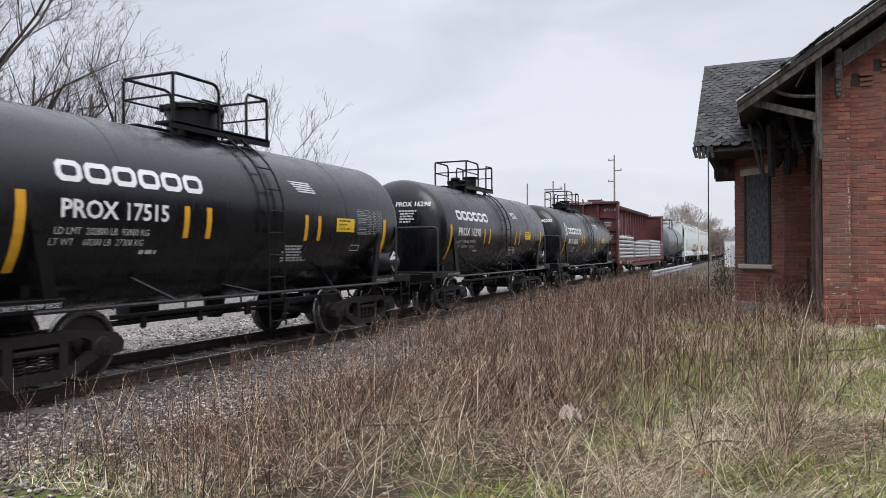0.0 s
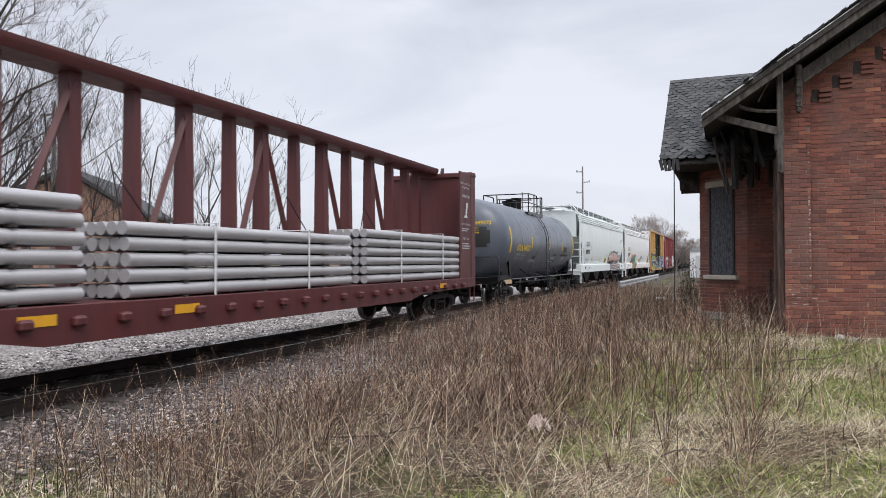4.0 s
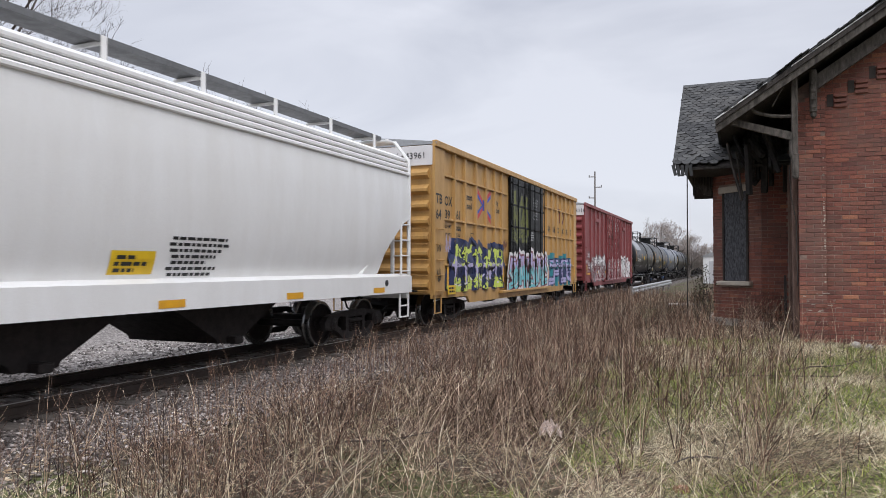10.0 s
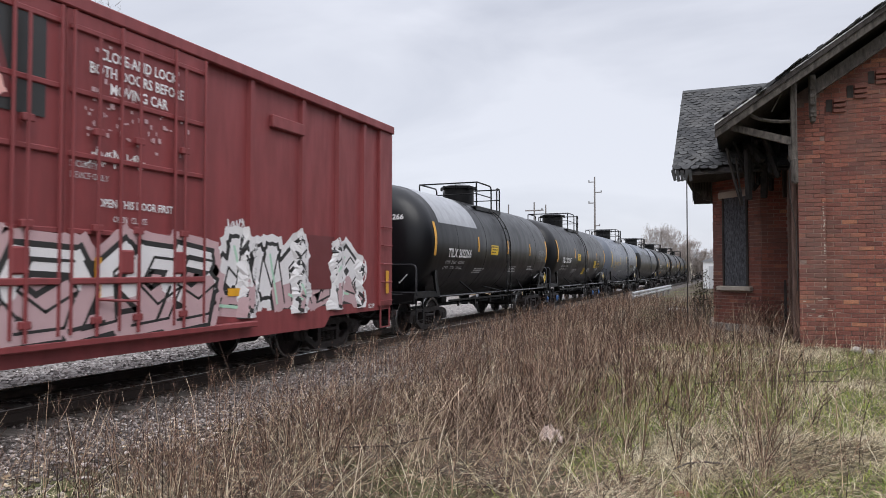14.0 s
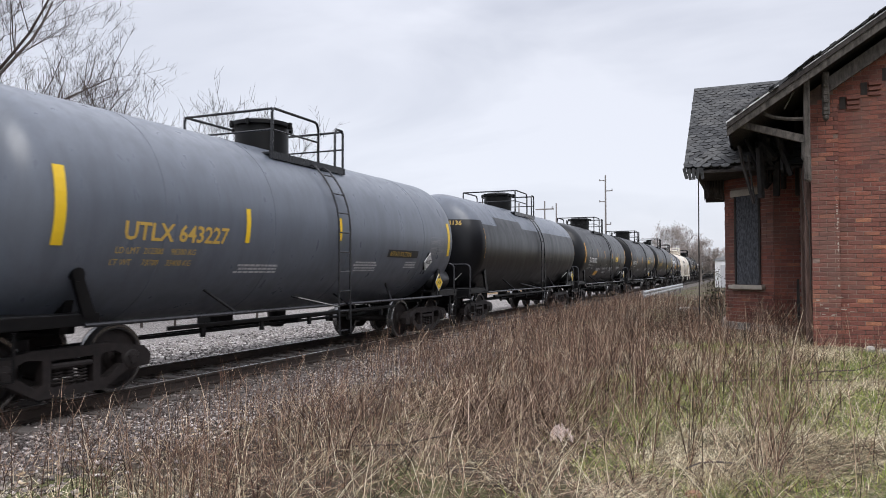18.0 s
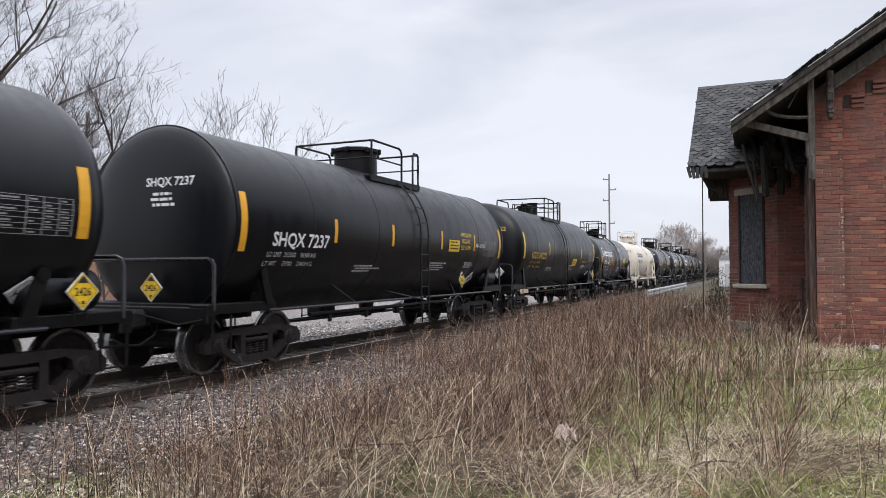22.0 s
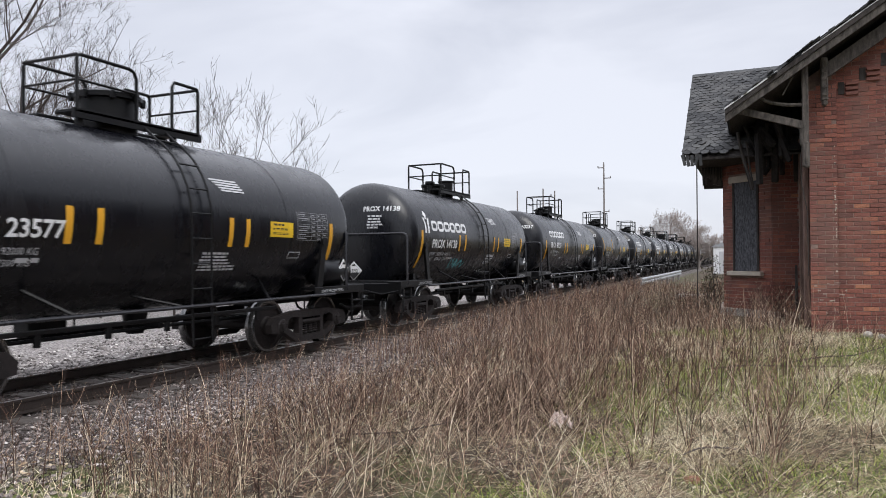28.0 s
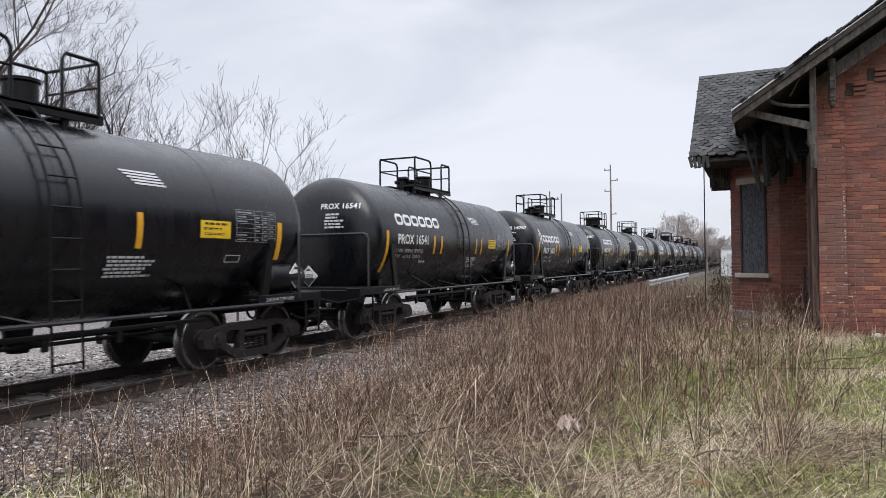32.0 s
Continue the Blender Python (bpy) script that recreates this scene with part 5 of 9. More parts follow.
def box_car(y, paint, posts, rails, doors, label, door_paint, half=8.56, sheet=1.46):
    """A high box car: ribbed ends, posts, plug doors with lock rods, ladders."""
    car = thing("box_car", label, "box car", "box cars of the train", at=pose(LINE, y, RAIL))
    CARS.append((car, y))
    P, st = M[paint], M["steel"]
    part("body", Shape().box((0, 0, 2.85), (2 * sheet, 2 * half - 0.1, 3.9), 0.03), P, car)
    part("roof", Shape().prism([(-1.58, 4.84), (0, 5.02), (1.58, 4.84), (1.58, 4.78), (-1.58, 4.78)], "y", -half, half), M["galv"], car, "galvanised roof sheets")
    for k in range(13):
        yy = -half + 0.6 + k * (2 * half - 1.2) / 12
        part("roof_rib", Shape().prism([(-1.56, 4.86), (0, 5.045), (1.56, 4.86), (1.56, 4.84), (0, 5.0), (-1.56, 4.84)], "y", yy - 0.04, yy + 0.04), M["galv"], car)
    for s in (-1, 1):
        part("top_chord", Shape().box((s * 1.52, 0, 4.80), (0.13, 2 * half, 0.17), 0.015), P, car)
        part("corner_post", Shape().box((s * 1.485, -half + 0.29, 2.85), (0.10, 0.58, 3.95), 0.02), P, car)
        part("corner_post", Shape().box((s * 1.485, half - 0.29, 2.85), (0.10, 0.58, 3.95), 0.02), P, car)
        for q in posts:
            part("side_post", Shape().prism([(s * sheet, q - 0.068), (s * (sheet + 0.075), q - 0.048), (s * (sheet + 0.075), q + 0.048), (s * sheet, q + 0.068)], "z", 0.95, 4.74), P, car)
        for z in rails:
            part("side_rail", Shape().box((s * (sheet + 0.03), (-half + doors[0]) / 2, z), (0.07, doors[0] + half - 0.5, 0.055), 0.01), P, car)
            part("side_rail", Shape().box((s * (sheet + 0.03), (half + doors[1]) / 2, z), (0.07, half - doors[1] - 0.5, 0.055), 0.01), P, car)
        part("side_sill", Shape().prism([(-half, 0.98), (half, 0.98), (half, 0.80), (half - 2.5, 0.78), (half - 2.7, 0.58), (-half + 2.7, 0.58), (-half + 2.5, 0.78), (-half, 0.80)], "x", s * 1.44 - 0.03, s * 1.44 + 0.03), P, car)
        mid = (doors[0] + doors[1]) / 2
        for d0, d1 in ((doors[0], mid), (mid, doors[1])):
            dr = part("door", Shape().box((s * 1.51, (d0 + d1) / 2, 2.78), (0.09, d1 - d0 - 0.04, 3.86), 0.015), door_paint, car, "ribbed plug door")
            for z in (1.25, 2.1, 3.0, 3.75, 4.5):
                part("door_rib", Shape().box((s * 1.57, (d0 + d1) / 2, z), (0.05, d1 - d0 - 0.12, 0.07), 0.012), door_paint, dr)
            for yy in (d0 + 0.08, d0 + 0.33 * (d1 - d0), d0 + 0.72 * (d1 - d0), d1 - 0.08):
                part("lock_rod", Shape().rod((s * 1.615, yy, 0.9), (s * 1.615, yy, 4.68), 0.022, 8), door_paint, dr)
            for yy in (d0 + 0.33 * (d1 - d0), d0 + 0.72 * (d1 - d0)):
                part("lock_box", Shape().box((s * 1.60, yy + 0.1, 1.75), (0.09, 0.22, 0.3), 0.02), door_paint, dr)
        part("door_track", Shape().box((s * 1.56, mid, 0.80), (0.12, (doors[1] - doors[0]) * 1.5, 0.09), 0.015), P, car)
        # ladders at the corner
        for k in range(5):
            z = 1.0 + 0.40 * k
            part("ladder_rung", Shape().tube([(s * 1.47, -half + 0.08, z), (s * 1.585, -half + 0.10, z), (s * 1.585, -half + 0.52, z), (s * 1.47, -half + 0.54, z)], 0.014, 6), P, car)
            part("ladder_rung", Shape().tube([(s * 1.47, half - 0.08, z), (s * 1.585, half - 0.10, z), (s * 1.585, half - 0.52, z), (s * 1.47, half - 0.54, z)], 0.014, 6), P, car)
        for e in (-1, 1):
            part("step", Shape().tube([(s * 1.5, e * (half - 0.08), 0.9), (s * 1.5, e * (half - 0.08), 0.42), (s * 1.5, e * (half - 0.5), 0.42), (s * 1.5, e * (half - 0.5), 0.9)], 0.022, 6), P, car)
    for e in (-1, 1):
        end = part("end_wall", Shape().box((0, e * (half - 0.07), 2.62), (2.9, 0.06, 3.4), 0.01), P, car)
        for k in range(8):
            z = 1.14 + 0.41 * k
            part("end_rib", Shape().prism([(e * (half - 0.05), z - 0.12), (e * (half + 0.09), z - 0.035), (e * (half + 0.09), z + 0.035), (e * (half - 0.05), z + 0.16)], "x", -1.36, 1.36), P, end)
        part("end_panel", Shape().box((0, e * (half - 0.02), 4.50), (2.94, 0.05, 0.52), 0.01), M["pale"], end, "white painted band under the roof")
        part("end_platform", Shape().box((0.3, e * (half + 0.2), 1.0), (1.6, 0.3, 0.05), 0.01), st, car)
        for k in range(5):
            z = 1.0 + 0.40 * k
            part("end_rung", Shape().tube([(0.95, e * (half + 0.02), z), (0.95, e * (half + 0.13), z), (1.35, e * (half + 0.13), z), (1.35, e * (half + 0.02), z)], 0.014, 6), P, car)
    part("centre_sill", Shape().box((0, 0, 0.78), (0.5, 2 * half + 0.3, 0.34), 0.02), st, car)
    part("brake_cylinder", Shape().lathe([(-0.4, 0.05), (-0.36, 0.2), (0.36, 0.2), (0.4, 0.05)], 18, "y", (0.7, -2.0, 0.62)), st, car)
    part("brake_rod", Shape().rod((0.5, -half + 2, 0.5), (0.55, half - 2, 0.55), 0.025, 6), st, car)
    running_gear(car, half - 2.0, half + 0.55)
    return car


def over_posts(sheet, posts, rails=(), lift=0.006):
    """Paint that runs over the posts and rails of a wall."""
    def f(u, v, w=0):
        d = min([abs(u - q) for q in posts] + [abs(v - z) * 1.6 for z in rails])
        return Vector((sheet + lift + w + 0.078 * min(1.0, max(0.0, (0.14 - d) / 0.05)), u, v))
    return f


W = on_wall(1.46)
WP = on_wall(1.535)
# yellow box car
tb = box_car(-32.9, "orange", [-7.95, -7.12, -6.32, -5.4, -4.5, -3.66, -2.93, 3.0, 3.87, 4.69, 5.52, 6.27, 7.12, 8.02], (1.67, 2.88, 4.05), (-2.1, 2.25),
             "weathered yellow box car with black doors and bright spray paint", M["steel"])
for body, yy, zz, sz in (("TB", -8.50, 3.27, 0.36), ("64", -8.50, 2.86, 0.36), ("OX", -7.76, 3.27, 0.36), ("39", -7.72, 2.90, 0.36), ("61", -6.90, 2.95, 0.34), ("next", -6.12, 3.56, 0.27), ("load", -6.12, 3.30, 0.27), ("any", -3.53, 3.62, 0.25), ("road", -3.53, 3.36, 0.25), ("LD LMT", -7.72, 2.66, 0.13), ("LT WT", -7.72, 2.44, 0.13), ("204300", -6.95, 2.66, 0.13), ("81700", -6.95, 2.46, 0.13)):
    write(body, sz, (WP if yy < -8 else W)(yy, zz), M["ink"], tb, bold=0.004)
for body, yy in (("RAI", 3.34), ("LCAR", 3.98), ("POO", 4.80), ("LING", 5.62), ("EXPE", 6.38), ("RTS", 7.24)):
    write(body, 0.33, W(yy, 3.08), M["ink"], tb, narrow=0.74, bold=0.002)
lw = W(4.6, 3.62)
sh = Shape()
patch(sh, lw, -0.1, 0.40, 1.15, 0.52), patch(sh, lw, 0.10, -0.05, 0.24, 0.40), patch(sh, lw, 0.72, -0.1, 0.86, 0.40)
sh.quad(lw(1.15, 0.5), lw(1.32, 0.5), lw(1.95, -0.1), lw(1.78, -0.1))
sh.quad(lw(1.78, 0.45), lw(1.95, 0.45), lw(1.32, -0.15), lw(1.15, -0.15))
part("emblem", sh, M["patch"], tb, "faded dark red emblem", smooth=False)
xw = W(-4.62, 3.50)
for m1, lo, hi in ((M["scarlet"], 0.0, 0.17), (M["blue"], 0.17, 0.30)):
    for k in (-1, 1):
        for e in (-1, 1):  # four arms of the cross, two stripes each
            sh = Shape()
            q = e if m1 is M["blue"] else e
            sh.quad(xw(e * 0.66, k * (0.56 - lo), 0.003), xw(e * 0.66, k * (0.56 - hi), 0.003), xw(e * 0.06, k * (0.10 - hi * 0.5), 0.003), xw(e * 0.06, k * (0.14 - lo * 0.6), 0.003))
            part("emblem", sh, m1, tb, smooth=False)
sh = Shape()
patch(sh, xw, -0.10, -0.16, 0.10, 0.16, 1, 0.004)
part("emblem", sh, M["blue"], tb, smooth=False)
bars(W(-6.95, 2.62), 1, 0.05, 0.5, 0.08, 3, tb, M["ink"])
sq = Shape()
patch(sq, W(-5.75, 2.28), 0, 0, 0.32, 0.02), patch(sq, W(-5.75, 2.58), 0, 0, 0.32, 0.02), patch(sq, W(-5.75, 2.28), 0, 0, 0.02, 0.32), patch(sq, W(-5.43, 2.28), 0, 0, 0.02, 0.32)
part("plate_mark", sq, M["ink"], tb, smooth=False)
write("F", 0.2, W(-5.65, 2.34), M["ink"], tb)
TBP = over_posts(1.46, [-7.95, -7.12, -6.32, -5.4, -4.5, -3.66, -2.93, 3.0, 3.87, 4.69, 5.52, 6.27, 7.12, 8.02], (1.67,))
graffiti(TBP, -7.45, 0.95, -2.95, 2.15, 6, 5, [M["lime"], M["lilac"], M["lime"]], M["smoke"], tb, M["navy"], fat=0.5, cuts=(0.62, 0.30), light=M["pale"])
DW = on_wall(1.60)(0, 0)
graffiti(DW, -2.4, 0.82, 2.5, 2.05, 8, 9, [M["lilac"], M["aqua"]], M["wine"], tb, M["pale"], cuts=(0.62,), light=M["pale"])
sh = Shape()
for k in range(6):
    for q in range(14):
        for z in range(8):
            top = 1.30 + 0.12 * math.sin(k * 2.1)
            patch(sh, TBP, 2.95 + 0.75 * k + 0.054 * q, 0.80 + top * z / 8, 2.95 + 0.75 * k + 0.054 * (q + 1), 0.80 + top * (z + 1) / 8)
part("spray_paint", sh, M["teal"], tb, smooth=False)
BOX_O = [[(0.15, 0.0), (0.15, 1.0), (0.85, 1.0), (0.85, 0.0), (0.15, 0.0)]]
BOX_P = [[(0.2, 0.0), (0.2, 1.0), (0.85, 1.0), (0.85, 0.5), (0.2, 0.45)]]
BOX_E = [[(0.85, 1.0), (0.2, 1.0), (0.2, 0.0), (0.85, 0.0)], [(0.2, 0.5), (0.7, 0.5)]]
BOX_R = [[(0.2, 0.0), (0.2, 1.0), (0.85, 1.0), (0.85, 0.55), (0.3, 0.5), (0.9, 0.0)]]
graffiti(lambda u, v, w=0: TBP(u, v, w + 0.004), 3.15, 0.86, 7.25, 2.02, 4, 15, [M["lilac"], M["lilac"]], M["navy"], tb, None, fat=0.26, shapes=[BOX_O, BOX_P, BOX_E, BOX_R])
DF = on_wall(1.565)
graffiti(DF(0, 0), -1.9, 2.35, -0.1, 4.35, 3, 13, [M["olive"], M["olive"]], M["smoke"], tb, None)
for j, body in enumerate(("CLOSE AND LOCK", "DOORS BEFORE", "MOVING CAR", "CIERRE Y PONGA", "EL SEGURO EN LAS", "PUERTAS ANTES DE", "MOVER EL CARRO")):
    write(body, 0.105, DF(1.02, 4.12 - 0.115 * j - (0.03 if j > 2 else 0)), M["dim"], tb, align="CENTER", narrow=0.8)
bars(DF(0.35, 2.95), 5, 0.045, 0.5, 0.09, 18, tb, M["dim"])
sg = Shape()
patch(sg, on_wall(1.56)(-7.75, 0.88), 0, 0, 0.56, 0.24)
sgn = part("warning_sign", sg, M["sign"], tb, "yellow warning sign", smooth=False)
bars(on_wall(1.565)(-7.68, 1.02), 2, 0.05, 0.42, 0.09, 21, tb, M["ink"])
scrawl(W(-7.75, 1.98), 0, 0, 0.5, 0.5, 8, tb, M["lilac"], 8)
scrawl(WP(-8.45, 2.0), 0, 0, 0.3, 0.3, 9, tb, M["ink"], 5, 0.015)
scrawl(WP(-8.45, 1.2), 0, 0, 0.3, 0.4, 10, tb, M["ink"], 5, 0.015)
scrawl(W(-2.85, 2.15), 0, 0, 0.5, 0.4, 12, tb, M["patch"], 6)
for yy in (-7.8, -3.0, 2.94, 7.96):
    sh = Shape()
    patch(sh, on_wall(1.555)(yy, 1.12), 0, 0, 0.12, 0.5)
    part("reflector", sh, M["yellow"], tb, smooth=False)
EW = on_end(-8.56 - 0.01)
write("TBOX 643961", 0.24, EW(-0.15, 4.42), M["ink"], tb)
write("FREIGHT CAR", 0.14, EW(-1.3, 4.36), M["ink"], tb)
bars(EW(-1.2, 3.95), 5, 0.05, 0.6, 0.1, 22, tb, M["ink"])

# red box car
rbx = box_car(-13.66, "redbox", [-8.05, -6.93, -5.79, -4.69, -3.46, 3.6, 5.05, 6.3, 7.3, 8.1], (), (-2.2, 2.5),
              "faded red box car with pale spray paint along its foot", M["redbox"])
for body, yy, zz, sz, mt in (("NOKL", -7.88, 2.12, 0.27, "white"), ("603", -7.62, 1.65, 0.28, "white"), ("110", -6.70, 1.65, 0.28, "white"), ("LD LMT", -7.9, 1.50, 0.12, "white"), ("204200", -7.30, 1.50, 0.12, "white"), ("LT WT", -7.9, 1.34, 0.12, "white"), ("81700", -7.30, 1.34, 0.12, "white"), ("B219", 7.55, 0.86, 0.13, "white")):
    write(body, sz, on_wall(1.46, 0.024)(yy, zz), M[mt], rbx, bold=0.004)
for u0, v0, u1, v1 in ((-7.95, 2.06, -7.05, 2.42), (-7.75, 1.6, -7.0, 1.95), (-6.8, 1.6, -6.1, 1.95), (5.3, 1.3, 6.2, 2.3)):
    sh = Shape()
    patch(sh, on_wall(1.46, 0.019)(0, 0), u0, v0, u1, v1)
    part("paint_patch", sh, M["patch"], rbx, smooth=False)
RBP = over_posts(1.46, [-8.05, -6.93, -5.79, -4.69, -3.46, 3.6, 5.05, 6.3, 7.3, 8.1])
graffiti(RBP, -6.9, 0.80, -2.45, 2.30, 5, 31, [M["pale"], M["pink2"]], M["greyed"], rbx, None, fat=0.38, cuts=(0.45,), light=M["smoke"])
graffiti(lambda u, v, w=0: RBP(u, v, w + 0.010), -6.4, 0.95, -2.7, 1.75, 9, 32, [M["greyed"], M["pale"]], M["patch"], rbx, None, fat=0.10, light=M["pale"])
graffiti(on_wall(1.605)(0, 0), -2.2, 0.80, 2.5, 2.0, 6, 33, [M["pale"], M["pink2"]], M["smoke"], rbx, M["pink2"], fat=0.34, light=M["smoke"])
graffiti(RBP, 2.75, 0.92, 7.0, 2.1, 5, 35, [M["pale"], M["pink2"]], M["smoke"], rbx, M["pale"], fat=0.36, cuts=(0.4,), light=M["mint2"])
sh = Shape()
patch(sh, DF(-2.0, 3.35), 0, 0, 1.9, 1.15)
part("bare_panel", sh, M["smoke"], rbx, "panel with peeled paint", smooth=False)
graffiti(on_wall(1.572)(0, 0), -1.8, 3.5, -0.7, 4.3, 2, 37, [M["pink"]], M["patch"], rbx, None)
for j, body in enumerate(("CLOSE AND LOCK", "BOTH DOORS BEFORE", "MOVING CAR")):
    write(body, 0.19, DF(1.25, 4.22 - 0.20 * j), M["white"], rbx, align="CENTER", narrow=0.8, bold=0.002)
write("OPEN THIS DOOR FIRST", 0.14, DF(0.62, 2.42), M["white"], rbx, narrow=0.8, bold=0.002)
write("OPEN  CLOSE", 0.11, DF(0.85, 2.24), M["white"], rbx, narrow=0.8)
write("SECURITY", 0.11, DF(0.22, 2.86), M["dim"], rbx, narrow=0.8)
write("DEVICE ONLY", 0.11, DF(0.22, 2.73), M["dim"], rbx, narrow=0.8)
rp = random.Random(58)
sh = Shape()
for _ in range(70):  # flakes of peeled paint on the door
    u, v, w = rp.uniform(0.4, 2.2), rp.choice((rp.uniform(3.2, 3.9), rp.uniform(3.0, 4.4))), rp.uniform(0.015, 0.06)
    patch(sh, DF(u, v), 0, 0, w, rp.uniform(0.015, 0.07))
tagged(part("paint_flakes", sh, M["pink2"], rbx, "pale flakes of peeled paint", smooth=False), kind="stuff")
for y0 in (-2.2, 0.15):  # lock rods, guides and handles of the two door leaves
    for dy in (0.42, 1.05, 1.85):
        rod = part("lock_rod", Shape().tube([(1.645, y0 + dy, 0.86), (1.645, y0 + dy, 4.45)], 0.022, 6), M["redbox"], rbx)
        for zz in (1.05, 2.15, 3.3):
            part("rod_guide", Shape().box((1.625, y0 + dy, zz), (0.07, 0.14, 0.09), 0.012), M["redbox"], rod)
    part("door_bar", Shape().box((1.625, y0 + 1.17, 1.52), (0.05, 2.2, 0.08), 0.012), M["redbox"], rbx)
    part("door_handle", Shape().tube([(1.66, y0 + 0.42, 1.30), (1.70, y0 + 0.62, 1.28), (1.70, y0 + 0.98, 1.26)], 0.02, 6), M["redbox"], rbx)
scrawl(DF(-1.4, 2.55), 0, 0, 0.7, 0.35, 42, rbx, M["pale"], 6)
scrawl(DF(0.4, 2.9), 0, 0, 0.9, 0.25, 43, rbx, M["pale"], 6)
scrawl(on_wall(1.54)(-8.45, 1.75), 0, 0, 0.5, 0.28, 44, rbx, M["white"], 6, 0.02)
scrawl(W(3.0, 2.2), 0, 0, 0.5, 0.3, 45, rbx, M["pale"], 5)
for yy, z0, w, h in ((-8.38, 1.2, 0.18, 0.5), (-7.86, 1.2, 0.8, 0.09), (-5.2, 1.25, 0.5, 0.12), (-2.6, 1.25, 0.5, 0.12), (3.1, 1.25, 0.5, 0.12), (8.2, 1.15, 0.14, 0.5), (0.55, 1.3, 0.1, 0.5)):
    sh = Shape()
    patch(sh, on_wall(1.555 if abs(yy) > 8 else (1.61 if abs(yy) < 2 else 1.475))(yy, z0), 0, 0, w, h)
    part("reflector", sh, M["yellow"], rbx, smooth=False)
for yy in (-5.25, 4.6):
    part("vent_box", Shape().box((1.5, yy, 4.16), (0.1, 0.95, 0.22), 0.02), M["redbox"], rbx)
EW = on_end(-8.57)
write("NOKL 603110", 0.26, EW(-0.02, 4.40), M["ink"], rbx)
write("FREIGHT CAR", 0.15, EW(-1.4, 4.34), M["ink"], rbx)
EB = on_end(-8.66)
for body, x, z in (("NO. 24 BRAKE BEAMS", -0.75, 4.02), ("INTERMEDIATE TRAINLINE HOSE", -0.85, 3.60), ("KEYSTONE F-18G-8", -0.75, 3.19), ("CH 36 1W CLASS C WHEELS", -0.85, 2.78)):
    write(body, 0.115, EB(x, z - 0.03), M["dim"], rbx, narrow=0.9)


def hopper_x(z):
    pr = [(1.40, 1.30), (1.7, 1.42), (2.1, 1.49), (2.6, 1.53), (3.2, 1.535), (3.75, 1.50), (4.3, 1.40)]
    for (a, b), (c, d) in zip(pr, pr[1:]):
        if z <= c:
            return b + (d - b) * (z - a) / (c - a)
    return pr[-1][1]


def hopper_foot(d):
    """Lower edge of the side sheet, d metres in from the end of the car."""
    pr = [(0.0, 2.78), (0.30, 2.66), (0.6, 2.46), (0.95, 2.18), (1.18, 1.92), (1.26, 1.75), (1.22, 1.60), (1.3, 1.46), (1.45, 1.44)]
    for (a, b), (c, e) in zip(pr, pr[1:]):
        if d <= c and c > a:
            return b + (e - b) * (d - a) / (c - a)
    return 1.44


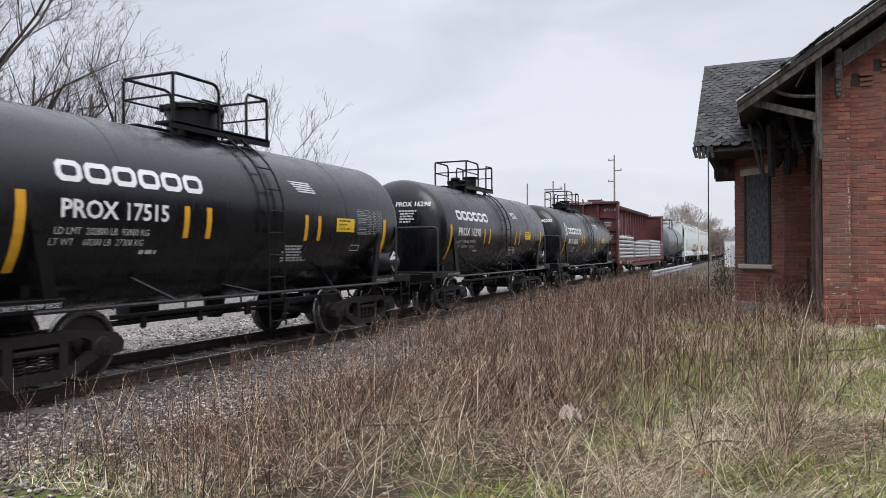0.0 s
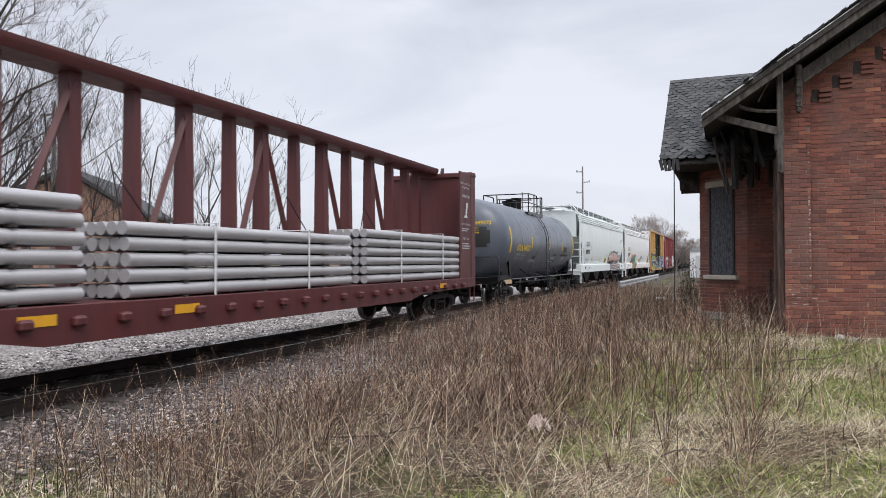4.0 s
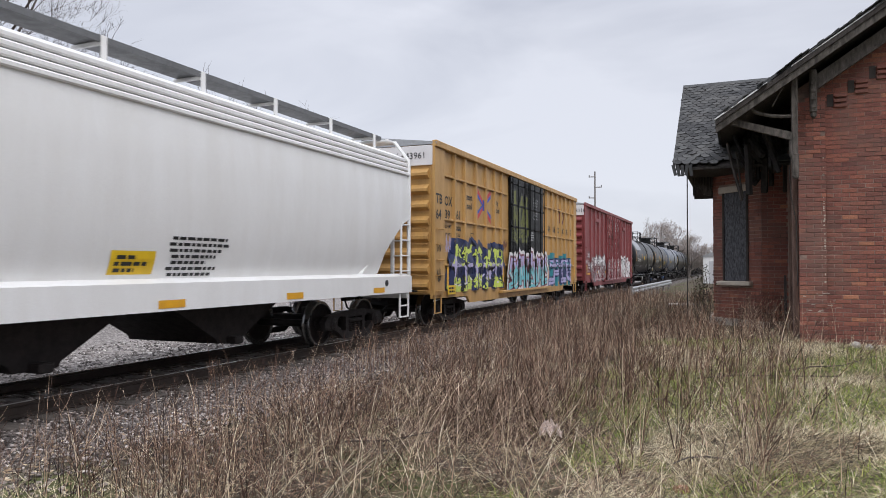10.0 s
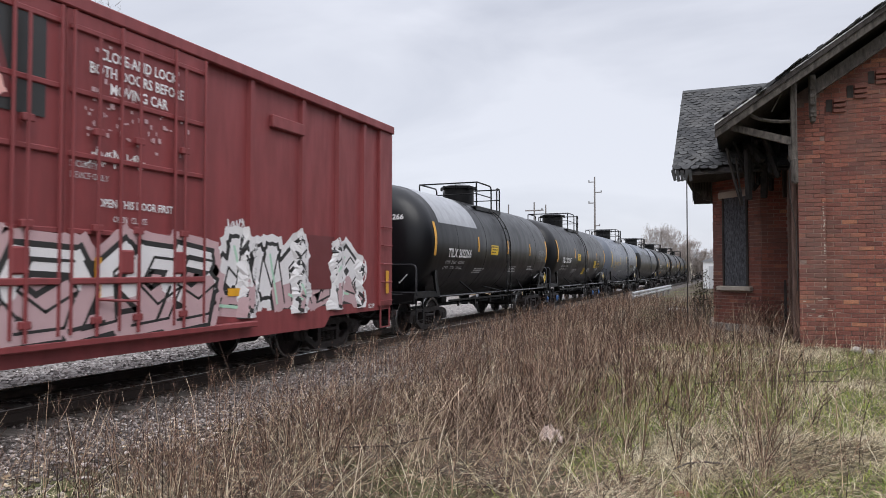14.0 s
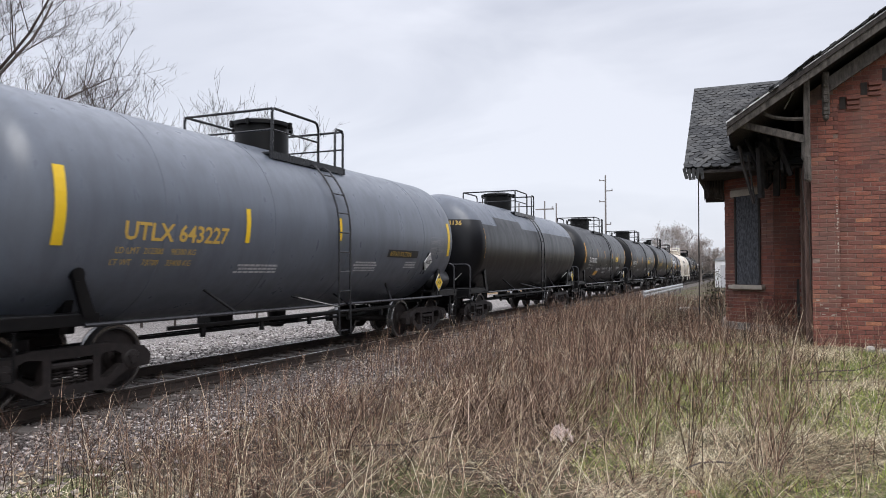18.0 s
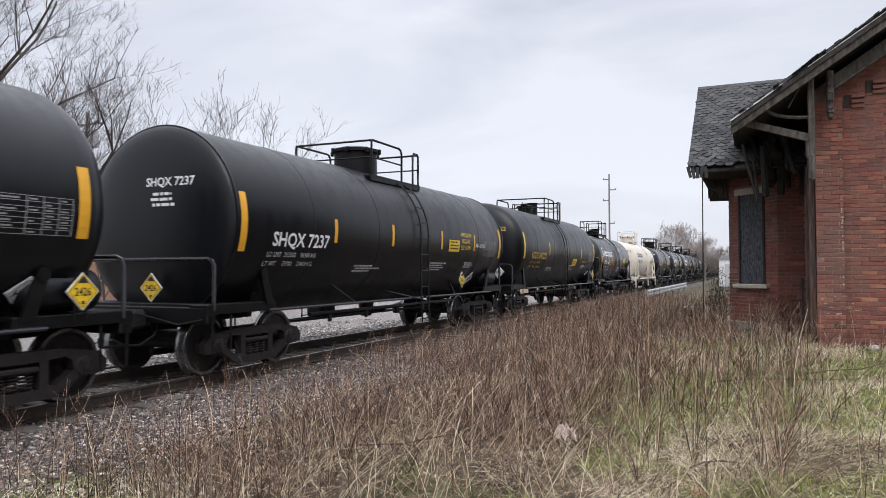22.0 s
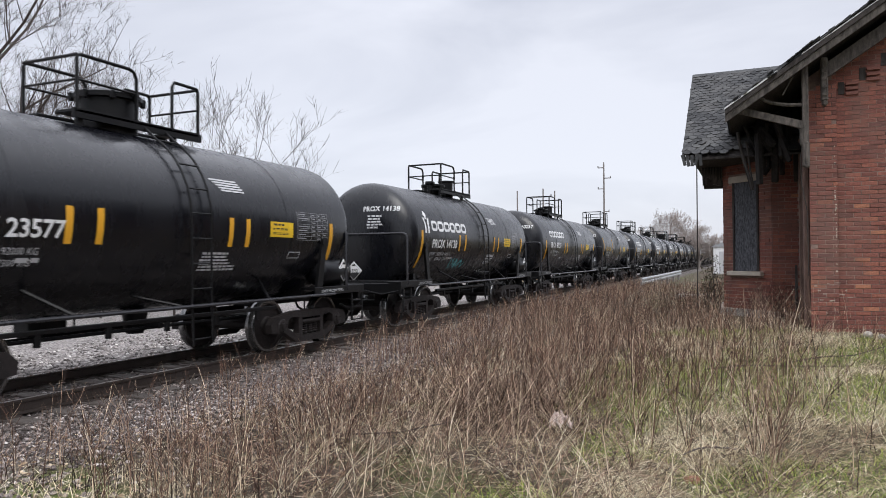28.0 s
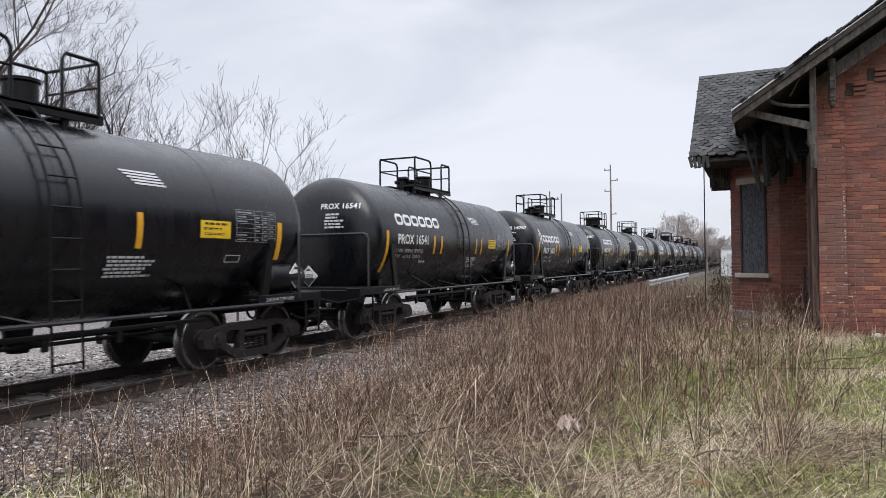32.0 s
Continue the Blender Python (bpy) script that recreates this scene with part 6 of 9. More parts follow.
def hopper_car(y, half, label, paint):
    car = thing("covered_hopper", label, "hopper car", "covered hoppers of the train", at=pose(LINE, y, RAIL))
    CARS.append((car, y))
    P, st = paint, M["steel"]
    for s in (-1, 1):
        ys = [-half + 1.5 * k / 14 for k in range(15)] + [-half + 1.5 + (2 * half - 3) * k / 12 for k in range(1, 12)] + [half - 1.5 + 1.5 * k / 14 for k in range(15)]
        V, F = [], []
        nz = 12
        for yy in ys:
            lo = hopper_foot(half - abs(yy))
            for i in range(nz + 1):
                z = lo + (3.78 - lo) * i / nz
                V.append((s * hopper_x(z), yy, z))
        for j in range(len(ys) - 1):
            for i in range(nz):
                a = j * (nz + 1) + i
                F.append((a, a + 1, a + nz + 2, a + nz + 1))
        part("side_sheet", Shape().add(V, F), P, car)
        for k in range(4):
            z = 3.80 + 0.115 * k
            part("roof_step", Shape().box((s * (1.49 - 0.035 * k), 0, z), (0.10, 2 * half, 0.085), 0.02), P, car)
        part("side_sill", Shape().prism([(s * 1.56, 1.02), (s * 1.56, 1.40), (s * 1.40, 1.46), (s * 1.30, 1.46), (s * 1.30, 1.02)], "y", -half, half), P, car)
    part("roof", Shape().prism([(-1.42, 4.18), (-1.1, 4.32), (0, 4.40), (1.1, 4.32), (1.42, 4.18)], "y", -half + 0.1, half - 0.1), P, car)
    part("hopper_body", Shape().prism([(-half + 0.1, 4.2), (half - 0.1, 4.2), (half - 0.1, 2.95), (half - 2.3, 1.3), (half - 2.7, 1.06), (-half + 2.7, 1.06), (-half + 2.3, 1.3), (-half + 0.1, 2.95)], "x", -1.30, 1.30), M["hopper"] if P is M["hopper"] else P, car)
    # chutes take the dark truck steel to imitate the shadow beneath the car
    for k in (-1, 0, 1):
        part("discharge_gate", Shape().prism([(k * 3.5 - 1.45, 1.08), (k * 3.5 + 1.45, 1.08), (k * 3.5 + 0.35, 0.46), (k * 3.5 + 0.3, 0.38), (k * 3.5 - 0.3, 0.38), (k * 3.5 - 0.35, 0.46)], "x", -0.95, 0.95).box((0.6, k * 3.5, 0.42), (1.1, 0.2, 0.12), 0.02), M["truck"], car)
    # roof walk, latticed steel
    for x in (0.62, -0.62):
        part("roof_walk", Shape().box((x, 0, 4.66), (0.5, 2 * half - 0.6, 0.03)), M["grating"], car, "grating along the roof")
        part("walk_edge", Shape().box((x + math.copysign(0.26, x), 0, 4.66), (0.03, 2 * half - 0.6, 0.09)), M["grating"], car)
        for k in range(10):
            yy = -half + 0.7 + k * (2 * half - 1.4) / 9
            part("walk_bracket", Shape().box((x + math.copysign(0.30, x), yy, 4.50), (0.03, 0.09, 0.40), 0.006).box((x, yy, 4.61), (0.60, 0.05, 0.05), 0.006), P, car)
    for k in range(7):
        part("roof_hatch", Shape().lathe([(4.36, 0.4), (4.48, 0.4), (4.52, 0.34), (4.54, 0.05)], 20, "z", (0, -half + 1.5 + k * (2 * half - 3) / 6, 0)), P, car)
    for e in (-1, 1):
        ye = e * half
        part("end_frame", Shape().box((0, ye - e * 0.08, 1.05), (3.0, 0.16, 0.34), 0.02), P, car)
        part("end_deck", Shape().box((0, ye - e * 0.5, 1.24), (2.6, 0.9, 0.05), 0.01), st, car)
        part("roof_end_walk", Shape().box((0, ye - e * 0.1, 4.60), (2.2, 0.5, 0.05), 0.01), P, car)
        for x in (-0.55, 0.55):
            part("end_stay", Shape().box((x, ye - e * 0.25, 2.1), (0.16, 0.1, 1.8), 0.02), P, car)
        for x in (-1, 1):
            part("corner_stile", Shape().tube([(x * 1.50, ye - e * 0.05, 1.1), (x * 1.50, ye - e * 0.05, 4.12), (x * 1.12, ye - e * 0.05, 4.60)], 0.045, 6), P, car)
            part("ladder_stile", Shape().rod((x * 1.53, ye - e * 0.52, 1.42), (x * 1.53, ye - e * 0.52, 2.65), 0.028, 8), P, car)
            part("ladder_stile", Shape().rod((x * 1.50, ye + e * 0.0, 1.1), (x * 1.05, ye + e * 0.02, 1.1), 0.03, 6), P, car)
            part("end_stile", Shape().rod((x * 1.02, ye + e * 0.05, 1.1), (x * 1.02, ye + e * 0.05, 2.7), 0.05, 6), P, car)
            for k in range(4):
                z = 1.52 + 0.36 * k
                part("ladder_rung", Shape().rod((x * 1.53, ye - e * 0.05, z), (x * 1.53, ye - e * 0.52, z), 0.016, 6), P, car)
                part("ladder_rung", Shape().rod((x * 1.02, ye + e * 0.05, z), (x * 1.50, ye - e * 0.03, z), 0.016, 6), P, car)
            part("step", Shape().tube([(x * 1.5, ye - e * 0.08, 1.0), (x * 1.5, ye - e * 0.08, 0.46), (x * 1.5, ye - e * 0.52, 0.46), (x * 1.5, ye - e * 0.52, 1.0)], 0.026, 6).box((x * 1.5, ye - e * 0.3, 0.72), (0.04, 0.44, 0.03)), P, car)
        part("slope_sheet", Shape().prism([(ye - e * 0.12, 2.95), (ye - e * 0.16, 2.95), (ye - e * 2.4, 1.28), (ye - e * 2.36, 1.24)], "x", -1.4, 1.4), P, car)
    part("hand_brake", Shape().lathe([(-0.02, 0.24), (0, 0.27), (0.02, 0.24)], 22, "y", (-0.6, -half - 0.08, 2.0)), st, car)
    part("air_reservoir", Shape().lathe([(-0.45, 0.05), (-0.4, 0.2), (0.4, 0.2), (0.45, 0.05)], 20, "x", (0.2, half - 0.7, 1.65)), P, car)
    running_gear(car, half - 1.9, half + 0.5)
    return car


def hopper_at(y, z, lift=0.006):
    return lambda u, v, w=0: Vector((hopper_x(z + v) + lift + w, y + u, z + v))


M["hopper2"] = paint_of("pale_green_grey_hopper_paint", (0.725, 0.775, 0.76), 0.5, (0.60, 0.625, 0.605), 0.4, (2, 2, 0.35))
h1 = hopper_car(-71.16, 8.56, "pale grey-green covered hopper with orange spray paint", M["hopper2"])
h2 = hopper_car(-52.11, 9.22, "pale grey covered hopper with green spray paint", M["hopper"])
HS = on_wall(1.56)
for car, mark, num, u, e in ((h1, "CHVX", "889098", -6.72, 8.56), (h2, "CPCX", "816009", -7.42, 9.22)):
    write(mark, 0.38, hopper_at(u, 2.46), M["ink"], car, bold=0.008, spacing=1.15)
    write(num, 0.38, hopper_at(u, 2.02), M["ink"], car, bold=0.008, spacing=1.05)
    write("LD LMT  220400", 0.13, hopper_at(u - 0.05, 1.70), M["ink"], car)
    write("LT WT     65600", 0.13, hopper_at(u - 0.05, 1.55), M["ink"], car)
    oe = on_end(-e + 0.09)
    write(mark, 0.18, oe(-0.35, 3.62), M["ink"], car, bold=0.004, spacing=1.1)
    write(num, 0.18, oe(-0.40, 3.38), M["ink"], car, bold=0.004)
    bars(oe(-0.7, 3.05), 6, 0.05, 0.5, 0.1, 51, car, M["ink"])
    q = Shape()
    hq = hopper_at(u + 1.5, 2.26)
    patch(q, hq, 0, 0, 0.26, 0.018), patch(q, hq, 0, 0.30, 0.26, 0.318), patch(q, hq, 0, 0, 0.018, 0.30), patch(q, hq, 0.242, 0, 0.26, 0.318)
    part("plate_mark", q, M["ink"], car, smooth=False)
    write("C", 0.15, hopper_at(u + 1.57, 2.31), M["ink"], car)
    q = Shape()
    patch(q, hopper_at(0.12 if car is h1 else 0.63, 1.52), 0, 0, 0.74, 0.31, 3)
    part("emergency_sign", q, M["sign"], car, "yellow emergency notice", smooth=False)
    bars(hopper_at(0.18 if car is h1 else 0.68, 1.72, 0.01), 3, 0.05, 0.6, 0.085, 52, car, M["ink"])
    bars(hopper_at(1.58 if car is h2 else 6.3, 2.0), 7, 0.045, 1.25 if car is h2 else 0.9, 0.085, 53, car, M["ink"])
    for yy in (-e + 1.0, -4.6, -1.7, 1.6, 4.5, e - 1.6):
        q = Shape()
        if car is h1:
            patch(q, hopper_at(yy, 1.50), 0, 0, 0.10, 0.42 if abs(yy) < 6 else 0.85, 6)
        else:
            patch(q, HS(yy - 0.3, 1.06), 0, 0, 0.5, 0.11)
        part("reflector", q, M["yellow"], car, smooth=False)
    bars(HS(-e + 2.2, 1.22), 1, 0.05, 0.9, 0.1, 54, car, M["ink"])
    for yy in (-e + 1.3, e - 1.3):
        q = Shape()
        q.lathe([(1.555, 0.07), (1.575, 0.07)], 14, "x", (0, yy, 1.26))
        part("jack_hole", q, M["ink"], car)
HG = lambda u, v, w=0: Vector((max(hopper_x(v), 1.56 if v < 1.45 else 0) + 0.008 + w, u, v))
sh = Shape()
for k in range(22):
    u = 1.75 + 4.3 * k / 22
    patch(sh, HG, u, 1.0, u + 4.3 / 22, 1.40)
part("spray_paint", sh, M["plum"], h1, smooth=False)
graffiti(HG, 2.0, 1.04, 5.9, 2.12, 6, 61, [M["pink"], M["peach"], M["plum2"]], M["pale"], h1, M["smoke"], cuts=(0.62, 0.34), light=M["mint2"])
HH = lambda u, v, w=0: Vector((max(hopper_x(v), 1.56 if v < 1.45 else 0) + 0.008 + w, u, v))
TAG_A = [[(0.05, 0.0), (0.45, 1.05), (0.9, 0.0)], [(0.2, 0.35), (0.75, 0.35)]]
TAG_M = [[(0.08, 0.0), (0.12, 1.0), (0.5, 0.3), (0.88, 1.0), (0.95, 0.0)]]
graffiti(HH, -4.97, 1.02, -2.17, 2.05, 3, 63, [M["mint"], M["mint"]], M["smoke"], h2, M["peach"], fat=0.26, shapes=[TAG_A, TAG_M, BOX_P])
scrawl(hopper_at(7.0, 2.9), 0, 0, 0.6, 0.35, 66, h1, M["ink"], 6)
scrawl(hopper_at(-5.9, 1.55), 0, 0, 0.5, 0.25, 67, h1, M["dim"], 6, 0.015)

# ---- centre-beam flat car with pipes ----
fy, fh = -106.57, 10.05
fc = thing("centre_beam_flat_car", "maroon centre-beam flat car with end bulkheads", "flat car", at=pose(LINE, fy, RAIL))
CARS.append((fc, fy))
mr = M["maroon"]
part("deck", Shape().box((0, 0, 1.06), (2.9, 2 * fh - 0.2, 0.14), 0.02), mr, fc)
for s in (-1, 1):
    part("side_sill", Shape().prism([(-fh + 0.1, 1.12), (fh - 0.1, 1.12), (fh - 0.1, 0.86), (fh - 4.2, 0.80), (fh - 5.0, 0.66), (-fh + 5.0, 0.66), (-fh + 4.2, 0.80), (-fh + 0.1, 0.86)], "x", s * 1.42 - 0.04, s * 1.42 + 0.04), mr, fc)
    for k in range(26):
        part("winch", Shape().box((s * 1.50, -fh + 1.2 + k * 0.705, 0.93), (0.12, 0.18, 0.13), 0.03), mr, fc)
part("centre_sill", Shape().box((0, 0, 0.82), (0.6, 2 * fh + 0.2, 0.40), 0.02), M["steel"], fc)
for e in (-1, 1):
    ye = e * fh
    bh = part("bulkhead", Shape().box((0, ye - e * 0.28, 2.72), (2.76, 0.06, 3.2), 0.01), mr, fc)
    part("bulkhead_cap", Shape().box((0, ye - e * 0.17, 4.32), (2.9, 0.42, 0.16), 0.03), mr, bh)
    for x in (-1.38, 1.38):
        part("bulkhead_side", Shape().box((x, ye - e * 0.2, 2.62), (0.12, 0.40, 3.5), 0.02), mr, bh)
    for x in (-0.55, 0.30):
        part("bulkhead_post", Shape().box((x, ye - e * 0.15, 2.7), (0.14, 0.2, 3.1), 0.015), mr, bh)
    for z in (1.4, 2.1, 2.8, 3.55):
        part("bulkhead_rib", Shape().box((0, ye - e * 0.19, z), (2.66, 0.12, 0.20), 0.02), mr, bh)
    for x in (-0.6, 0.45):
        part("lifting_lug", Shape().prism([(ye - e * 0.2, 4.4), (ye - e * 0.45, 4.4), (ye - e * 0.35, 4.56), (ye - e * 0.2, 4.58)], "x", x - 0.02, x + 0.02), mr, bh)
    for x in (-1, 1):
        for k in range(6):
            part("ladder_rung", Shape().tube([(x * 1.0, ye - e * 0.1, 1.3 + 0.42 * k), (x * 1.0, ye + e * 0.02, 1.3 + 0.42 * k), (x * 1.36, ye + e * 0.02, 1.3 + 0.42 * k), (x * 1.36, ye - e * 0.1, 1.3 + 0.42 * k)], 0.014, 6), mr, fc)
        part("step", Shape().tube([(x * 1.42, ye - e * 0.1, 0.9), (x * 1.42, ye - e * 0.1, 0.42), (x * 1.42, ye - e * 0.5, 0.42), (x * 1.42, ye - e * 0.5, 0.9)], 0.022, 6), mr, fc)
part("top_chord", Shape().prism([(-0.30, 4.36), (0.30, 4.36), (0.36, 4.46), (0.36, 4.54), (-0.36, 4.54), (-0.36, 4.46)], "y", -fh + 0.4, fh - 0.4), mr, fc)
post_y = [-8.3, -7.07, -5.85, -4.68, -3.5, -2.35, -1.2, 0.0, 1.0, 2.16, 3.3, 4.45, 5.66, 6.85, 7.9, 8.7]
for k, q in enumerate(post_y):
    part("beam_post", Shape().prism([(-0.16, 1.12), (0.16, 1.12), (0.11, 4.38), (-0.11, 4.38)], "y", q - 0.07, q + 0.07) if k % 2 else Shape().prism([(-0.16, 1.12), (0.16, 1.12), (0.11, 4.38), (-0.11, 4.38)], "y", q - 0.10, q + 0.10), mr, fc)
for a, b in ((1, 2), (3, 4), (5, 6), (7, 8), (9, 8), (11, 10), (13, 12)):
    part("diagonal", Shape().tube([(0.06, post_y[a], 1.3), (0.06, post_y[b], 4.25)], 0.07, 4), mr, fc)
for q in (-7.7, -5.2, -2.9, 1.6, 5.0):
    part("tie_cable", Shape().tube([(0.36, q - 0.5, 2.3), (0.2, q, 3.0), (0.36, q + 0.5, 2.3)], 0.012, 5), M["steel"], fc)
part("cushion_tube", Shape().rod((-0.5, -3, 0.6), (-0.5, 3, 0.6), 0.1, 10), M["steel"], fc)
for e in (-1, 1):
    end_panel = part("instruction_panel", Shape().box((1.40, e * (fh - 0.85), 2.72), (0.05, 0.95, 3.2), 0.01) if e > 0 else Shape().box((1.42, e * (fh - 0.19), 2.7), (0.03, 0.34, 3.2), 0.01), mr, fc)
PW = on_wall(1.43, 0.006)
for body, z, sz in (("LOADING & UNLOADING", 3.95, 0.085), ("INSTRUCTIONS", 3.82, 0.085), ("WARNING", 3.55, 0.13), ("CAR MAY FALL OVER", 2.72, 0.085), ("SAFETY FIRST", 2.28, 0.10)):
    write(body, sz, PW(fh - 0.85, z), M["dim"], fc, align="CENTER")
sh = Shape()
pw = PW(fh - 0.85, 2.95)
sh.quad(pw(-0.16, 0.0), pw(0.14, 0.0), pw(0.10, 0.08), pw(-0.10, 0.08))
sh.quad(pw(-0.05, 0.1), pw(0.08, 0.1), pw(0.17, 0.45), pw(0.04, 0.45))
part("tipping_sign", sh, M["white"], fc, smooth=False)
bars(PW(fh - 1.2, 2.60), 2, 0.03, 0.7, 0.06, 71, fc, M["dim"])
bars(PW(fh - 1.2, 2.15), 3, 0.035, 0.7, 0.07, 72, fc, M["dim"])
SWF = on_wall(1.565, 0.006)
write("UCRY", 0.26, SWF(-7.95, 0.86), M["white"], fc)
write("873110", 0.22, SWF(-6.95, 0.86), M["white"], fc)
EWF = on_end(-fh + 0.25)
write("873110", 0.22, EWF(0.62, 3.85), M["dim"], fc)
write("CAUTION", 0.16, on_end(-fh - 0.04)(-0.75, 4.26), M["white"], fc)
bars(EWF(0.62, 3.2), 3, 0.05, 0.5, 0.1, 73, fc, M["dim"])
bars(EWF(0.62, 2.45), 3, 0.05, 0.6, 0.1, 74, fc, M["dim"])
q = Shape()
hq2 = on_wall(1.445)(-9.98, 2.95)
patch(q, hq2, 0, 0, 0.24, 0.018), patch(q, hq2, 0, 0.34, 0.24, 0.358), patch(q, hq2, 0, 0, 0.018, 0.35), patch(q, hq2, 0.222, 0, 0.24, 0.35)
part("plate_mark", q, M["white"], fc, smooth=False)
write("C", 0.16, on_wall(1.445)(-9.92, 3.02), M["white"], fc)
for yy, z0, w, h in ((-9.95, 1.65, 0.08, 0.75), (-9.78, 0.90, 0.5, 0.13), (-5.4, 0.90, 0.5, 0.13), (-3.0, 0.90, 0.5, 0.13), (7.0, 0.9, 0.5, 0.13)):
    q = Shape()
    patch(q, on_wall(1.465)(yy, z0), 0, 0, w, h)
    part("reflector", q, M["yellow"], fc, smooth=False)
running_gear(fc, fh - 2.2, fh + 0.55)

pipe_meshes = {}
M["strap"] = paint_of("white_strapping", (0.7, 0.7, 0.7), 0.5)
for y0, y1, rows_p, step in ((-9.62, -4.45, 6, 0.226), (-3.75, 2.25, 5, 0.212), (2.95, 9.1, 6, 0.205)):
    stack = thing("pipe_stack", "bundle of long grey steel pipes strapped in rows", "pipes", "pipe bundles on the flat car", at=pose(LINE, fy, RAIL))
    CARS.append((stack, fy))
    Lp = y1 - y0
    rr = 0.094
    key = Shape()
    n = 18
    key.lathe([(0, rr * 0.86), (0, rr), (Lp, rr), (Lp, rr * 0.86), (Lp - 0.25, rr * 0.84), (Lp - 0.26, 0.001)][:4], n, "y")
    me = key.mesh("pipe")
    me.materials.append(M["pipe"])
    pr = random.Random(int(y0 * 10))
    for i in range(rows_p):
        for k in range(5):
            part("pipe", me, None, stack, m=Matrix.Translation((1.30 - 0.205 * k, y0 + pr.uniform(-0.05, 0.05), 1.245 + i * step)))
        for f in (0.18, 0.5, 0.82):
            part("spacer", Shape().box((0.89, y0 + f * Lp, 1.14 + i * step), (1.0, 0.09, max(0.02, step - 2 * rr)), 0.004), M["darkwood"], stack)
    for f in (0.28, 0.72):
        part("strap", Shape().box((1.41, y0 + f * Lp, 1.14 + rows_p * step / 2), (0.012, 0.045, rows_p * step + 0.06)).box((0.9, y0 + f * Lp, 1.17 + rows_p * step), (1.05, 0.045, 0.012)), M["strap"], stack, "white plastic strap")
# ---- tank cars and what is painted on them ----
def on_head(x0, z0, R, zc, half, dished, lift=0.008):
    """On the head that faces -y."""
    def f(u, v, w=0):
        x, z = x0 + u, z0 + v
        r2 = (x * x + (z - zc) ** 2) / (R * R)
        return Vector((x, -half - head_depth(min(0.99, math.sqrt(r2)), dished) - lift - w, z))
    return f


def stripe(car, on, y, z0, z1, w=0.10, mat="yellow"):
    sh = Shape()
    a = on(y, z0)
    R = a(0, 0).x
    patch(sh, a, -w / 2, 0, w / 2, (z1 - z0) * 1.06, 6)
    part("reflector", sh, M[mat], car, smooth=False)


def panel(car, on, y, z, w, h, mat, name="notice", label=""):
    sh = Shape()
    patch(sh, on(y, z), 0, 0, w, h, 4)
    return part(name, sh, M[mat], car, label, smooth=False)


def table(car, on, y, z, w, h, seed, mat="dim"):
    """A printed table of inspection marks."""
    at = on(y, z)
    sh = Shape()
    n = 7
    for i in range(n + 1):
        v = h * i / n
        patch(sh, at, 0, v, w, v + 0.007)
    for u in (0, 0.45 * w, 0.64 * w, 0.82 * w, w - 0.012):
        patch(sh, at, u, 0, u + 0.012, h, 3)
    r = random.Random(seed)
    for i in range(n):
        for u0, u1 in ((0.03, 0.42), (0.48, 0.6), (0.67, 0.78), (0.85, 0.96)):
            if r.random() < 0.85:
                patch(sh, at, u0 * w, h * (i + 0.36) / n, (u0 + (u1 - u0) * r.uniform(0.5, 1)) * w, h * (i + 0.66) / n)
    part("inspection_table", sh, M["faint"] if mat == "dim" else M[mat], car, smooth=False)


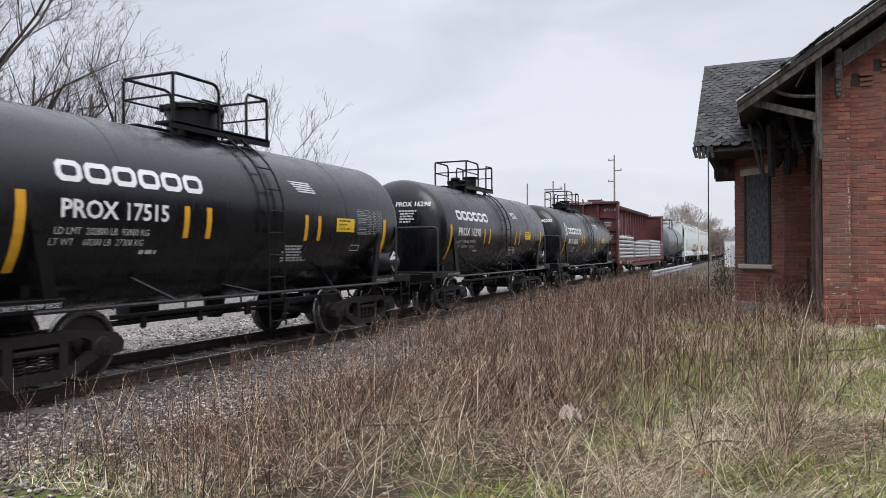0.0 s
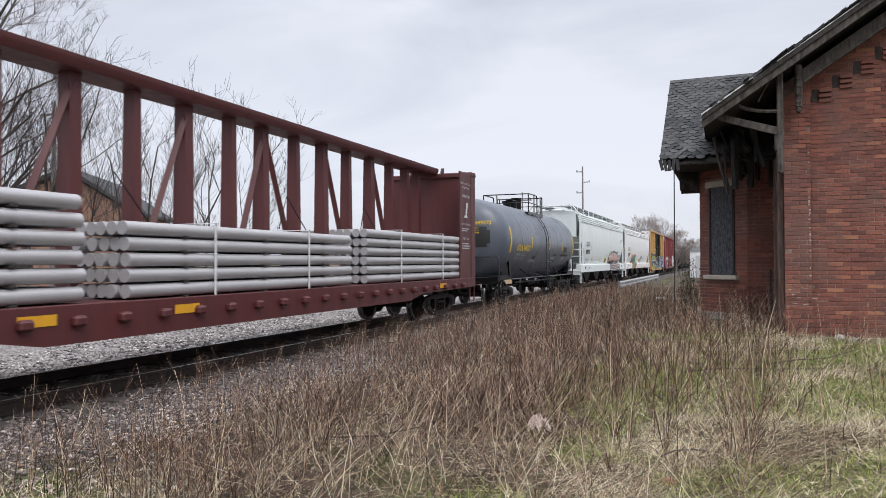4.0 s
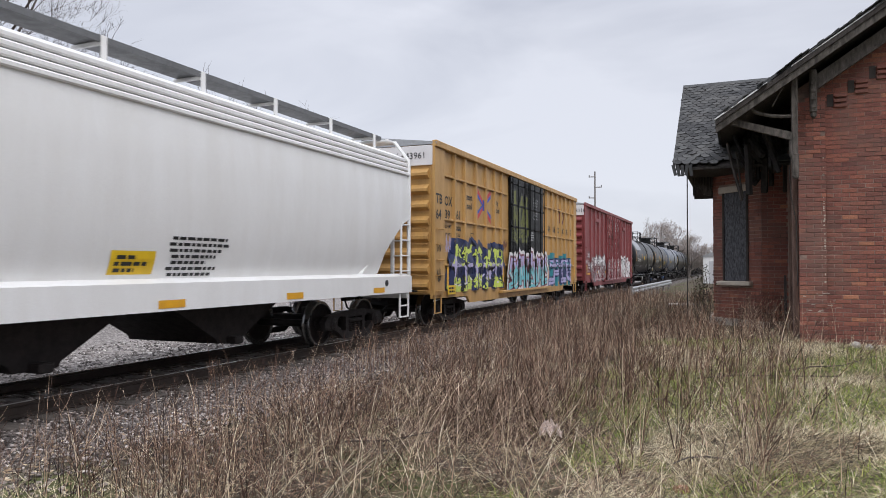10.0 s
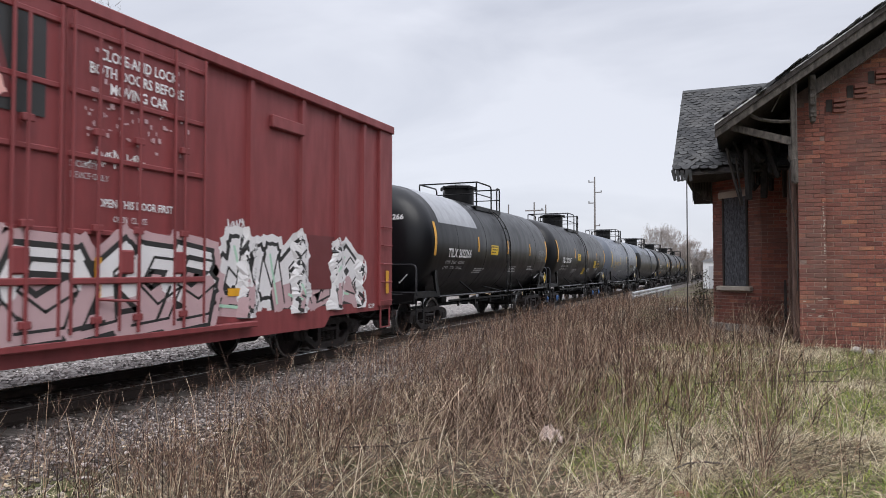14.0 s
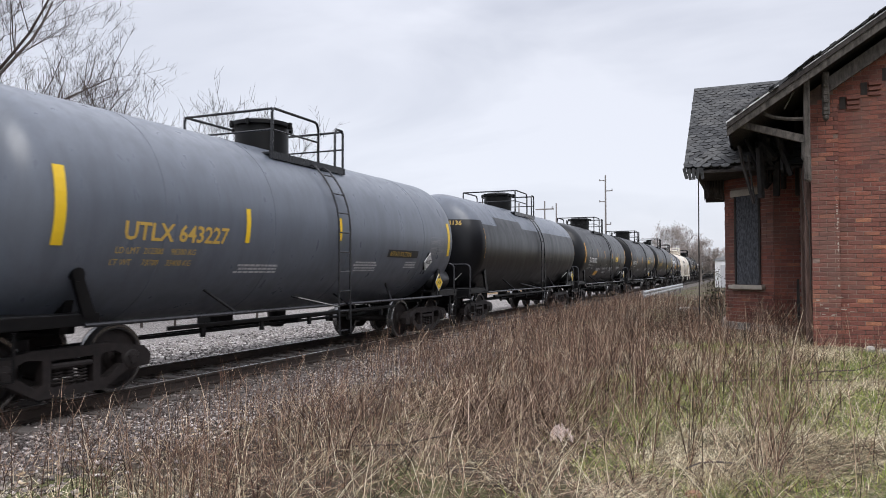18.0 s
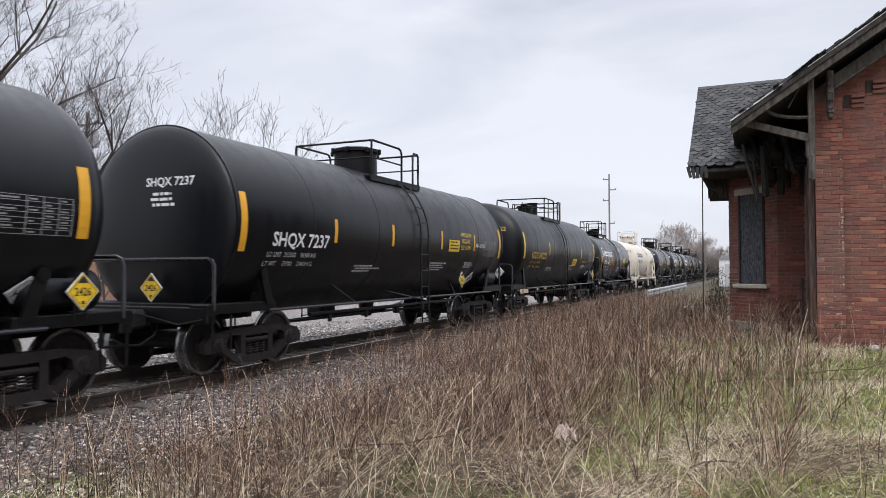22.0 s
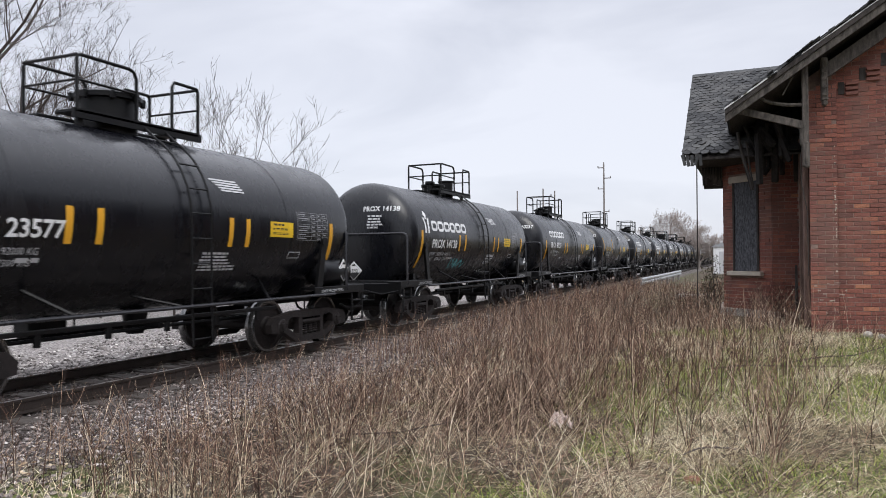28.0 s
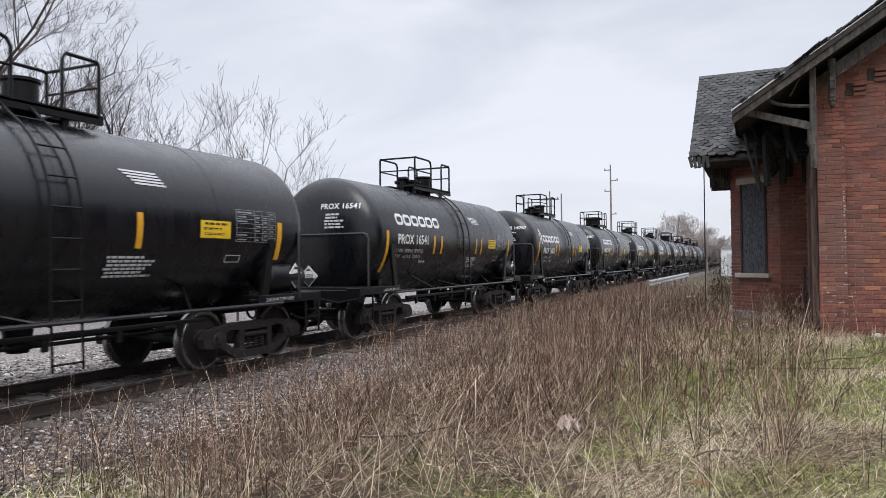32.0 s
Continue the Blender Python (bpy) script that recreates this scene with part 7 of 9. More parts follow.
def placard(car, at, text, kind):
    """A diamond plate in a holder; at gives points of the face it hangs on."""
    s = 0.21
    back = {"hot": "white", "2426": "sign", "1830": "white"}[kind]
    tips = [(0, -s), (s, 0), (0, s), (-s, 0)]
    plate = Shape().add([at(u, v, 0.0) for u, v in tips] + [at(u, v, 0.012) for u, v in tips], [(4, 5, 6, 7), (0, 1, 5, 4), (1, 2, 6, 5), (2, 3, 7, 6), (3, 0, 4, 7)])
    pl = part("placard", plate, M[back], car, smooth=False)

    def on(u, v, w=0):
        return at(u, v, 0.015 + w)
    sh = Shape()
    if kind == "1830":
        sh.add([on(0, -s), on(s * 0.62, -s * 0.38), on(-s * 0.62, -s * 0.38)], [(0, 1, 2)])
        sh.quad(on(-s * 0.62, -s * 0.38), on(s * 0.62, -s * 0.38), on(s * 0.80, -s * 0.20), on(-s * 0.80, -s * 0.20))
        sh.quad(on(-0.05, 0.11), on(0.05, 0.11), on(0.03, 0.15), on(-0.03, 0.15))
    if kind == "2426":
        sh.add([on(-0.07, 0.10), on(0.07, 0.10), on(0, s * 0.92)], [(0, 1, 2)])
        sh.quad(on(-0.02, -0.15), on(0.02, -0.15), on(0.02, -0.11), on(-0.02, -0.11))
    for a, b in zip(tips, tips[1:] + tips[:1]):
        k0, k1 = 0.90, 0.86
        sh.quad(on(a[0] * k0, a[1] * k0), on(b[0] * k0, b[1] * k0), on(b[0] * k1, b[1] * k1), on(a[0] * k1, a[1] * k1))
    tagged(part("placard_print", sh, M["ink"], pl, smooth=False), kind="stuff")
    write(text, 0.14 if kind == "hot" else 0.135, lambda u, v, w=0: on(u, v - 0.048, w), M["ink"], pl, "placard_print", align="CENTER", bold=0.003, narrow=0.85)
    edge = Shape()
    for a, b in zip(tips, tips[1:] + tips[:1]):
        edge.rod(at(a[0] * 1.04, a[1] * 1.04, 0.004), at(b[0] * 1.04, b[1] * 1.04, 0.004), 0.009, 4)
    part("placard_frame", edge, M["dim"], pl)
    part("placard_holder", Shape().add([at(-0.10, -0.22, -0.02), at(0.10, -0.22, -0.02), at(0.10, 0.22, -0.02), at(-0.10, 0.22, -0.02)], [(0, 1, 2, 3)]), M["steel"], pl, smooth=False)
    post = Shape()
    for u in (-0.08, 0.08):
        post.rod(at(u, -0.34, -0.03), at(u, 0.15, -0.03), 0.014, 5)
    part("placard_post", post, M["steel"], pl)


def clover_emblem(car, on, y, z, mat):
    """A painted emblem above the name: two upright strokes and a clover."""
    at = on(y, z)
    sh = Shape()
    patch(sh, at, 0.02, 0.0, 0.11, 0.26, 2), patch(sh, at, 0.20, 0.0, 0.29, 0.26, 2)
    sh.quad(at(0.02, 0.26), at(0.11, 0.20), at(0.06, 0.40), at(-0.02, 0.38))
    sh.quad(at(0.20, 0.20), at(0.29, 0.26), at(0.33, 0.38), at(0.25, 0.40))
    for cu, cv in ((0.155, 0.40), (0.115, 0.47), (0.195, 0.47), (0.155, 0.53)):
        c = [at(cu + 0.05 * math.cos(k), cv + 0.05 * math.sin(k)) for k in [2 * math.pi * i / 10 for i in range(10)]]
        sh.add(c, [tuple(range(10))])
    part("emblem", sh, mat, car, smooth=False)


def dress_acid(car, mark, spec, style="prox", emblem=False, seed=1, full=True):
    base = on_tank(spec["R"], spec["zc"])
    far = spec["half"] - 4.25  # a longer shell spreads its marks

    def on(y, z):
        return base(y + far * (-1.0 if y < -3 else (0.3 if y < 0 else 1.05)), z)
    ink = M["ink"] if style == "cream" else M["white"]
    sub = M["ink"] if style == "cream" else M["dim"]
    tape = "dim" if style == "cream" else "yellow"
    pair = -0.14 if style == "ofox" else 0.0
    dy, dz = (0.13, -0.14) if emblem else ((-0.12, -0.15) if style == "ofox" else ((0.25, 0.0) if far > 0.3 else (0.0, 0.0)))
    if style in ("prox", "cream"):
        blocks(on(-3.60 + dy, 2.48 + dz), [0.35, 0.37, 0.36, 0.35, 0.36, 0.36], 0.27, 0.04, car, ink)
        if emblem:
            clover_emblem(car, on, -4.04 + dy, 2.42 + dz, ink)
    if not full:
        stripe(car, on, -4.06, 1.45, 2.32)
        stripe(car, on, 4.15, 1.60, 2.3)
        panel(car, on, 2.25, 2.02, 0.62, 0.26, "sign", "emergency_sign")
        write(mark, 0.30, on(-3.58 + dy, 2.06 + dz), ink, car, bold=0.006)
        return
    tx = M["gold"] if style == "utlx" else ink
    write(mark, 0.295 if style == "ofox" else 0.31, on(-3.58 + dy, 2.06 + dz) if style != "utlx" else on(-3.6, 2.04), tx, car, bold=0.006, spacing=0.98)
    write("LD LMT  202800 LB  92000 KG", 0.125, on(-3.64 + dy, 1.86 + dz), sub, car, narrow=0.85)
    write("LT WT    60200 LB  27300 KG", 0.125, on(-3.68 + dy, 1.73 + dz), sub, car, narrow=0.85)
    bars(on(-2.35, 1.62), 1, 0.06, 0.4, 0.1, seed + 1, car, sub)
    for y, z0, z1 in (((-4.06, 1.42, 2.34), (4.12, 1.62, 2.30), (-1.6 + pair, 1.84, 2.27), (-1.16 + pair, 1.84, 2.27), (1.28, 1.84, 2.27), (1.68, 1.84, 2.27)) if style != "utlx" else ((-4.2, 1.80, 2.68), (-1.48, 1.86, 2.64), (1.15, 1.85, 2.3), (4.1, 1.7, 2.3))):
        stripe(car, on, y, z0, z1, 0.12 if abs(y) > 4 else 0.10, tape)
    sg = panel(car, on, 2.25, 2.02, 0.64, 0.26, "sign", "emergency_sign", "yellow emergency notice")
    bars(on(2.30, 2.215), 3, 0.034, 0.54, 0.075, seed + 2, car, M["ink"])
    table(car, on, 3.02, 1.98, 0.98, 0.50, seed + 3, "dim" if style != "cream" else "ink")
    bars(on(0.70, 1.72), 6, 0.035, 0.85, 0.055, seed + 4, car, sub)
    sh = Shape()
    for i in range(5):
        patch(sh, on(0.95, 2.86), 0.05 * i, -0.045 * i, 0.62 + 0.03 * i, -0.045 * i + 0.028)
    part("small_print", sh, sub, car, smooth=False)
    sh = Shape()
    at = on(2.85, 1.66)
    patch(sh, at, 0, 0, 0.34, 0.014), patch(sh, at, 0, 0.11, 0.34, 0.124), patch(sh, at, 0, 0, 0.014, 0.12), patch(sh, at, 0.326, 0, 0.34, 0.12)
    part("plate_mark", sh, sub, car, smooth=False)
    hd = on_head(0.05, 2.80, spec["R"], spec["zc"], spec["front"], spec["dished"])
    write(mark, 0.17, hd, ink, car, bold=0.002)
    bars(on_head(0.15, 2.66, spec["R"], spec["zc"], spec["front"], spec["dished"]), 5, 0.04, 0.5, 0.07, seed + 5, car, sub)
    e = spec["end"]
    placard(car, on_wall(1.32, 0)(e - 0.75, 1.42), "1830", "1830")
    placard(car, on_end(-e + 0.05, 0)(0.08, 1.36), "1830", "1830")
    write("2 INCH HF COMP SHOES", 0.085, on_wall(1.36)(-e + 0.95, 1.01), sub, car, narrow=0.8)
    write("2 INCH HF COMP SHOES", 0.085, on_wall(1.36)(e - 1.6, 1.01), sub, car, narrow=0.8)


BLK = "black tank car with white lettering and a railed top platform"
acid = [(-147.45, "PROX 17515", "prox", False, True), (-135.66, "PROX 16298", "prox", False, False), (-123.4, "PROX 60203", "prox", True, False), (99.75, "PROX 16713", "prox", True, False),
        (111.95, "PROX 17372", "cream", False, False), (124.0, "OFOX 23577", "ofox", False, True), (136.1, "PROX 14138", "prox", True, False), (148.2, "PROX 60237", "prox", False, False),
        (160.0, "UTLX 11612", "utlx", False, False), (172.0, "PROX 16541", "prox", False, False)]
for k, (y, mark, style, emb, dome) in enumerate(acid):
    spec = LONGER if mark in ("PROX 60203", "PROX 60237") else (SHORTER if style == "ofox" else ACID)
    c = tank_car(y, ladder=0.0 if style == "utlx" else 0.3, paint="cream" if style == "cream" else "black", big_dome=dome or style == "cream",
                 label="cream-painted tank car with black lettering and a rust-stained shell" if style == "cream" else ("black tank car with gold lettering and yellow stripes" if style == "utlx" else BLK), **spec)
    dress_acid(c, mark, spec, style, emb, 200 + 10 * k)
    if mark == "PROX 14138":
        scrawl(on_tank(1.33, 2.21, 0.008)(-1.95, 1.36), 0, 0, 0.9, 0.36, 91, c, M["aqua"], 9, 0.03)
    if mark == "PROX 16713":
        scrawl(on_tank(1.33, 2.21, 0.008)(-1.05, 1.62), 0, 0, 0.75, 0.45, 92, c, M["scarlet"], 8, 0.015)
    if mark == "PROX 17515":
        tp2 = part("marker_post", Shape().tube([(1.46, -5.0, 0.98), (1.46, -5.12, 1.62)], 0.05, 8), M["dim"], c, "grey post with a red cap")
        part("marker_cap", Shape().lathe([(1.62, 0.10), (1.76, 0.10), (1.80, 0.05)], 14, "z", (1.46, -5.12, 0)), M["scarlet"], tp2, "red cap")
for i in range(14):
    y = 172.0 + 11.75 * (i + 1)
    if i % 5 == 2:
        c = tank_car(y + 0.0, paint="grey" if i == 7 else "black", label="black tank car far back in the train", **ACID)
    else:
        c = tank_car(y, paint="black", label="black tank car far back in the train", big_dome=i % 3 == 1, **ACID)
    dress_acid(c, "PROX %d" % (14050 + 37 * i), ACID, "prox", i % 2 == 0, 400 + i, i < 3)

LON = on_tank(1.55, 2.40)


def dress_long(car, mark, ink, seed, stripes, wide=0.10, head=True, tape="yellow", hot=((5.72, 1.38), (5.15, 1.40)), sign=(2.4, 2.1), lines=True, mark_y=-4.75, mark_z=2.03, head_half=5.65, dish=0.744):
    sub = M["dim"]
    write(mark, 0.33, LON(mark_y, mark_z), M[ink], car, bold=0.007)
    for y, z0, z1 in stripes:
        stripe(car, LON, y, z0, z1, 0.15 if z1 - z0 > 0.6 else wide, tape)
    table(car, LON, 4.45, 2.02, 1.05, 0.42, seed)
    if sign:
        panel(car, LON, sign[0], sign[1], 0.7, 0.30, "sign", "emergency_sign", "yellow emergency notice")
        bars(on_tank(1.55, 2.40, 0.010)(sign[0] + 0.06, sign[1] + 0.23), 3, 0.036, 0.58, 0.085, seed + 1, car, M["ink"])
    if lines:
        write("LD LMT  212300    96300 KG", 0.125, LON(mark_y - 0.08, mark_z - 0.18), sub if ink != "gold" else M["gold"], car, narrow=0.9)
        write("LT WT     73700    33400 KG", 0.125, LON(mark_y - 0.12, mark_z - 0.33), sub if ink != "gold" else M["gold"], car, narrow=0.9)
        bars(LON(1.0, 1.78), 4, 0.035, 1.0, 0.06, seed + 2, car, sub)
        bars(LON(-2.5, 1.70), 3, 0.035, 1.1, 0.06, seed + 3, car, sub)
        bars(LON(3.2, 1.80), 3, 0.035, 0.9, 0.06, seed + 4, car, sub)
    if head:
        write(mark, 0.19, on_head(-0.1, 2.95, 1.55, 2.40, head_half, dish), M[ink], car, bold=0.002)
        bars(on_head(0.0, 2.80, 1.55, 2.40, head_half, dish), 3, 0.045, 0.6, 0.085, seed + 5, car, M[ink])
    if hot:
        e = LONG["end"]
        (ya, za), (yh, zh) = hot
        placard(car, on_wall(1.44, 0)(ya, za), "2426", "2426")
        placard(car, on_tank(1.55, 2.40, 0.03)(yh, zh), "HOT", "hot")
        placard(car, on_end(-e + 0.05, 0)(0.2, 1.36), "2426", "2426")
        placard(car, on_end(-e + 0.42, 0)(0.75, 1.55), "HOT", "hot")


ST = [(-5.65, 2.05, 2.88), (5.62, 2.0, 2.8), (-2.4, 2.22, 2.64), (0.5, 2.22, 2.64), (3.2, 2.22, 2.62)]
g1 = tank_car(-87.3, paint="grey", ladder=-0.3, label="weathered blue-grey tank car with stencilled yellow lettering", res=True, **LONG)
dress_long(g1, "UTLX 649372", "sign", 500, [(-5.6, 1.95, 2.85), (5.5, 1.95, 2.8), (-2.6, 2.14, 2.58), (0.45, 2.14, 2.56), (3.1, 2.1, 2.5)], head=True, tape="sign", hot=False, sign=None)
sh = Shape()
for u0, z0, u1, z1 in ((3.35, 2.05, 4.05, 2.30), (2.85, 1.86, 4.35, 1.96), (-2.2, 1.68, -1.8, 1.85), (1.2, 1.58, 2.0, 1.70), (1.5, 1.86, 2.0, 1.95)):
    patch(sh, LON(u0, z0), 0, 0, u1 - u0, z1 - z0, 3)
part("stencil_patch", sh, M["ink"], g1, smooth=False)
sh = Shape()
at = on_head(-0.15, 2.15, 1.55, 2.40, 5.65, 0.744)
for i in range(6):
    for j in range(6):
        if abs(i - 2.5) + abs(j - 2.5) < 4.2:
            sh.quad(at(0.12 * i + 0.4, 0.12 * j), at(0.12 * i + 0.52, 0.12 * j), at(0.12 * i + 0.52, 0.12 * j + 0.12), at(0.12 * i + 0.4, 0.12 * j + 0.12))
part("head_patch", sh, M["smoke"], g1, "dark repainted patch on the tank head", smooth=False)
l1 = tank_car(3.0, paint="satin", big_dome=True, label="black tank car with white lettering and glare painted pale on its upper shell", **LONG)
dress_long(l1, "TILX 202266", "white", 520, ST, sign=(-1.25, 2.16))
# sky glare on the upper shell, painted as a pale grey panel
M["shell_glare"] = paint_of("pale_glare_paint", (0.34, 0.35, 0.37), 0.5, (0.22, 0.225, 0.24), 0.5)
V = []
for i in range(31):
    a = 0.34 + 1.2 * i / 30
    for q in (-5.3, -2.35):
        V.append((1.557 * math.cos(a), q, 2.40 + 1.557 * math.sin(a)))
part("faded_panel", Shape().add(V, [(2 * i, 2 * i + 1, 2 * i + 3, 2 * i + 2) for i in range(30)]), M["shell_glare"], l1, "pale panel painted as glare on the upper shell")
l2 = tank_car(16.4, paint="satin", ladder=-0.15, top=-0.35, big_dome=True, blue=True, label="glossy black tank car with white lettering and blue bearing caps", **LONG)
dress_long(l2, "TILX 203347", "white", 540, [(-5.72, 2.06, 2.95), (5.62, 2.0, 2.8), (-2.28, 2.27, 2.7), (0.77, 2.26, 2.67), (3.24, 2.24, 2.64)], sign=(-1.68, 2.17))
for u, z in ((2.60, 1.84), (0.10, 1.50)):
    panel(l2, LON, u, z, 0.52, 0.36, "sign")
    bars(on_tank(1.55, 2.40, 0.010)(u + 0.05, z + 0.29), 6, 0.022, 0.42, 0.05, 545, l2, M["ink"])
write("LEASED TO", 0.09, LON(3.78, 2.16), M["white"], l2, align="CENTER")
write("AMMONIUM", 0.15, LON(3.78, 2.00), M["gold"], l2, align="CENTER", narrow=0.8, bold=0.003)
write("NITRATE SOLUTION", 0.15, LON(3.78, 1.84), M["gold"], l2, align="CENTER", narrow=0.8, bold=0.003)
l3 = tank_car(30.55, paint="grey", big_dome=True, label="weathered grey tank car with faded gold lettering", **LONG)
dress_long(l3, "UTLX 643227", "gold", 560, [(-5.66, 1.92, 2.8), (5.55, 2.0, 2.8), (-2.39, 2.06, 2.56), (0.3, 2.2, 2.6)], tape="sign", sign=None, hot=((5.15, 1.33), (4.42, 1.85)))
panel(l3, LON, 2.3, 1.92, 1.5, 0.17, "ink")
write("NITRATE SOLUTION", 0.15, on_tank(1.55, 2.40, 0.011)(2.4, 1.95), M["gold"], l3, narrow=0.75)
l4 = tank_car(44.55, paint="grey", big_dome=True, label="black-sided tank car with a pale grey top and gold lettering", **LONG)
dress_long(l4, "UTLX 673136", "gold", 580, [(-5.6, 2.0, 2.84), (5.6, 2.0, 2.8), (-2.5, 2.2, 2.63), (-0.8, 2.2, 2.62), (2.18, 2.24, 2.66)], sign=(1.6, 1.85))
for s in (1, -1):
    for (ya, yb, top) in ((-5.66, -4.3, 0.40), (-4.3, -1.6, 0.62), (-1.6, 5.66, 0.44)):
        V = []
        m = 44
        for i in range(m + 1):
            a = -math.pi / 2 + 0.05 + (top + math.pi / 2 - 0.05) * i / m
            for q in (ya, yb):
                V.append((s * 1.557 * math.cos(a), q, 2.40 + 1.557 * math.sin(a)))
        part("painted_side", Shape().add(V, [(2 * i, 2 * i + 1, 2 * i + 3, 2 * i + 2) for i in range(m)]), M["satin"], l4, "black repainted side")
sh = Shape()
n, cut, rings = 48, 3.12 - 2.40, []
for q in (0.02, 0.25, 0.45, 0.62, 0.76, 0.86, 0.93, 0.97, 0.99, 1.0):
    r = 1.556 * q
    a0 = math.asin(min(1.0, cut / r)) if r > cut else math.pi / 2
    rings.append([(r * math.cos(t), -5.656 - head_depth(q, 0.744), 2.40 + r * math.sin(t)) for t in [math.pi - a0 + (math.pi + 2 * a0) * k / n for k in range(n + 1)]])
sh.add([p for ring in rings for p in ring], [(i * (n + 1) + k, i * (n + 1) + k + 1, (i + 1) * (n + 1) + k + 1, (i + 1) * (n + 1) + k) for i in range(9) for k in range(n)])
part("painted_head", sh, M["satin"], l4, "black repainted tank head")
write("AMMONIUM", 0.19, LON(0.8, 1.86), M["gold"], l4, align="CENTER", narrow=0.8)
write("NITRATE SOLUTION", 0.19, LON(0.8, 1.66), M["gold"], l4, align="CENTER", narrow=0.8)
l5 = tank_car(58.35, paint="satin", ladder=0.5, top=0.05, big_dome=True, label="plain black tank car with white lettering", **LONG)
dress_long(l5, "TILX 202032", "white", 600, [(-5.65, 2.0, 2.9), (5.65, 2.0, 2.8), (-2.78, 2.22, 2.66), (-0.9, 2.23, 2.65), (1.27, 2.2, 2.62), (3.17, 2.2, 2.6)], sign=(2.38, 2.12))
panel(l5, LON, -2.6, 1.38, 0.8, 0.30, "yellow")
for j, body in enumerate(("HOT", "AMMONIUM NITRATE", "SOLUTION")):
    write(body, 0.17, LON(-0.25, 1.86 - 0.18 * j), M["white"], l5, align="CENTER", narrow=0.8)
l6 = tank_car(72.8, paint="satin", big_dome=True, label="black tank car with weld rings and gold cargo lettering", shell=6.12, dished=0.22, **LONG)
dress_long(l6, "SHQX 7237", "white", 620, [(-5.98, 1.92, 2.8), (5.85, 1.98, 2.8), (-3.38, 2.14, 2.55), (-1.1, 2.14, 2.58), (1.5, 2.14, 2.57), (3.72, 2.16, 2.57)], sign=(1.95, 2.1), hot=((3.05, 1.36), (4.10, 1.40)), mark_y=-5.25, head_half=6.12, dish=0.22)
for j, body in enumerate(("AMMONIUM", "NITRATE", "SOLUTION")):
    write(body, 0.17, LON(3.1, 2.50 - 0.17 * j), M["sign"], l6, align="CENTER", narrow=0.8)
write("FRA-AIP 200611", 0.16, LON(3.85, 2.25), M["white"], l6, narrow=0.75)
l7 = tank_car(86.9, dished=0.52, paint="satin", ladder=-0.25, top=-0.15, label="dull black tank car with gold lettering", **LONG)
dress_long(l7, "UTLX 643222", "gold", 640, [(-5.63, 2.02, 2.88), (5.6, 2.0, 2.8), (-2.45, 2.18, 2.62), (0.36, 2.15, 2.6), (2.9, 2.1, 2.52)], sign=(1.45, 1.80), tape="sign", dish=0.52)
panel(l7, LON, 3.2, 1.90, 1.2, 0.22, "ink")
write("NITRATE SOLUTION", 0.14, on_tank(1.55, 2.40, 0.011)(3.25, 1.94), M["gold"], l7, narrow=0.7)
# ---- weeds, grass, stones ----
def plant_material(name, stops, rough=0.85, grain=25.0):
    """Each stem takes its own shade from the ramp."""
    mt = bpy.data.materials.new(name)
    mt.use_nodes = True
    nd, lk = mt.node_tree.nodes, mt.node_tree.links
    bs = nd["Principled BSDF"]
    bs.inputs["Roughness"].default_value = rough
    bs.inputs["Specular IOR Level"].default_value = 0.25
    geo = nd.new("ShaderNodeNewGeometry")
    rp = nd.new("ShaderNodeValToRGB")
    while len(rp.color_ramp.elements) < len(stops):
        rp.color_ramp.elements.new(0.5)
    for e, (p, c) in zip(rp.color_ramp.elements, stops):
        e.position, e.color = p, (*c, 1)
    lk.new(geo.outputs["Random Per Island"], rp.inputs[0])
    n = nd.new("ShaderNodeTexNoise")
    n.inputs["Scale"].default_value = grain
    lk.new(geo.outputs["Position"], n.inputs[0])
    g = nd.new("ShaderNodeMath")
    g.operation = "MULTIPLY_ADD"
    g.inputs[1].default_value, g.inputs[2].default_value = 0.9, 0.55
    lk.new(n.outputs[0], g.inputs[0])
    vm = nd.new("ShaderNodeVectorMath")
    vm.operation = "SCALE"
    lk.new(rp.outputs[0], vm.inputs[0])
    lk.new(g.outputs[0], vm.inputs["Scale"])
    lk.new(vm.outputs[0], bs.inputs["Base Color"])
    return mt


def stem(V, F, pts, r0, r1, n=3):
    """A thin tapering stem through the points, with little work."""
    b = len(V)
    m = len(pts)
    for i, (x, y, z) in enumerate(pts):
        r = r0 + (r1 - r0) * i / (m - 1)
        for k in range(n):
            a = 2 * math.pi * k / n
            V.append((x + r * math.cos(a), y + r * math.sin(a), z + (0.3 * r if k else 0)))
    for i in range(m - 1):
        for k in range(n):
            F.append((b + i * n + k, b + i * n + (k + 1) % n, b + (i + 1) * n + (k + 1) % n, b + (i + 1) * n + k))


def stuff_object(name, V, F, mat, label, category, smooth=False):
    me = bpy.data.meshes.new(name)
    me.from_pydata(V, [], F)
    if smooth:
        me.polygons.foreach_set("use_smooth", [True] * len(me.polygons))
    me.materials.append(mat)
    return tagged(new(name, me), label, category, kind="stuff")


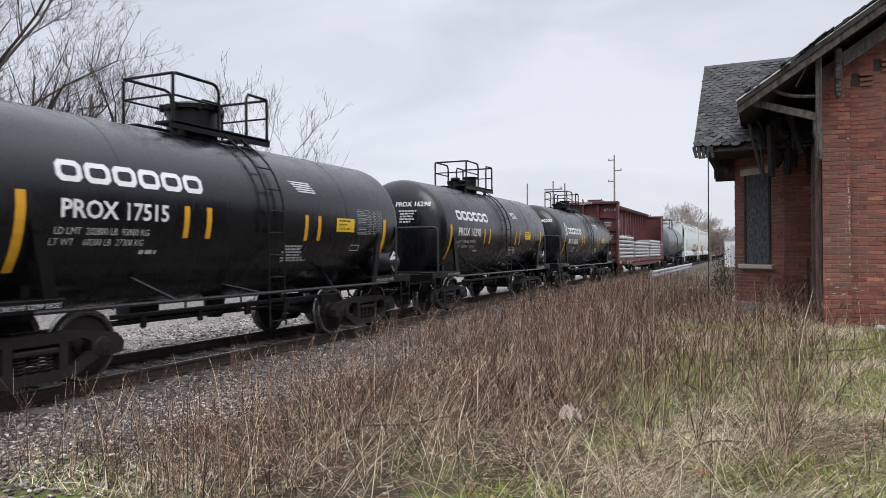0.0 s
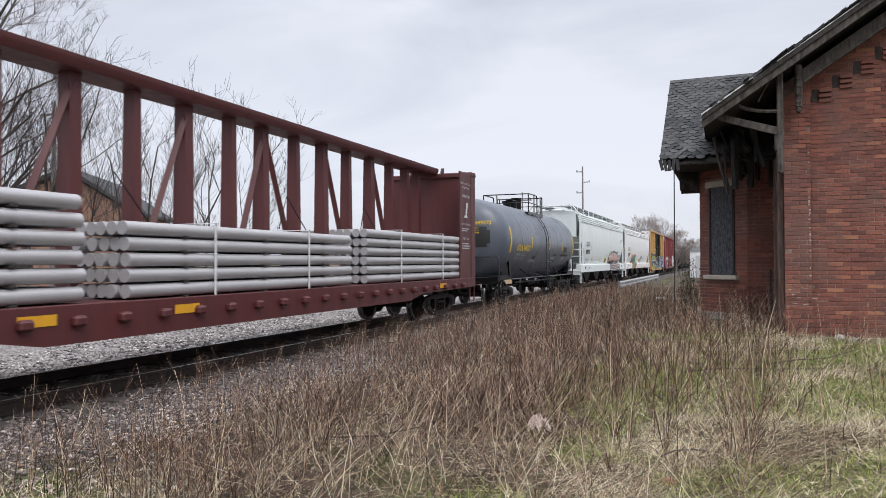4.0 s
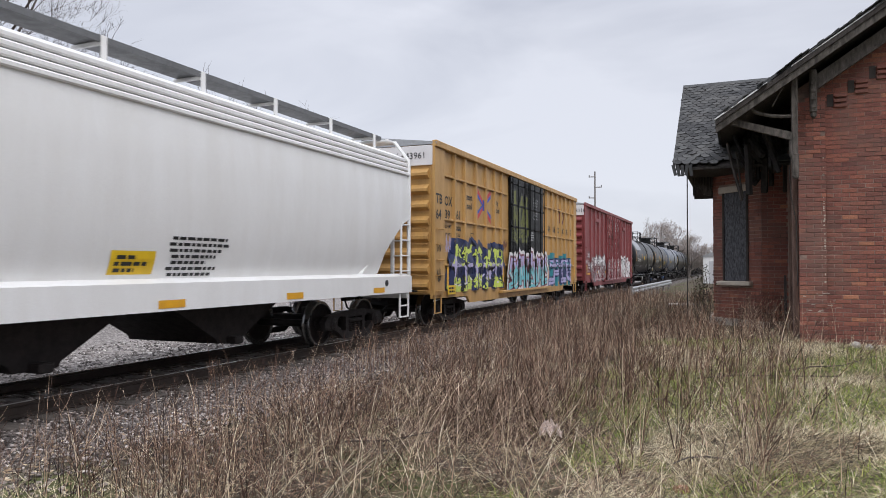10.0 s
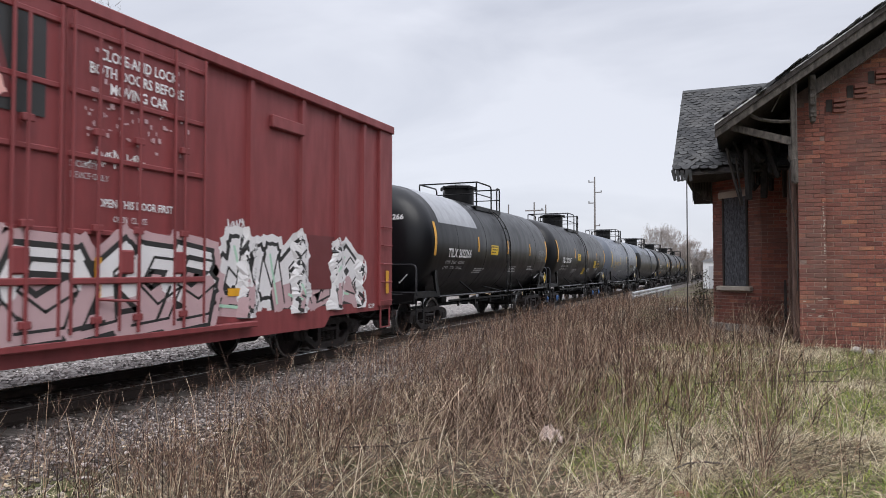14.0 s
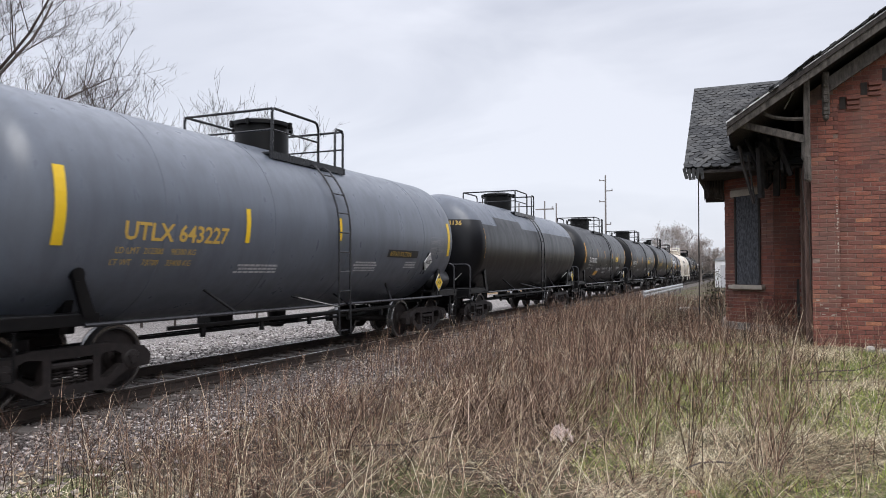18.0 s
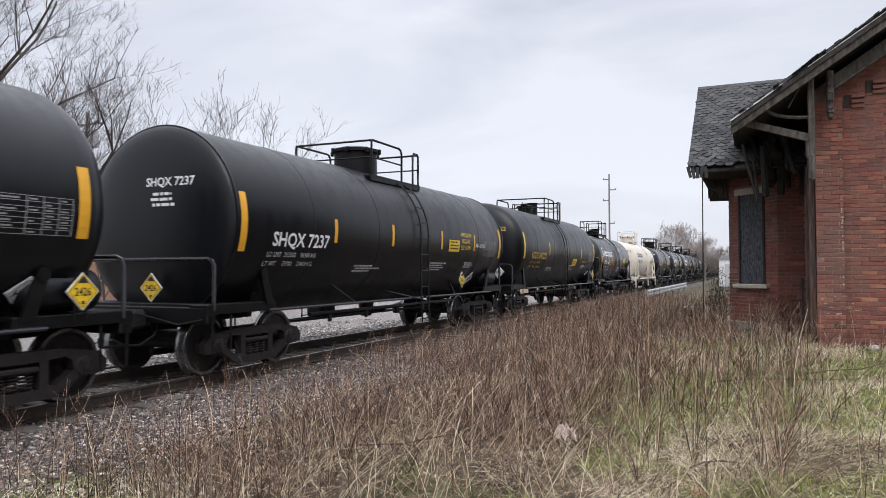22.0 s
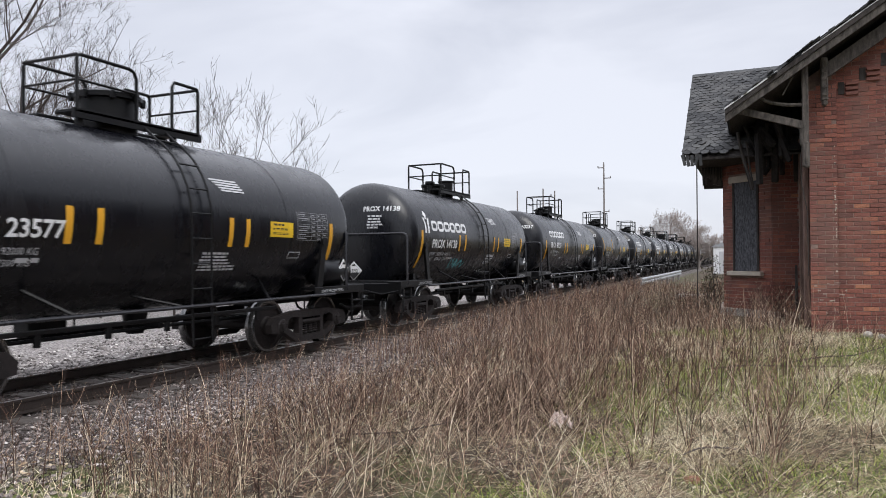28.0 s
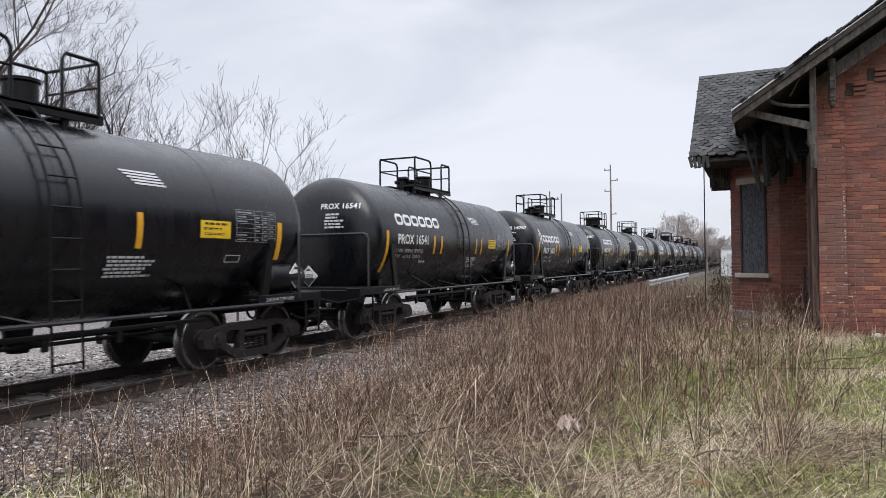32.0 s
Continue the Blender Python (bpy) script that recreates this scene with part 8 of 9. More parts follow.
def weed(V, F, r, x, y, h, straw=False, arms=5, thick=1.0):
    z = ground_height(x, y) - 0.02
    lean, d = (r.uniform(0.02, 0.30) if r.random() < 0.6 else r.uniform(0.3, 1.0)) * h, r.uniform(0, 6.28)
    h *= 1.0 if lean < 0.3 * h else 0.8
    ex, ey = lean * math.cos(d), lean * math.sin(d)
    def at(t):
        return (x + ex * t * t, y + ey * t * t, z + h * t)
    t0 = 0.0032 * thick * r.uniform(0.8, 1.3)
    stem(V, F, [at(0), at(0.35), at(0.7), at(1)], t0, t0 * 0.35)
    for _ in range(arms):
        t = r.uniform(0.3, 0.92)
        px, py, pz = at(t)
        L = h * r.uniform(0.12, 0.36) * (1.15 - t * 0.6)
        a = r.uniform(0, 6.28)
        c, s = math.cos(a), math.sin(a)
        q = (px + c * L * 0.32, py + s * L * 0.32, pz + L * 0.45)
        e = (px + c * L * 0.55, py + s * L * 0.55, pz + L * r.uniform(0.8, 1.1))
        stem(V, F, [(px, py, pz), q, e], t0 * 0.5, t0 * 0.22)
        if r.random() < 0.7:
            b = a + r.uniform(-1.2, 1.2)
            stem(V, F, [q, (q[0] + math.cos(b) * L * 0.3, q[1] + math.sin(b) * L * 0.3, q[2] + L * 0.35)], t0 * 0.35, t0 * 0.2)


rw = random.Random(11)
V, F = [], []
made = 0
while made < 7400:
    y = 3.2 + 34 * rw.random() ** 1.7
    x = rw.uniform(-6.4, 1.0)
    lim = -1.45 + 0.06 * (y - 6)
    dens = smooth(-6.6, -4.0, x) * (1 - smooth(lim - 1.3, lim + 1.2, x)) * (1 - 0.35 * smooth(lim - 1.6, lim - 0.4, x))
    dens *= 0.25 + 0.75 * smooth(-0.25, 0.25, noise.noise((x * 0.45, y * 0.45, 1.7)) + 0.22)
    if y < 5.5:
        dens *= 0.55 + 0.45 * smooth(-4.2, -2.5, x)
    if y > 9:
        dens = max(dens, 0.75 * smooth(-6.6, -5.6, x) * (1 - smooth(lim - 1.4, lim + 1.1, x)))
    if y < 9:
        dens *= 0.30 + 0.70 * smooth(-4.4 + 0.12 * (y - 4), -2.2, x)
    if -3.2 < x < 0.0 and y < 10:
        dens *= 0.6
    if -3.1 < x < -1.0 and 4.9 < y < 6.3:
        dens *= 0.45
    if -2.75 < x < -0.95 and y < 6.2:
        dens *= 0.3 if y < 5.0 else 0.1
    if rw.random() > dens:
        continue
    h = rw.uniform(0.28, 0.85) * (0.82 + 0.5 * noise.noise((x * 0.6, y * 0.6, 5)))
    if y > 15 and rw.random() < 0.45 * smooth(-5.5, -2.5, x):
        continue
    if y > 15:
        weed(V, F, rw, x, y, h * (1.05 - 0.35 * smooth(-5.0, -2.0, x)), arms=4, thick=1.1 + 0.03 * (y - 16))
    else:
        weed(V, F, rw, x, y, h, arms=rw.choice((2, 4, 7, 12)) if y < 9 else 7, thick=rw.uniform(0.5, 1.0))
    made += 1
for _ in range(520):  # a few by the wall and among the low grass
    y = rw.uniform(5, 13.5)
    x = rw.uniform(-0.8, 2.6)
    if y > 11.9 and x > 0.7:
        continue
    if rw.random() < 0.35 + 0.4 * smooth(9, 12, y):
        weed(V, F, rw, x, y, rw.uniform(0.25, 0.75), arms=5)
for _ in range(110):  # brush before the doorway
    x, y = rw.uniform(0.05, 0.75), rw.uniform(12.5, 14.2)
    weed(V, F, rw, x, y, rw.uniform(0.3, 0.8), arms=9, thick=1.1)
for _ in range(240):  # taller dark stalks behind the green patch
    x, y = rw.uniform(-2.3, 0.7), rw.uniform(6.9, 9.6)
    weed(V, F, rw, x, y, rw.uniform(0.55, 1.1), arms=rw.choice((2, 5, 9)), thick=1.25)
for _ in range(420):  # brush beyond the yard
    x, y = rw.uniform(-28, -22.5), rw.uniform(4, 60)
    weed(V, F, rw, x, y, rw.uniform(0.5, 1.3), arms=3, thick=2.2)
WEED = [(0.0, (0.022, 0.013, 0.010)), (0.40, (0.066, 0.038, 0.029)), (0.72, (0.20, 0.117, 0.084)), (0.89, (0.44, 0.30, 0.21)), (1.0, (0.80, 0.67, 0.50))]


def blade(V, F, x, y, z, L, a, lift, w, curl):
    c, s = math.cos(a), math.sin(a)
    b = len(V)
    for i, t in enumerate((0, 0.4, 0.75, 1.0)):
        u = L * t * math.cos(lift * (1 - curl * t * 0.5))
        h = L * math.sin(lift) * t * (1 - curl * t * 0.75)
        ww = w * (1 - 0.85 * t)
        V.append((x + c * u - s * ww, y + s * u + c * ww, z + h))
        V.append((x + c * u + s * ww, y + s * u - c * ww, z + h + 0.3 * ww))
    for i in range(3):
        F.append((b + 2 * i, b + 2 * i + 1, b + 2 * i + 3, b + 2 * i + 2))


# broken stalks that lie between the standing ones
for _ in range(11000):
    y = 3.6 + 11.0 * rw.random() ** 1.5
    x = rw.uniform(-4.4, 0.6)
    if noise.noise((x * 0.7, y * 0.7, 33.0)) < rw.uniform(-0.5, 0.1):
        continue
    a, L, up = rw.uniform(0, 6.28), rw.uniform(0.12, 0.5), rw.uniform(-0.1, 0.75)
    z = ground_height(x, y) + 0.22 * rw.random() ** 2
    c, d = L * math.cos(a) * math.cos(up), L * math.sin(a) * math.cos(up)
    e = L * math.sin(up)
    stem(V, F, [(x, y, z), (x + 0.5 * c, y + 0.5 * d, z + 0.6 * e), (x + c, y + d, z + 0.9 * e)], 0.0020, 0.0010)
# bushy plants whose many fine stems spread from one foot
for k in range(620):
    y = 4.6 + 9.0 * rw.random() ** 1.4
    x = rw.uniform(-3.6, 0.3) + 0.05 * (y - 6)
    if x > -1.0 and rw.random() < 0.6:
        continue
    if (-2.75 < x < -0.9 and y < 6.2) or rw.random() > 0.25 + 0.75 * smooth(-0.15, 0.25, noise.noise((x * 0.8, y * 0.8, 15.0))):
        continue
    z = ground_height(x, y)
    H = rw.uniform(0.30, 0.70)
    for _ in range(rw.randint(6, 15)):
        a, out = rw.uniform(0, 6.28), rw.uniform(0.1, 0.75)
        c, d = math.cos(a) * out * H, math.sin(a) * out * H
        h = H * rw.uniform(0.6, 1.05) * (1.15 - 0.5 * out)
        tip = (x + c, y + d, z + h)
        mid = (x + 0.38 * c, y + 0.38 * d, z + 0.6 * h)
        stem(V, F, [(x, y, z), mid, tip], 0.0026, 0.0010)
        for q in range(3):
            t, b = rw.uniform(0.2, 0.9), a + rw.uniform(-1.3, 1.3)
            p = [mid[i] + (tip[i] - mid[i]) * t for i in range(3)]
            L = H * rw.uniform(0.1, 0.28)
            stem(V, F, [tuple(p), (p[0] + 0.6 * L * math.cos(b), p[1] + 0.6 * L * math.sin(b), p[2] + 0.8 * L)], 0.0014, 0.0008)
stuff_object("weeds", V, F, plant_material("dry_weed_stems", WEED), "dense stand of dry reddish-brown weed stalks", "weeds")

# a tangled heap of dead stalks that arch over and droop
V, F = [], []
for k in range(560):  # stalks that spring from a crest and fall over a hollow towards the open ground
    x, y = -2.10 + rw.gauss(0, 0.34), 6.0 + rw.gauss(0, 0.17)
    a = -1.57 + 0.9 * (x + 2.10) + rw.gauss(0, 1.0)
    reach, top = rw.uniform(0.25, 0.95), rw.uniform(0.14, 0.50)
    c, d = math.cos(a), math.sin(a)
    g = ground_height(x, y)
    turn = rw.gauss(0, 0.6)
    c2, d2 = math.cos(a + turn), math.sin(a + turn)
    pts = [(x - 0.1 * c, y - 0.1 * d, g + 0.3 * top), (x + 0.15 * c * reach, y + 0.15 * d * reach, g + top), (x + 0.6 * c2 * reach, y + 0.6 * d2 * reach, g + top * rw.uniform(0.6, 0.85)), (x + c2 * reach, y + d2 * reach, g + top * rw.uniform(0.0, 0.2))]
    stem(V, F, pts, rw.uniform(0.0018, 0.0032), 0.0011)
for k in range(650):  # the litter of broken stalks behind and beside it
    a, q = rw.uniform(0, 6.28), rw.random() ** 0.55
    x, y = -2.05 + 1.0 * q * math.cos(a), 6.15 + 0.45 * q * math.sin(a)
    z = ground_height(x, y) + (0.40 * (1 - q) + 0.04) * rw.random()
    a, L, lift = rw.uniform(0, 6.28), rw.uniform(0.25, 0.8), rw.uniform(-0.15, 1.0)
    c, d = math.cos(a) * math.cos(lift) * L, math.sin(a) * math.cos(lift) * L
    e = math.sin(lift) * L
    stem(V, F, [(x - 0.4 * c, y - 0.4 * d, max(z - 0.4 * e, ground_height(x, y))), (x, y, z), (x + 0.6 * c, y + 0.6 * d, z + 0.45 * e)], 0.003, 0.0016)
for k in range(620):  # long stalks fallen every way before it
    x, y = rw.uniform(-3.1, -1.15), rw.uniform(4.1, 5.75)
    a, L, lift = rw.uniform(0, 6.28), rw.uniform(0.2, 0.65), rw.uniform(0.05, 0.9)
    c, d, e = math.cos(a) * math.cos(lift) * L, math.sin(a) * math.cos(lift) * L, math.sin(lift) * L
    z = ground_height(x, y) + 0.03 * rw.random()
    stem(V, F, [(x, y, z), (x + 0.5 * c, y + 0.5 * d, z + 0.6 * e), (x + c, y + d, z + 0.8 * e)], 0.0022, 0.0011)
stuff_object("stalk_heap", V, F, plant_material("matted_dead_stalks", [(0.0, (0.020, 0.013, 0.009)), (0.42, (0.088, 0.054, 0.038)), (0.74, (0.26, 0.170, 0.118)), (1.0, (0.80, 0.64, 0.47))]), "tangled heap of reddish dead stalks drooping to the grass", "weeds")


def green_at(x, y):
    """How green the turf is: patches by noise, and a strip of young grass before the wall."""
    g = noise.noise((x * 0.55, y * 0.7, 21.0)) + 0.5 * noise.noise((x * 1.9, y * 1.9, 4.0))
    g += 0.85 * math.exp(-((y - 7.9) / 0.85) ** 2) * smooth(-2.2, -1.5, x) + 0.8 * math.exp(-((y - 5.4) / 0.45) ** 2 - ((x + 1.05) / 0.25) ** 2) - 0.25 * math.exp(-((y - 5.2) / 1.2) ** 2) * smooth(-0.8, -0.2, x)
    return g


V, F = [], []
for _ in range(125000):
    y = 3.0 + 11.0 * rw.random() ** 1.5
    x = rw.uniform(-5.0, 4.2) if rw.random() < 0.45 else rw.uniform(-1.6, 3.6)
    if x > 0.75 and y > 12.1:
        continue
    clump = noise.noise((x * 1.1, y * 1.1, 9.3))
    if rw.random() > 0.5 + clump * 0.9 + 0.3 * smooth(-1.6, 0.0, x) - 0.3 * smooth(-2.5, -4.0, x):
        continue
    if x > -1.8 and green_at(x, y) > -0.05 and rw.random() < 0.85:
        continue
    if -2.8 < x < -1.1 and y < 6.4 and rw.random() < 0.6:
        continue
    x += 0.05 * rw.gauss(0, 1)
    far = 1 + 0.1 * max(0, y - 5)
    blade(V, F, x, y, ground_height(x, y) + 0.03 * rw.random(), rw.uniform(0.08, 0.30), 4.0 * noise.noise((x * 0.5, y * 0.5, 40.0)) + rw.gauss(0.4, 0.8), rw.uniform(0.02, 0.45) if rw.random() < 0.8 else rw.uniform(0.4, 1.2), rw.uniform(0.0009, 0.0020) * far, rw.uniform(0.05, 0.6))
for k in range(620):  # long pale stems that lean and cross
    y = 3.5 + 6.0 * rw.random() ** 1.6
    x = rw.uniform(-3.6, 0.2) if rw.random() < 0.75 else rw.uniform(-0.6, 3.4)
    a, L, lift = rw.uniform(0, 6.28), rw.uniform(0.25, 0.7) * (1.0 if x < 0 else 0.6), rw.uniform(0.3, 1.25)
    z = ground_height(x, y)
    c, d = math.cos(a) * math.cos(lift) * L, math.sin(a) * math.cos(lift) * L
    b = rw.uniform(0.6, 1.0)
    stem(V, F, [(x, y, z), (x + 0.5 * c, y + 0.5 * d, z + 0.55 * math.sin(lift) * L), (x + c, y + d, z + b * math.sin(lift) * L)], 0.0020, 0.0010)
for _ in range(78000):  # a combed mat of flattened straw
    y = 3.0 + 8.5 * rw.random() ** 1.5
    x = rw.uniform(-1.9, 3.9)
    if x > 0.75 and y > 11.9:
        continue
    lie = noise.noise((x * 0.9, y * 0.9, 60.0))
    if x < -1.0 - 0.25 * lie and rw.random() < 0.88:
        continue
    if rw.random() > 0.62 + 1.1 * lie or (green_at(x, y) > 0.0 and rw.random() < 0.92):
        continue
    blade(V, F, x, y, ground_height(x, y) + 0.035 * rw.random() * (1 + lie), rw.uniform(0.12, 0.38), 5.0 * noise.noise((x * 0.45, y * 0.45, 50.0)) + rw.gauss(0, 0.55), rw.uniform(0.0, 0.30), rw.uniform(0.0011, 0.0021) * (1 + 0.1 * max(0, y - 5)), rw.uniform(0.1, 0.9))
for k in range(300):  # tussocks
    y = 3.6 + 8.0 * rw.random() ** 1.3
    x = rw.uniform(-1.6, 3.8)
    if x > 0.5 and y > 11.6:
        continue
    for _ in range(rw.randint(12, 34)):
        blade(V, F, x + rw.gauss(0, 0.04), y + rw.gauss(0, 0.04), ground_height(x, y), rw.uniform(0.12, 0.36), rw.uniform(0, 6.28), rw.uniform(0.4, 1.3), rw.uniform(0.0012, 0.0024), rw.uniform(0.6, 1.3))
stuff_object("dry_grass", V, F, plant_material("straw", [(0.0, (0.06, 0.044, 0.029)), (0.34, (0.29, 0.225, 0.135)), (0.66, (0.70, 0.59, 0.385)), (1.0, (0.92, 0.83, 0.63))]), "matted pale straw-coloured dead grass", "grass")

V, F = [], []
for _ in range(120000):
    y = 3.2 + 9.0 * rw.random() ** 1.2
    x = rw.uniform(-4.4, 4.2)
    if x > 0.75 and y > 12.1:
        continue
    g = green_at(x, y)
    if g < 0.03 - 0.16 * smooth(-1.4, 0.4, x) + 0.9 * smooth(-1.5, -2.2, x) or rw.random() > 0.9:
        continue
    blade(V, F, x, y, ground_height(x, y) - 0.004, rw.uniform(0.05, 0.19), rw.uniform(0, 6.28), rw.uniform(0.4, 1.3), rw.uniform(0.0014, 0.0030), rw.uniform(0.2, 0.9))
stuff_object("green_grass", V, F, plant_material("young_grass", [(0.0, (0.060, 0.085, 0.018)), (0.5, (0.165, 0.235, 0.036)), (0.85, (0.34, 0.40, 0.075)), (1.0, (0.58, 0.52, 0.22))]), "patches of short young green grass", "grass")

# dead leaves
V, F = [], []
for _ in range(2600):
    y = 2.6 + 6.5 * rw.random()
    x = rw.uniform(-6.5, 1.5)
    z = ground_height(x, y) + rw.uniform(0.0, 0.03)
    a, s = rw.uniform(0, 6.28), rw.uniform(0.012, 0.035)
    b = len(V)
    c, d = math.cos(a) * s, math.sin(a) * s
    V += [(x + c, y + d, z + rw.uniform(0, 0.012)), (x - d * 0.5, y + c * 0.5, z), (x - c, y - d, z + rw.uniform(0, 0.012)), (x + d * 0.5, y - c * 0.5, z + 0.008)]
    F.append((b, b + 1, b + 2, b + 3))
stuff_object("dead_leaves", V, F, plant_material("dead_leaf", [(0.0, (0.14, 0.09, 0.05)), (0.6, (0.33, 0.24, 0.15)), (1.0, (0.52, 0.42, 0.29))]), "scattered dry brown leaves", "leaves")

# ballast
OCT = [(1, 0, 0), (-1, 0, 0), (0, 1, 0), (0, -1, 0), (0, 0, 1), (0, 0, -1), (0.6, 0.6, 0.55), (-0.6, -0.6, 0.5), (0.55, -0.6, -0.5)]
OF = [(0, 6, 4), (6, 2, 4), (2, 1, 4), (1, 7, 4), (7, 3, 4), (3, 0, 4), (0, 2, 6), (0, 8, 2), (2, 5, 1), (1, 3, 7), (3, 8, 0), (8, 5, 2), (1, 5, 3), (3, 5, 8)]


def stone(V, F, x, y, z, s):
    a = rw.uniform(0, 6.28)
    c, d = math.cos(a), math.sin(a)
    sx, sy, sz = s * rw.uniform(0.8, 1.4), s * rw.uniform(0.7, 1.1), s * rw.uniform(0.5, 0.85)
    b = len(V)
    for p in OCT:
        u, v, w = p[0] * sx * rw.uniform(0.75, 1.2), p[1] * sy * rw.uniform(0.75, 1.2), p[2] * sz
        V.append((x + u * c - v * d, y + u * d + v * c, z + w))
    F.extend((b + i, b + j, b + k) for i, j, k in OF)


V, F = [], []
for _ in range(28000):
    y = 1.5 + 12 * rw.random() ** 1.4
    x = rw.uniform(-8.0, -3.2)
    if rw.random() > smooth(-3.0, -5.0, x) * (0.5 + 0.5 * smooth(-0.35, 0.1, noise.noise((x * 0.7, y * 0.7, 31)))):
        continue
    stone(V, F, x, y, ground_height(x, y) + 0.006, rw.uniform(0.010, 0.026))
for _ in range(4200):
    x, y = rw.uniform(-9.4, -7.5), rw.uniform(1.5, 22)
    stone(V, F, x, y, -0.335, rw.uniform(0.02, 0.04))
stuff_object("ballast_stones", V, F, plant_material("ballast_stone", [(0.0, (0.035, 0.030, 0.028)), (0.45, (0.105, 0.086, 0.078)), (0.85, (0.28, 0.24, 0.222)), (1.0, (0.56, 0.51, 0.48))], 0.9, 40), "grey crushed-stone railway ballast", "stones")


V, F = [], []
for _ in range(7000):
    x, y = rw.uniform(-15.5, -9.7), rw.uniform(2, 26)
    stone(V, F, x, y, ground_height(x, y) + 0.01, rw.uniform(0.025, 0.05))
stuff_object("yard_stones", V, F, plant_material("pale_crushed_stone", [(0.0, (0.07, 0.062, 0.058)), (0.4, (0.20, 0.18, 0.17)), (0.85, (0.38, 0.35, 0.33)), (1.0, (0.60, 0.57, 0.54))], 0.9, 40), "pale crushed stone of the yard beyond the track", "stones")


# ---- trees ----
M["farbark"] = material("pale_far_bark", (0.40, 0.345, 0.315), 0.9, 0, (0.28, 0.24, 0.22), 5, 0.5, 30, 0.2)
M["twig"] = material("brown_twig_bark", (0.060, 0.047, 0.041), 0.9, 0, (0.035, 0.028, 0.025), 5, 0.5, 30, 0.2)
M["bark"] = material("grey_brown_bark", (0.080, 0.062, 0.054), 0.9, 0, (0.036, 0.029, 0.026), 5, 0.5, 30, 0.4, (2, 2, 0.5))


def bare_tree(name, x, y, h, r0, seed, label, levels=4, spread=0.55, forks=5, fine=1.0, base_fork=0.25, bias=(0, 0), n0=7, group="bare trees by the track", bark="bark"):
    """A leafless tree: tapered trunk, limbs and many thin twigs."""
    r = random.Random(seed)
    tr = thing(name, label, "tree", group, at=pose(x, y, ground_height(x, y)))
    bins = {0: ([], []), 1: ([], [])}

    def grow(p, d, L, rad, lev):
        Vb, Fb = bins[min(lev, 1)]
        pts, q, dd = [tuple(p)], Vector(p), Vector(d)
        n = 5 if lev < 2 else 3
        kids = []
        for i in range(n):
            dd = (dd + Vector((r.gauss(0, 0.10), r.gauss(0, 0.10), r.gauss(0.05, 0.07)))).normalized()
            q = q + dd * (L / n)
            pts.append(tuple(q))
            f = (i + 1) / n
            if lev < levels and f >= (base_fork if lev == 0 else 0.25):
                for _ in range(max(1, round(forks * r.uniform(0.35, 0.8) * (1.0 if lev == 0 else 0.72)))):
                    kids.append((q.copy(), dd.copy(), f))
        stem(Vb, Fb, pts, rad, rad * (0.45 if lev < levels else 0.4), n0 if lev == 0 else (5 if lev == 1 else 3))
        for q, dd, f in kids:
            side = dd.orthogonal().normalized()
            side.rotate(Matrix.Rotation(r.uniform(0, 6.28), 3, dd))
            nd = (dd * (1 - spread * 0.6) + side * spread * r.uniform(0.7, 1.4) + Vector((bias[0], bias[1], 0.18))).normalized()
            grow(q, nd, L * r.uniform(0.42, 0.68) * (1.12 - 0.45 * f), max(rad * (0.85 - 0.4 * f) * r.uniform(0.42, 0.62), 0.0045 * fine), lev + 1)

    grow((0, 0, -0.1), (0.02, 0.0, 1), h * 0.62, r0, 0)
    for k, (nm, lb) in enumerate((("trunk", ""), ("crown", "leafless limbs and fine twigs"))):
        Vb, Fb = bins[k]
        me = bpy.data.meshes.new(nm)
        me.from_pydata(Vb, [], Fb)
        me.polygons.foreach_set("use_smooth", [True] * len(me.polygons))
        me.materials.append(M[bark])
        ob = part(nm, me, None, tr, lb)
        if k:
            tagged(ob, kind="stuff")
    return tr


bare_tree("bare_tree", -25.2, 15.0, 17, 0.30, 3, "tall leafless tree with forked limbs behind the track", levels=4, forks=6, fine=1.4, base_fork=0.2, spread=0.68, bias=(0.10, 0.05))
bare_tree("bare_tree", -24.0, 17.6, 11.8, 0.16, 8, "leafless tree with fine upright twigs behind the track", levels=4, forks=4, fine=1.1, spread=0.66)
bare_tree("bare_tree", -23.4, 13.4, 12.5, 0.17, 21, "leafless tree with fine upright twigs behind the track", levels=4, forks=4, fine=1.1, spread=0.66)
for k, (x, y, h) in enumerate(((-21.6, 18.6, 9.5), (-20.3, 19.2, 9.4), (-19.2, 19.7, 10.2), (-18.3, 20.2, 10.0), (-17.4, 20.6, 9.8), (-16.6, 21.0, 9.6), (-22.6, 20.5, 9.0), (-26.5, 20.5, 10.0), (-20.0, 22.0, 7.5))):
    bare_tree("sapling", x, y, h, 0.05, 40 + k, "slender leafless sapling in the brush behind the track", levels=3, forks=4, fine=1.7, base_fork=0.15, spread=0.62, n0=5, group="saplings behind the track", bark="twig")
for k, (x, y, h) in enumerate(((-11.6, 114, 10.6), (-9.2, 116, 9.8), (-13.6, 113, 8.2), (-7.2, 118, 8.2), (-5.2, 119, 6.4), (-16.4, 113, 6.2))):
    bare_tree("far_tree", x, y, h, 0.2, 70 + k, "distant leafless tree with a hazy brown crown", levels=3, forks=9, fine=3.6, base_fork=0.12, spread=0.95, group="distant trees", bark="farbark")


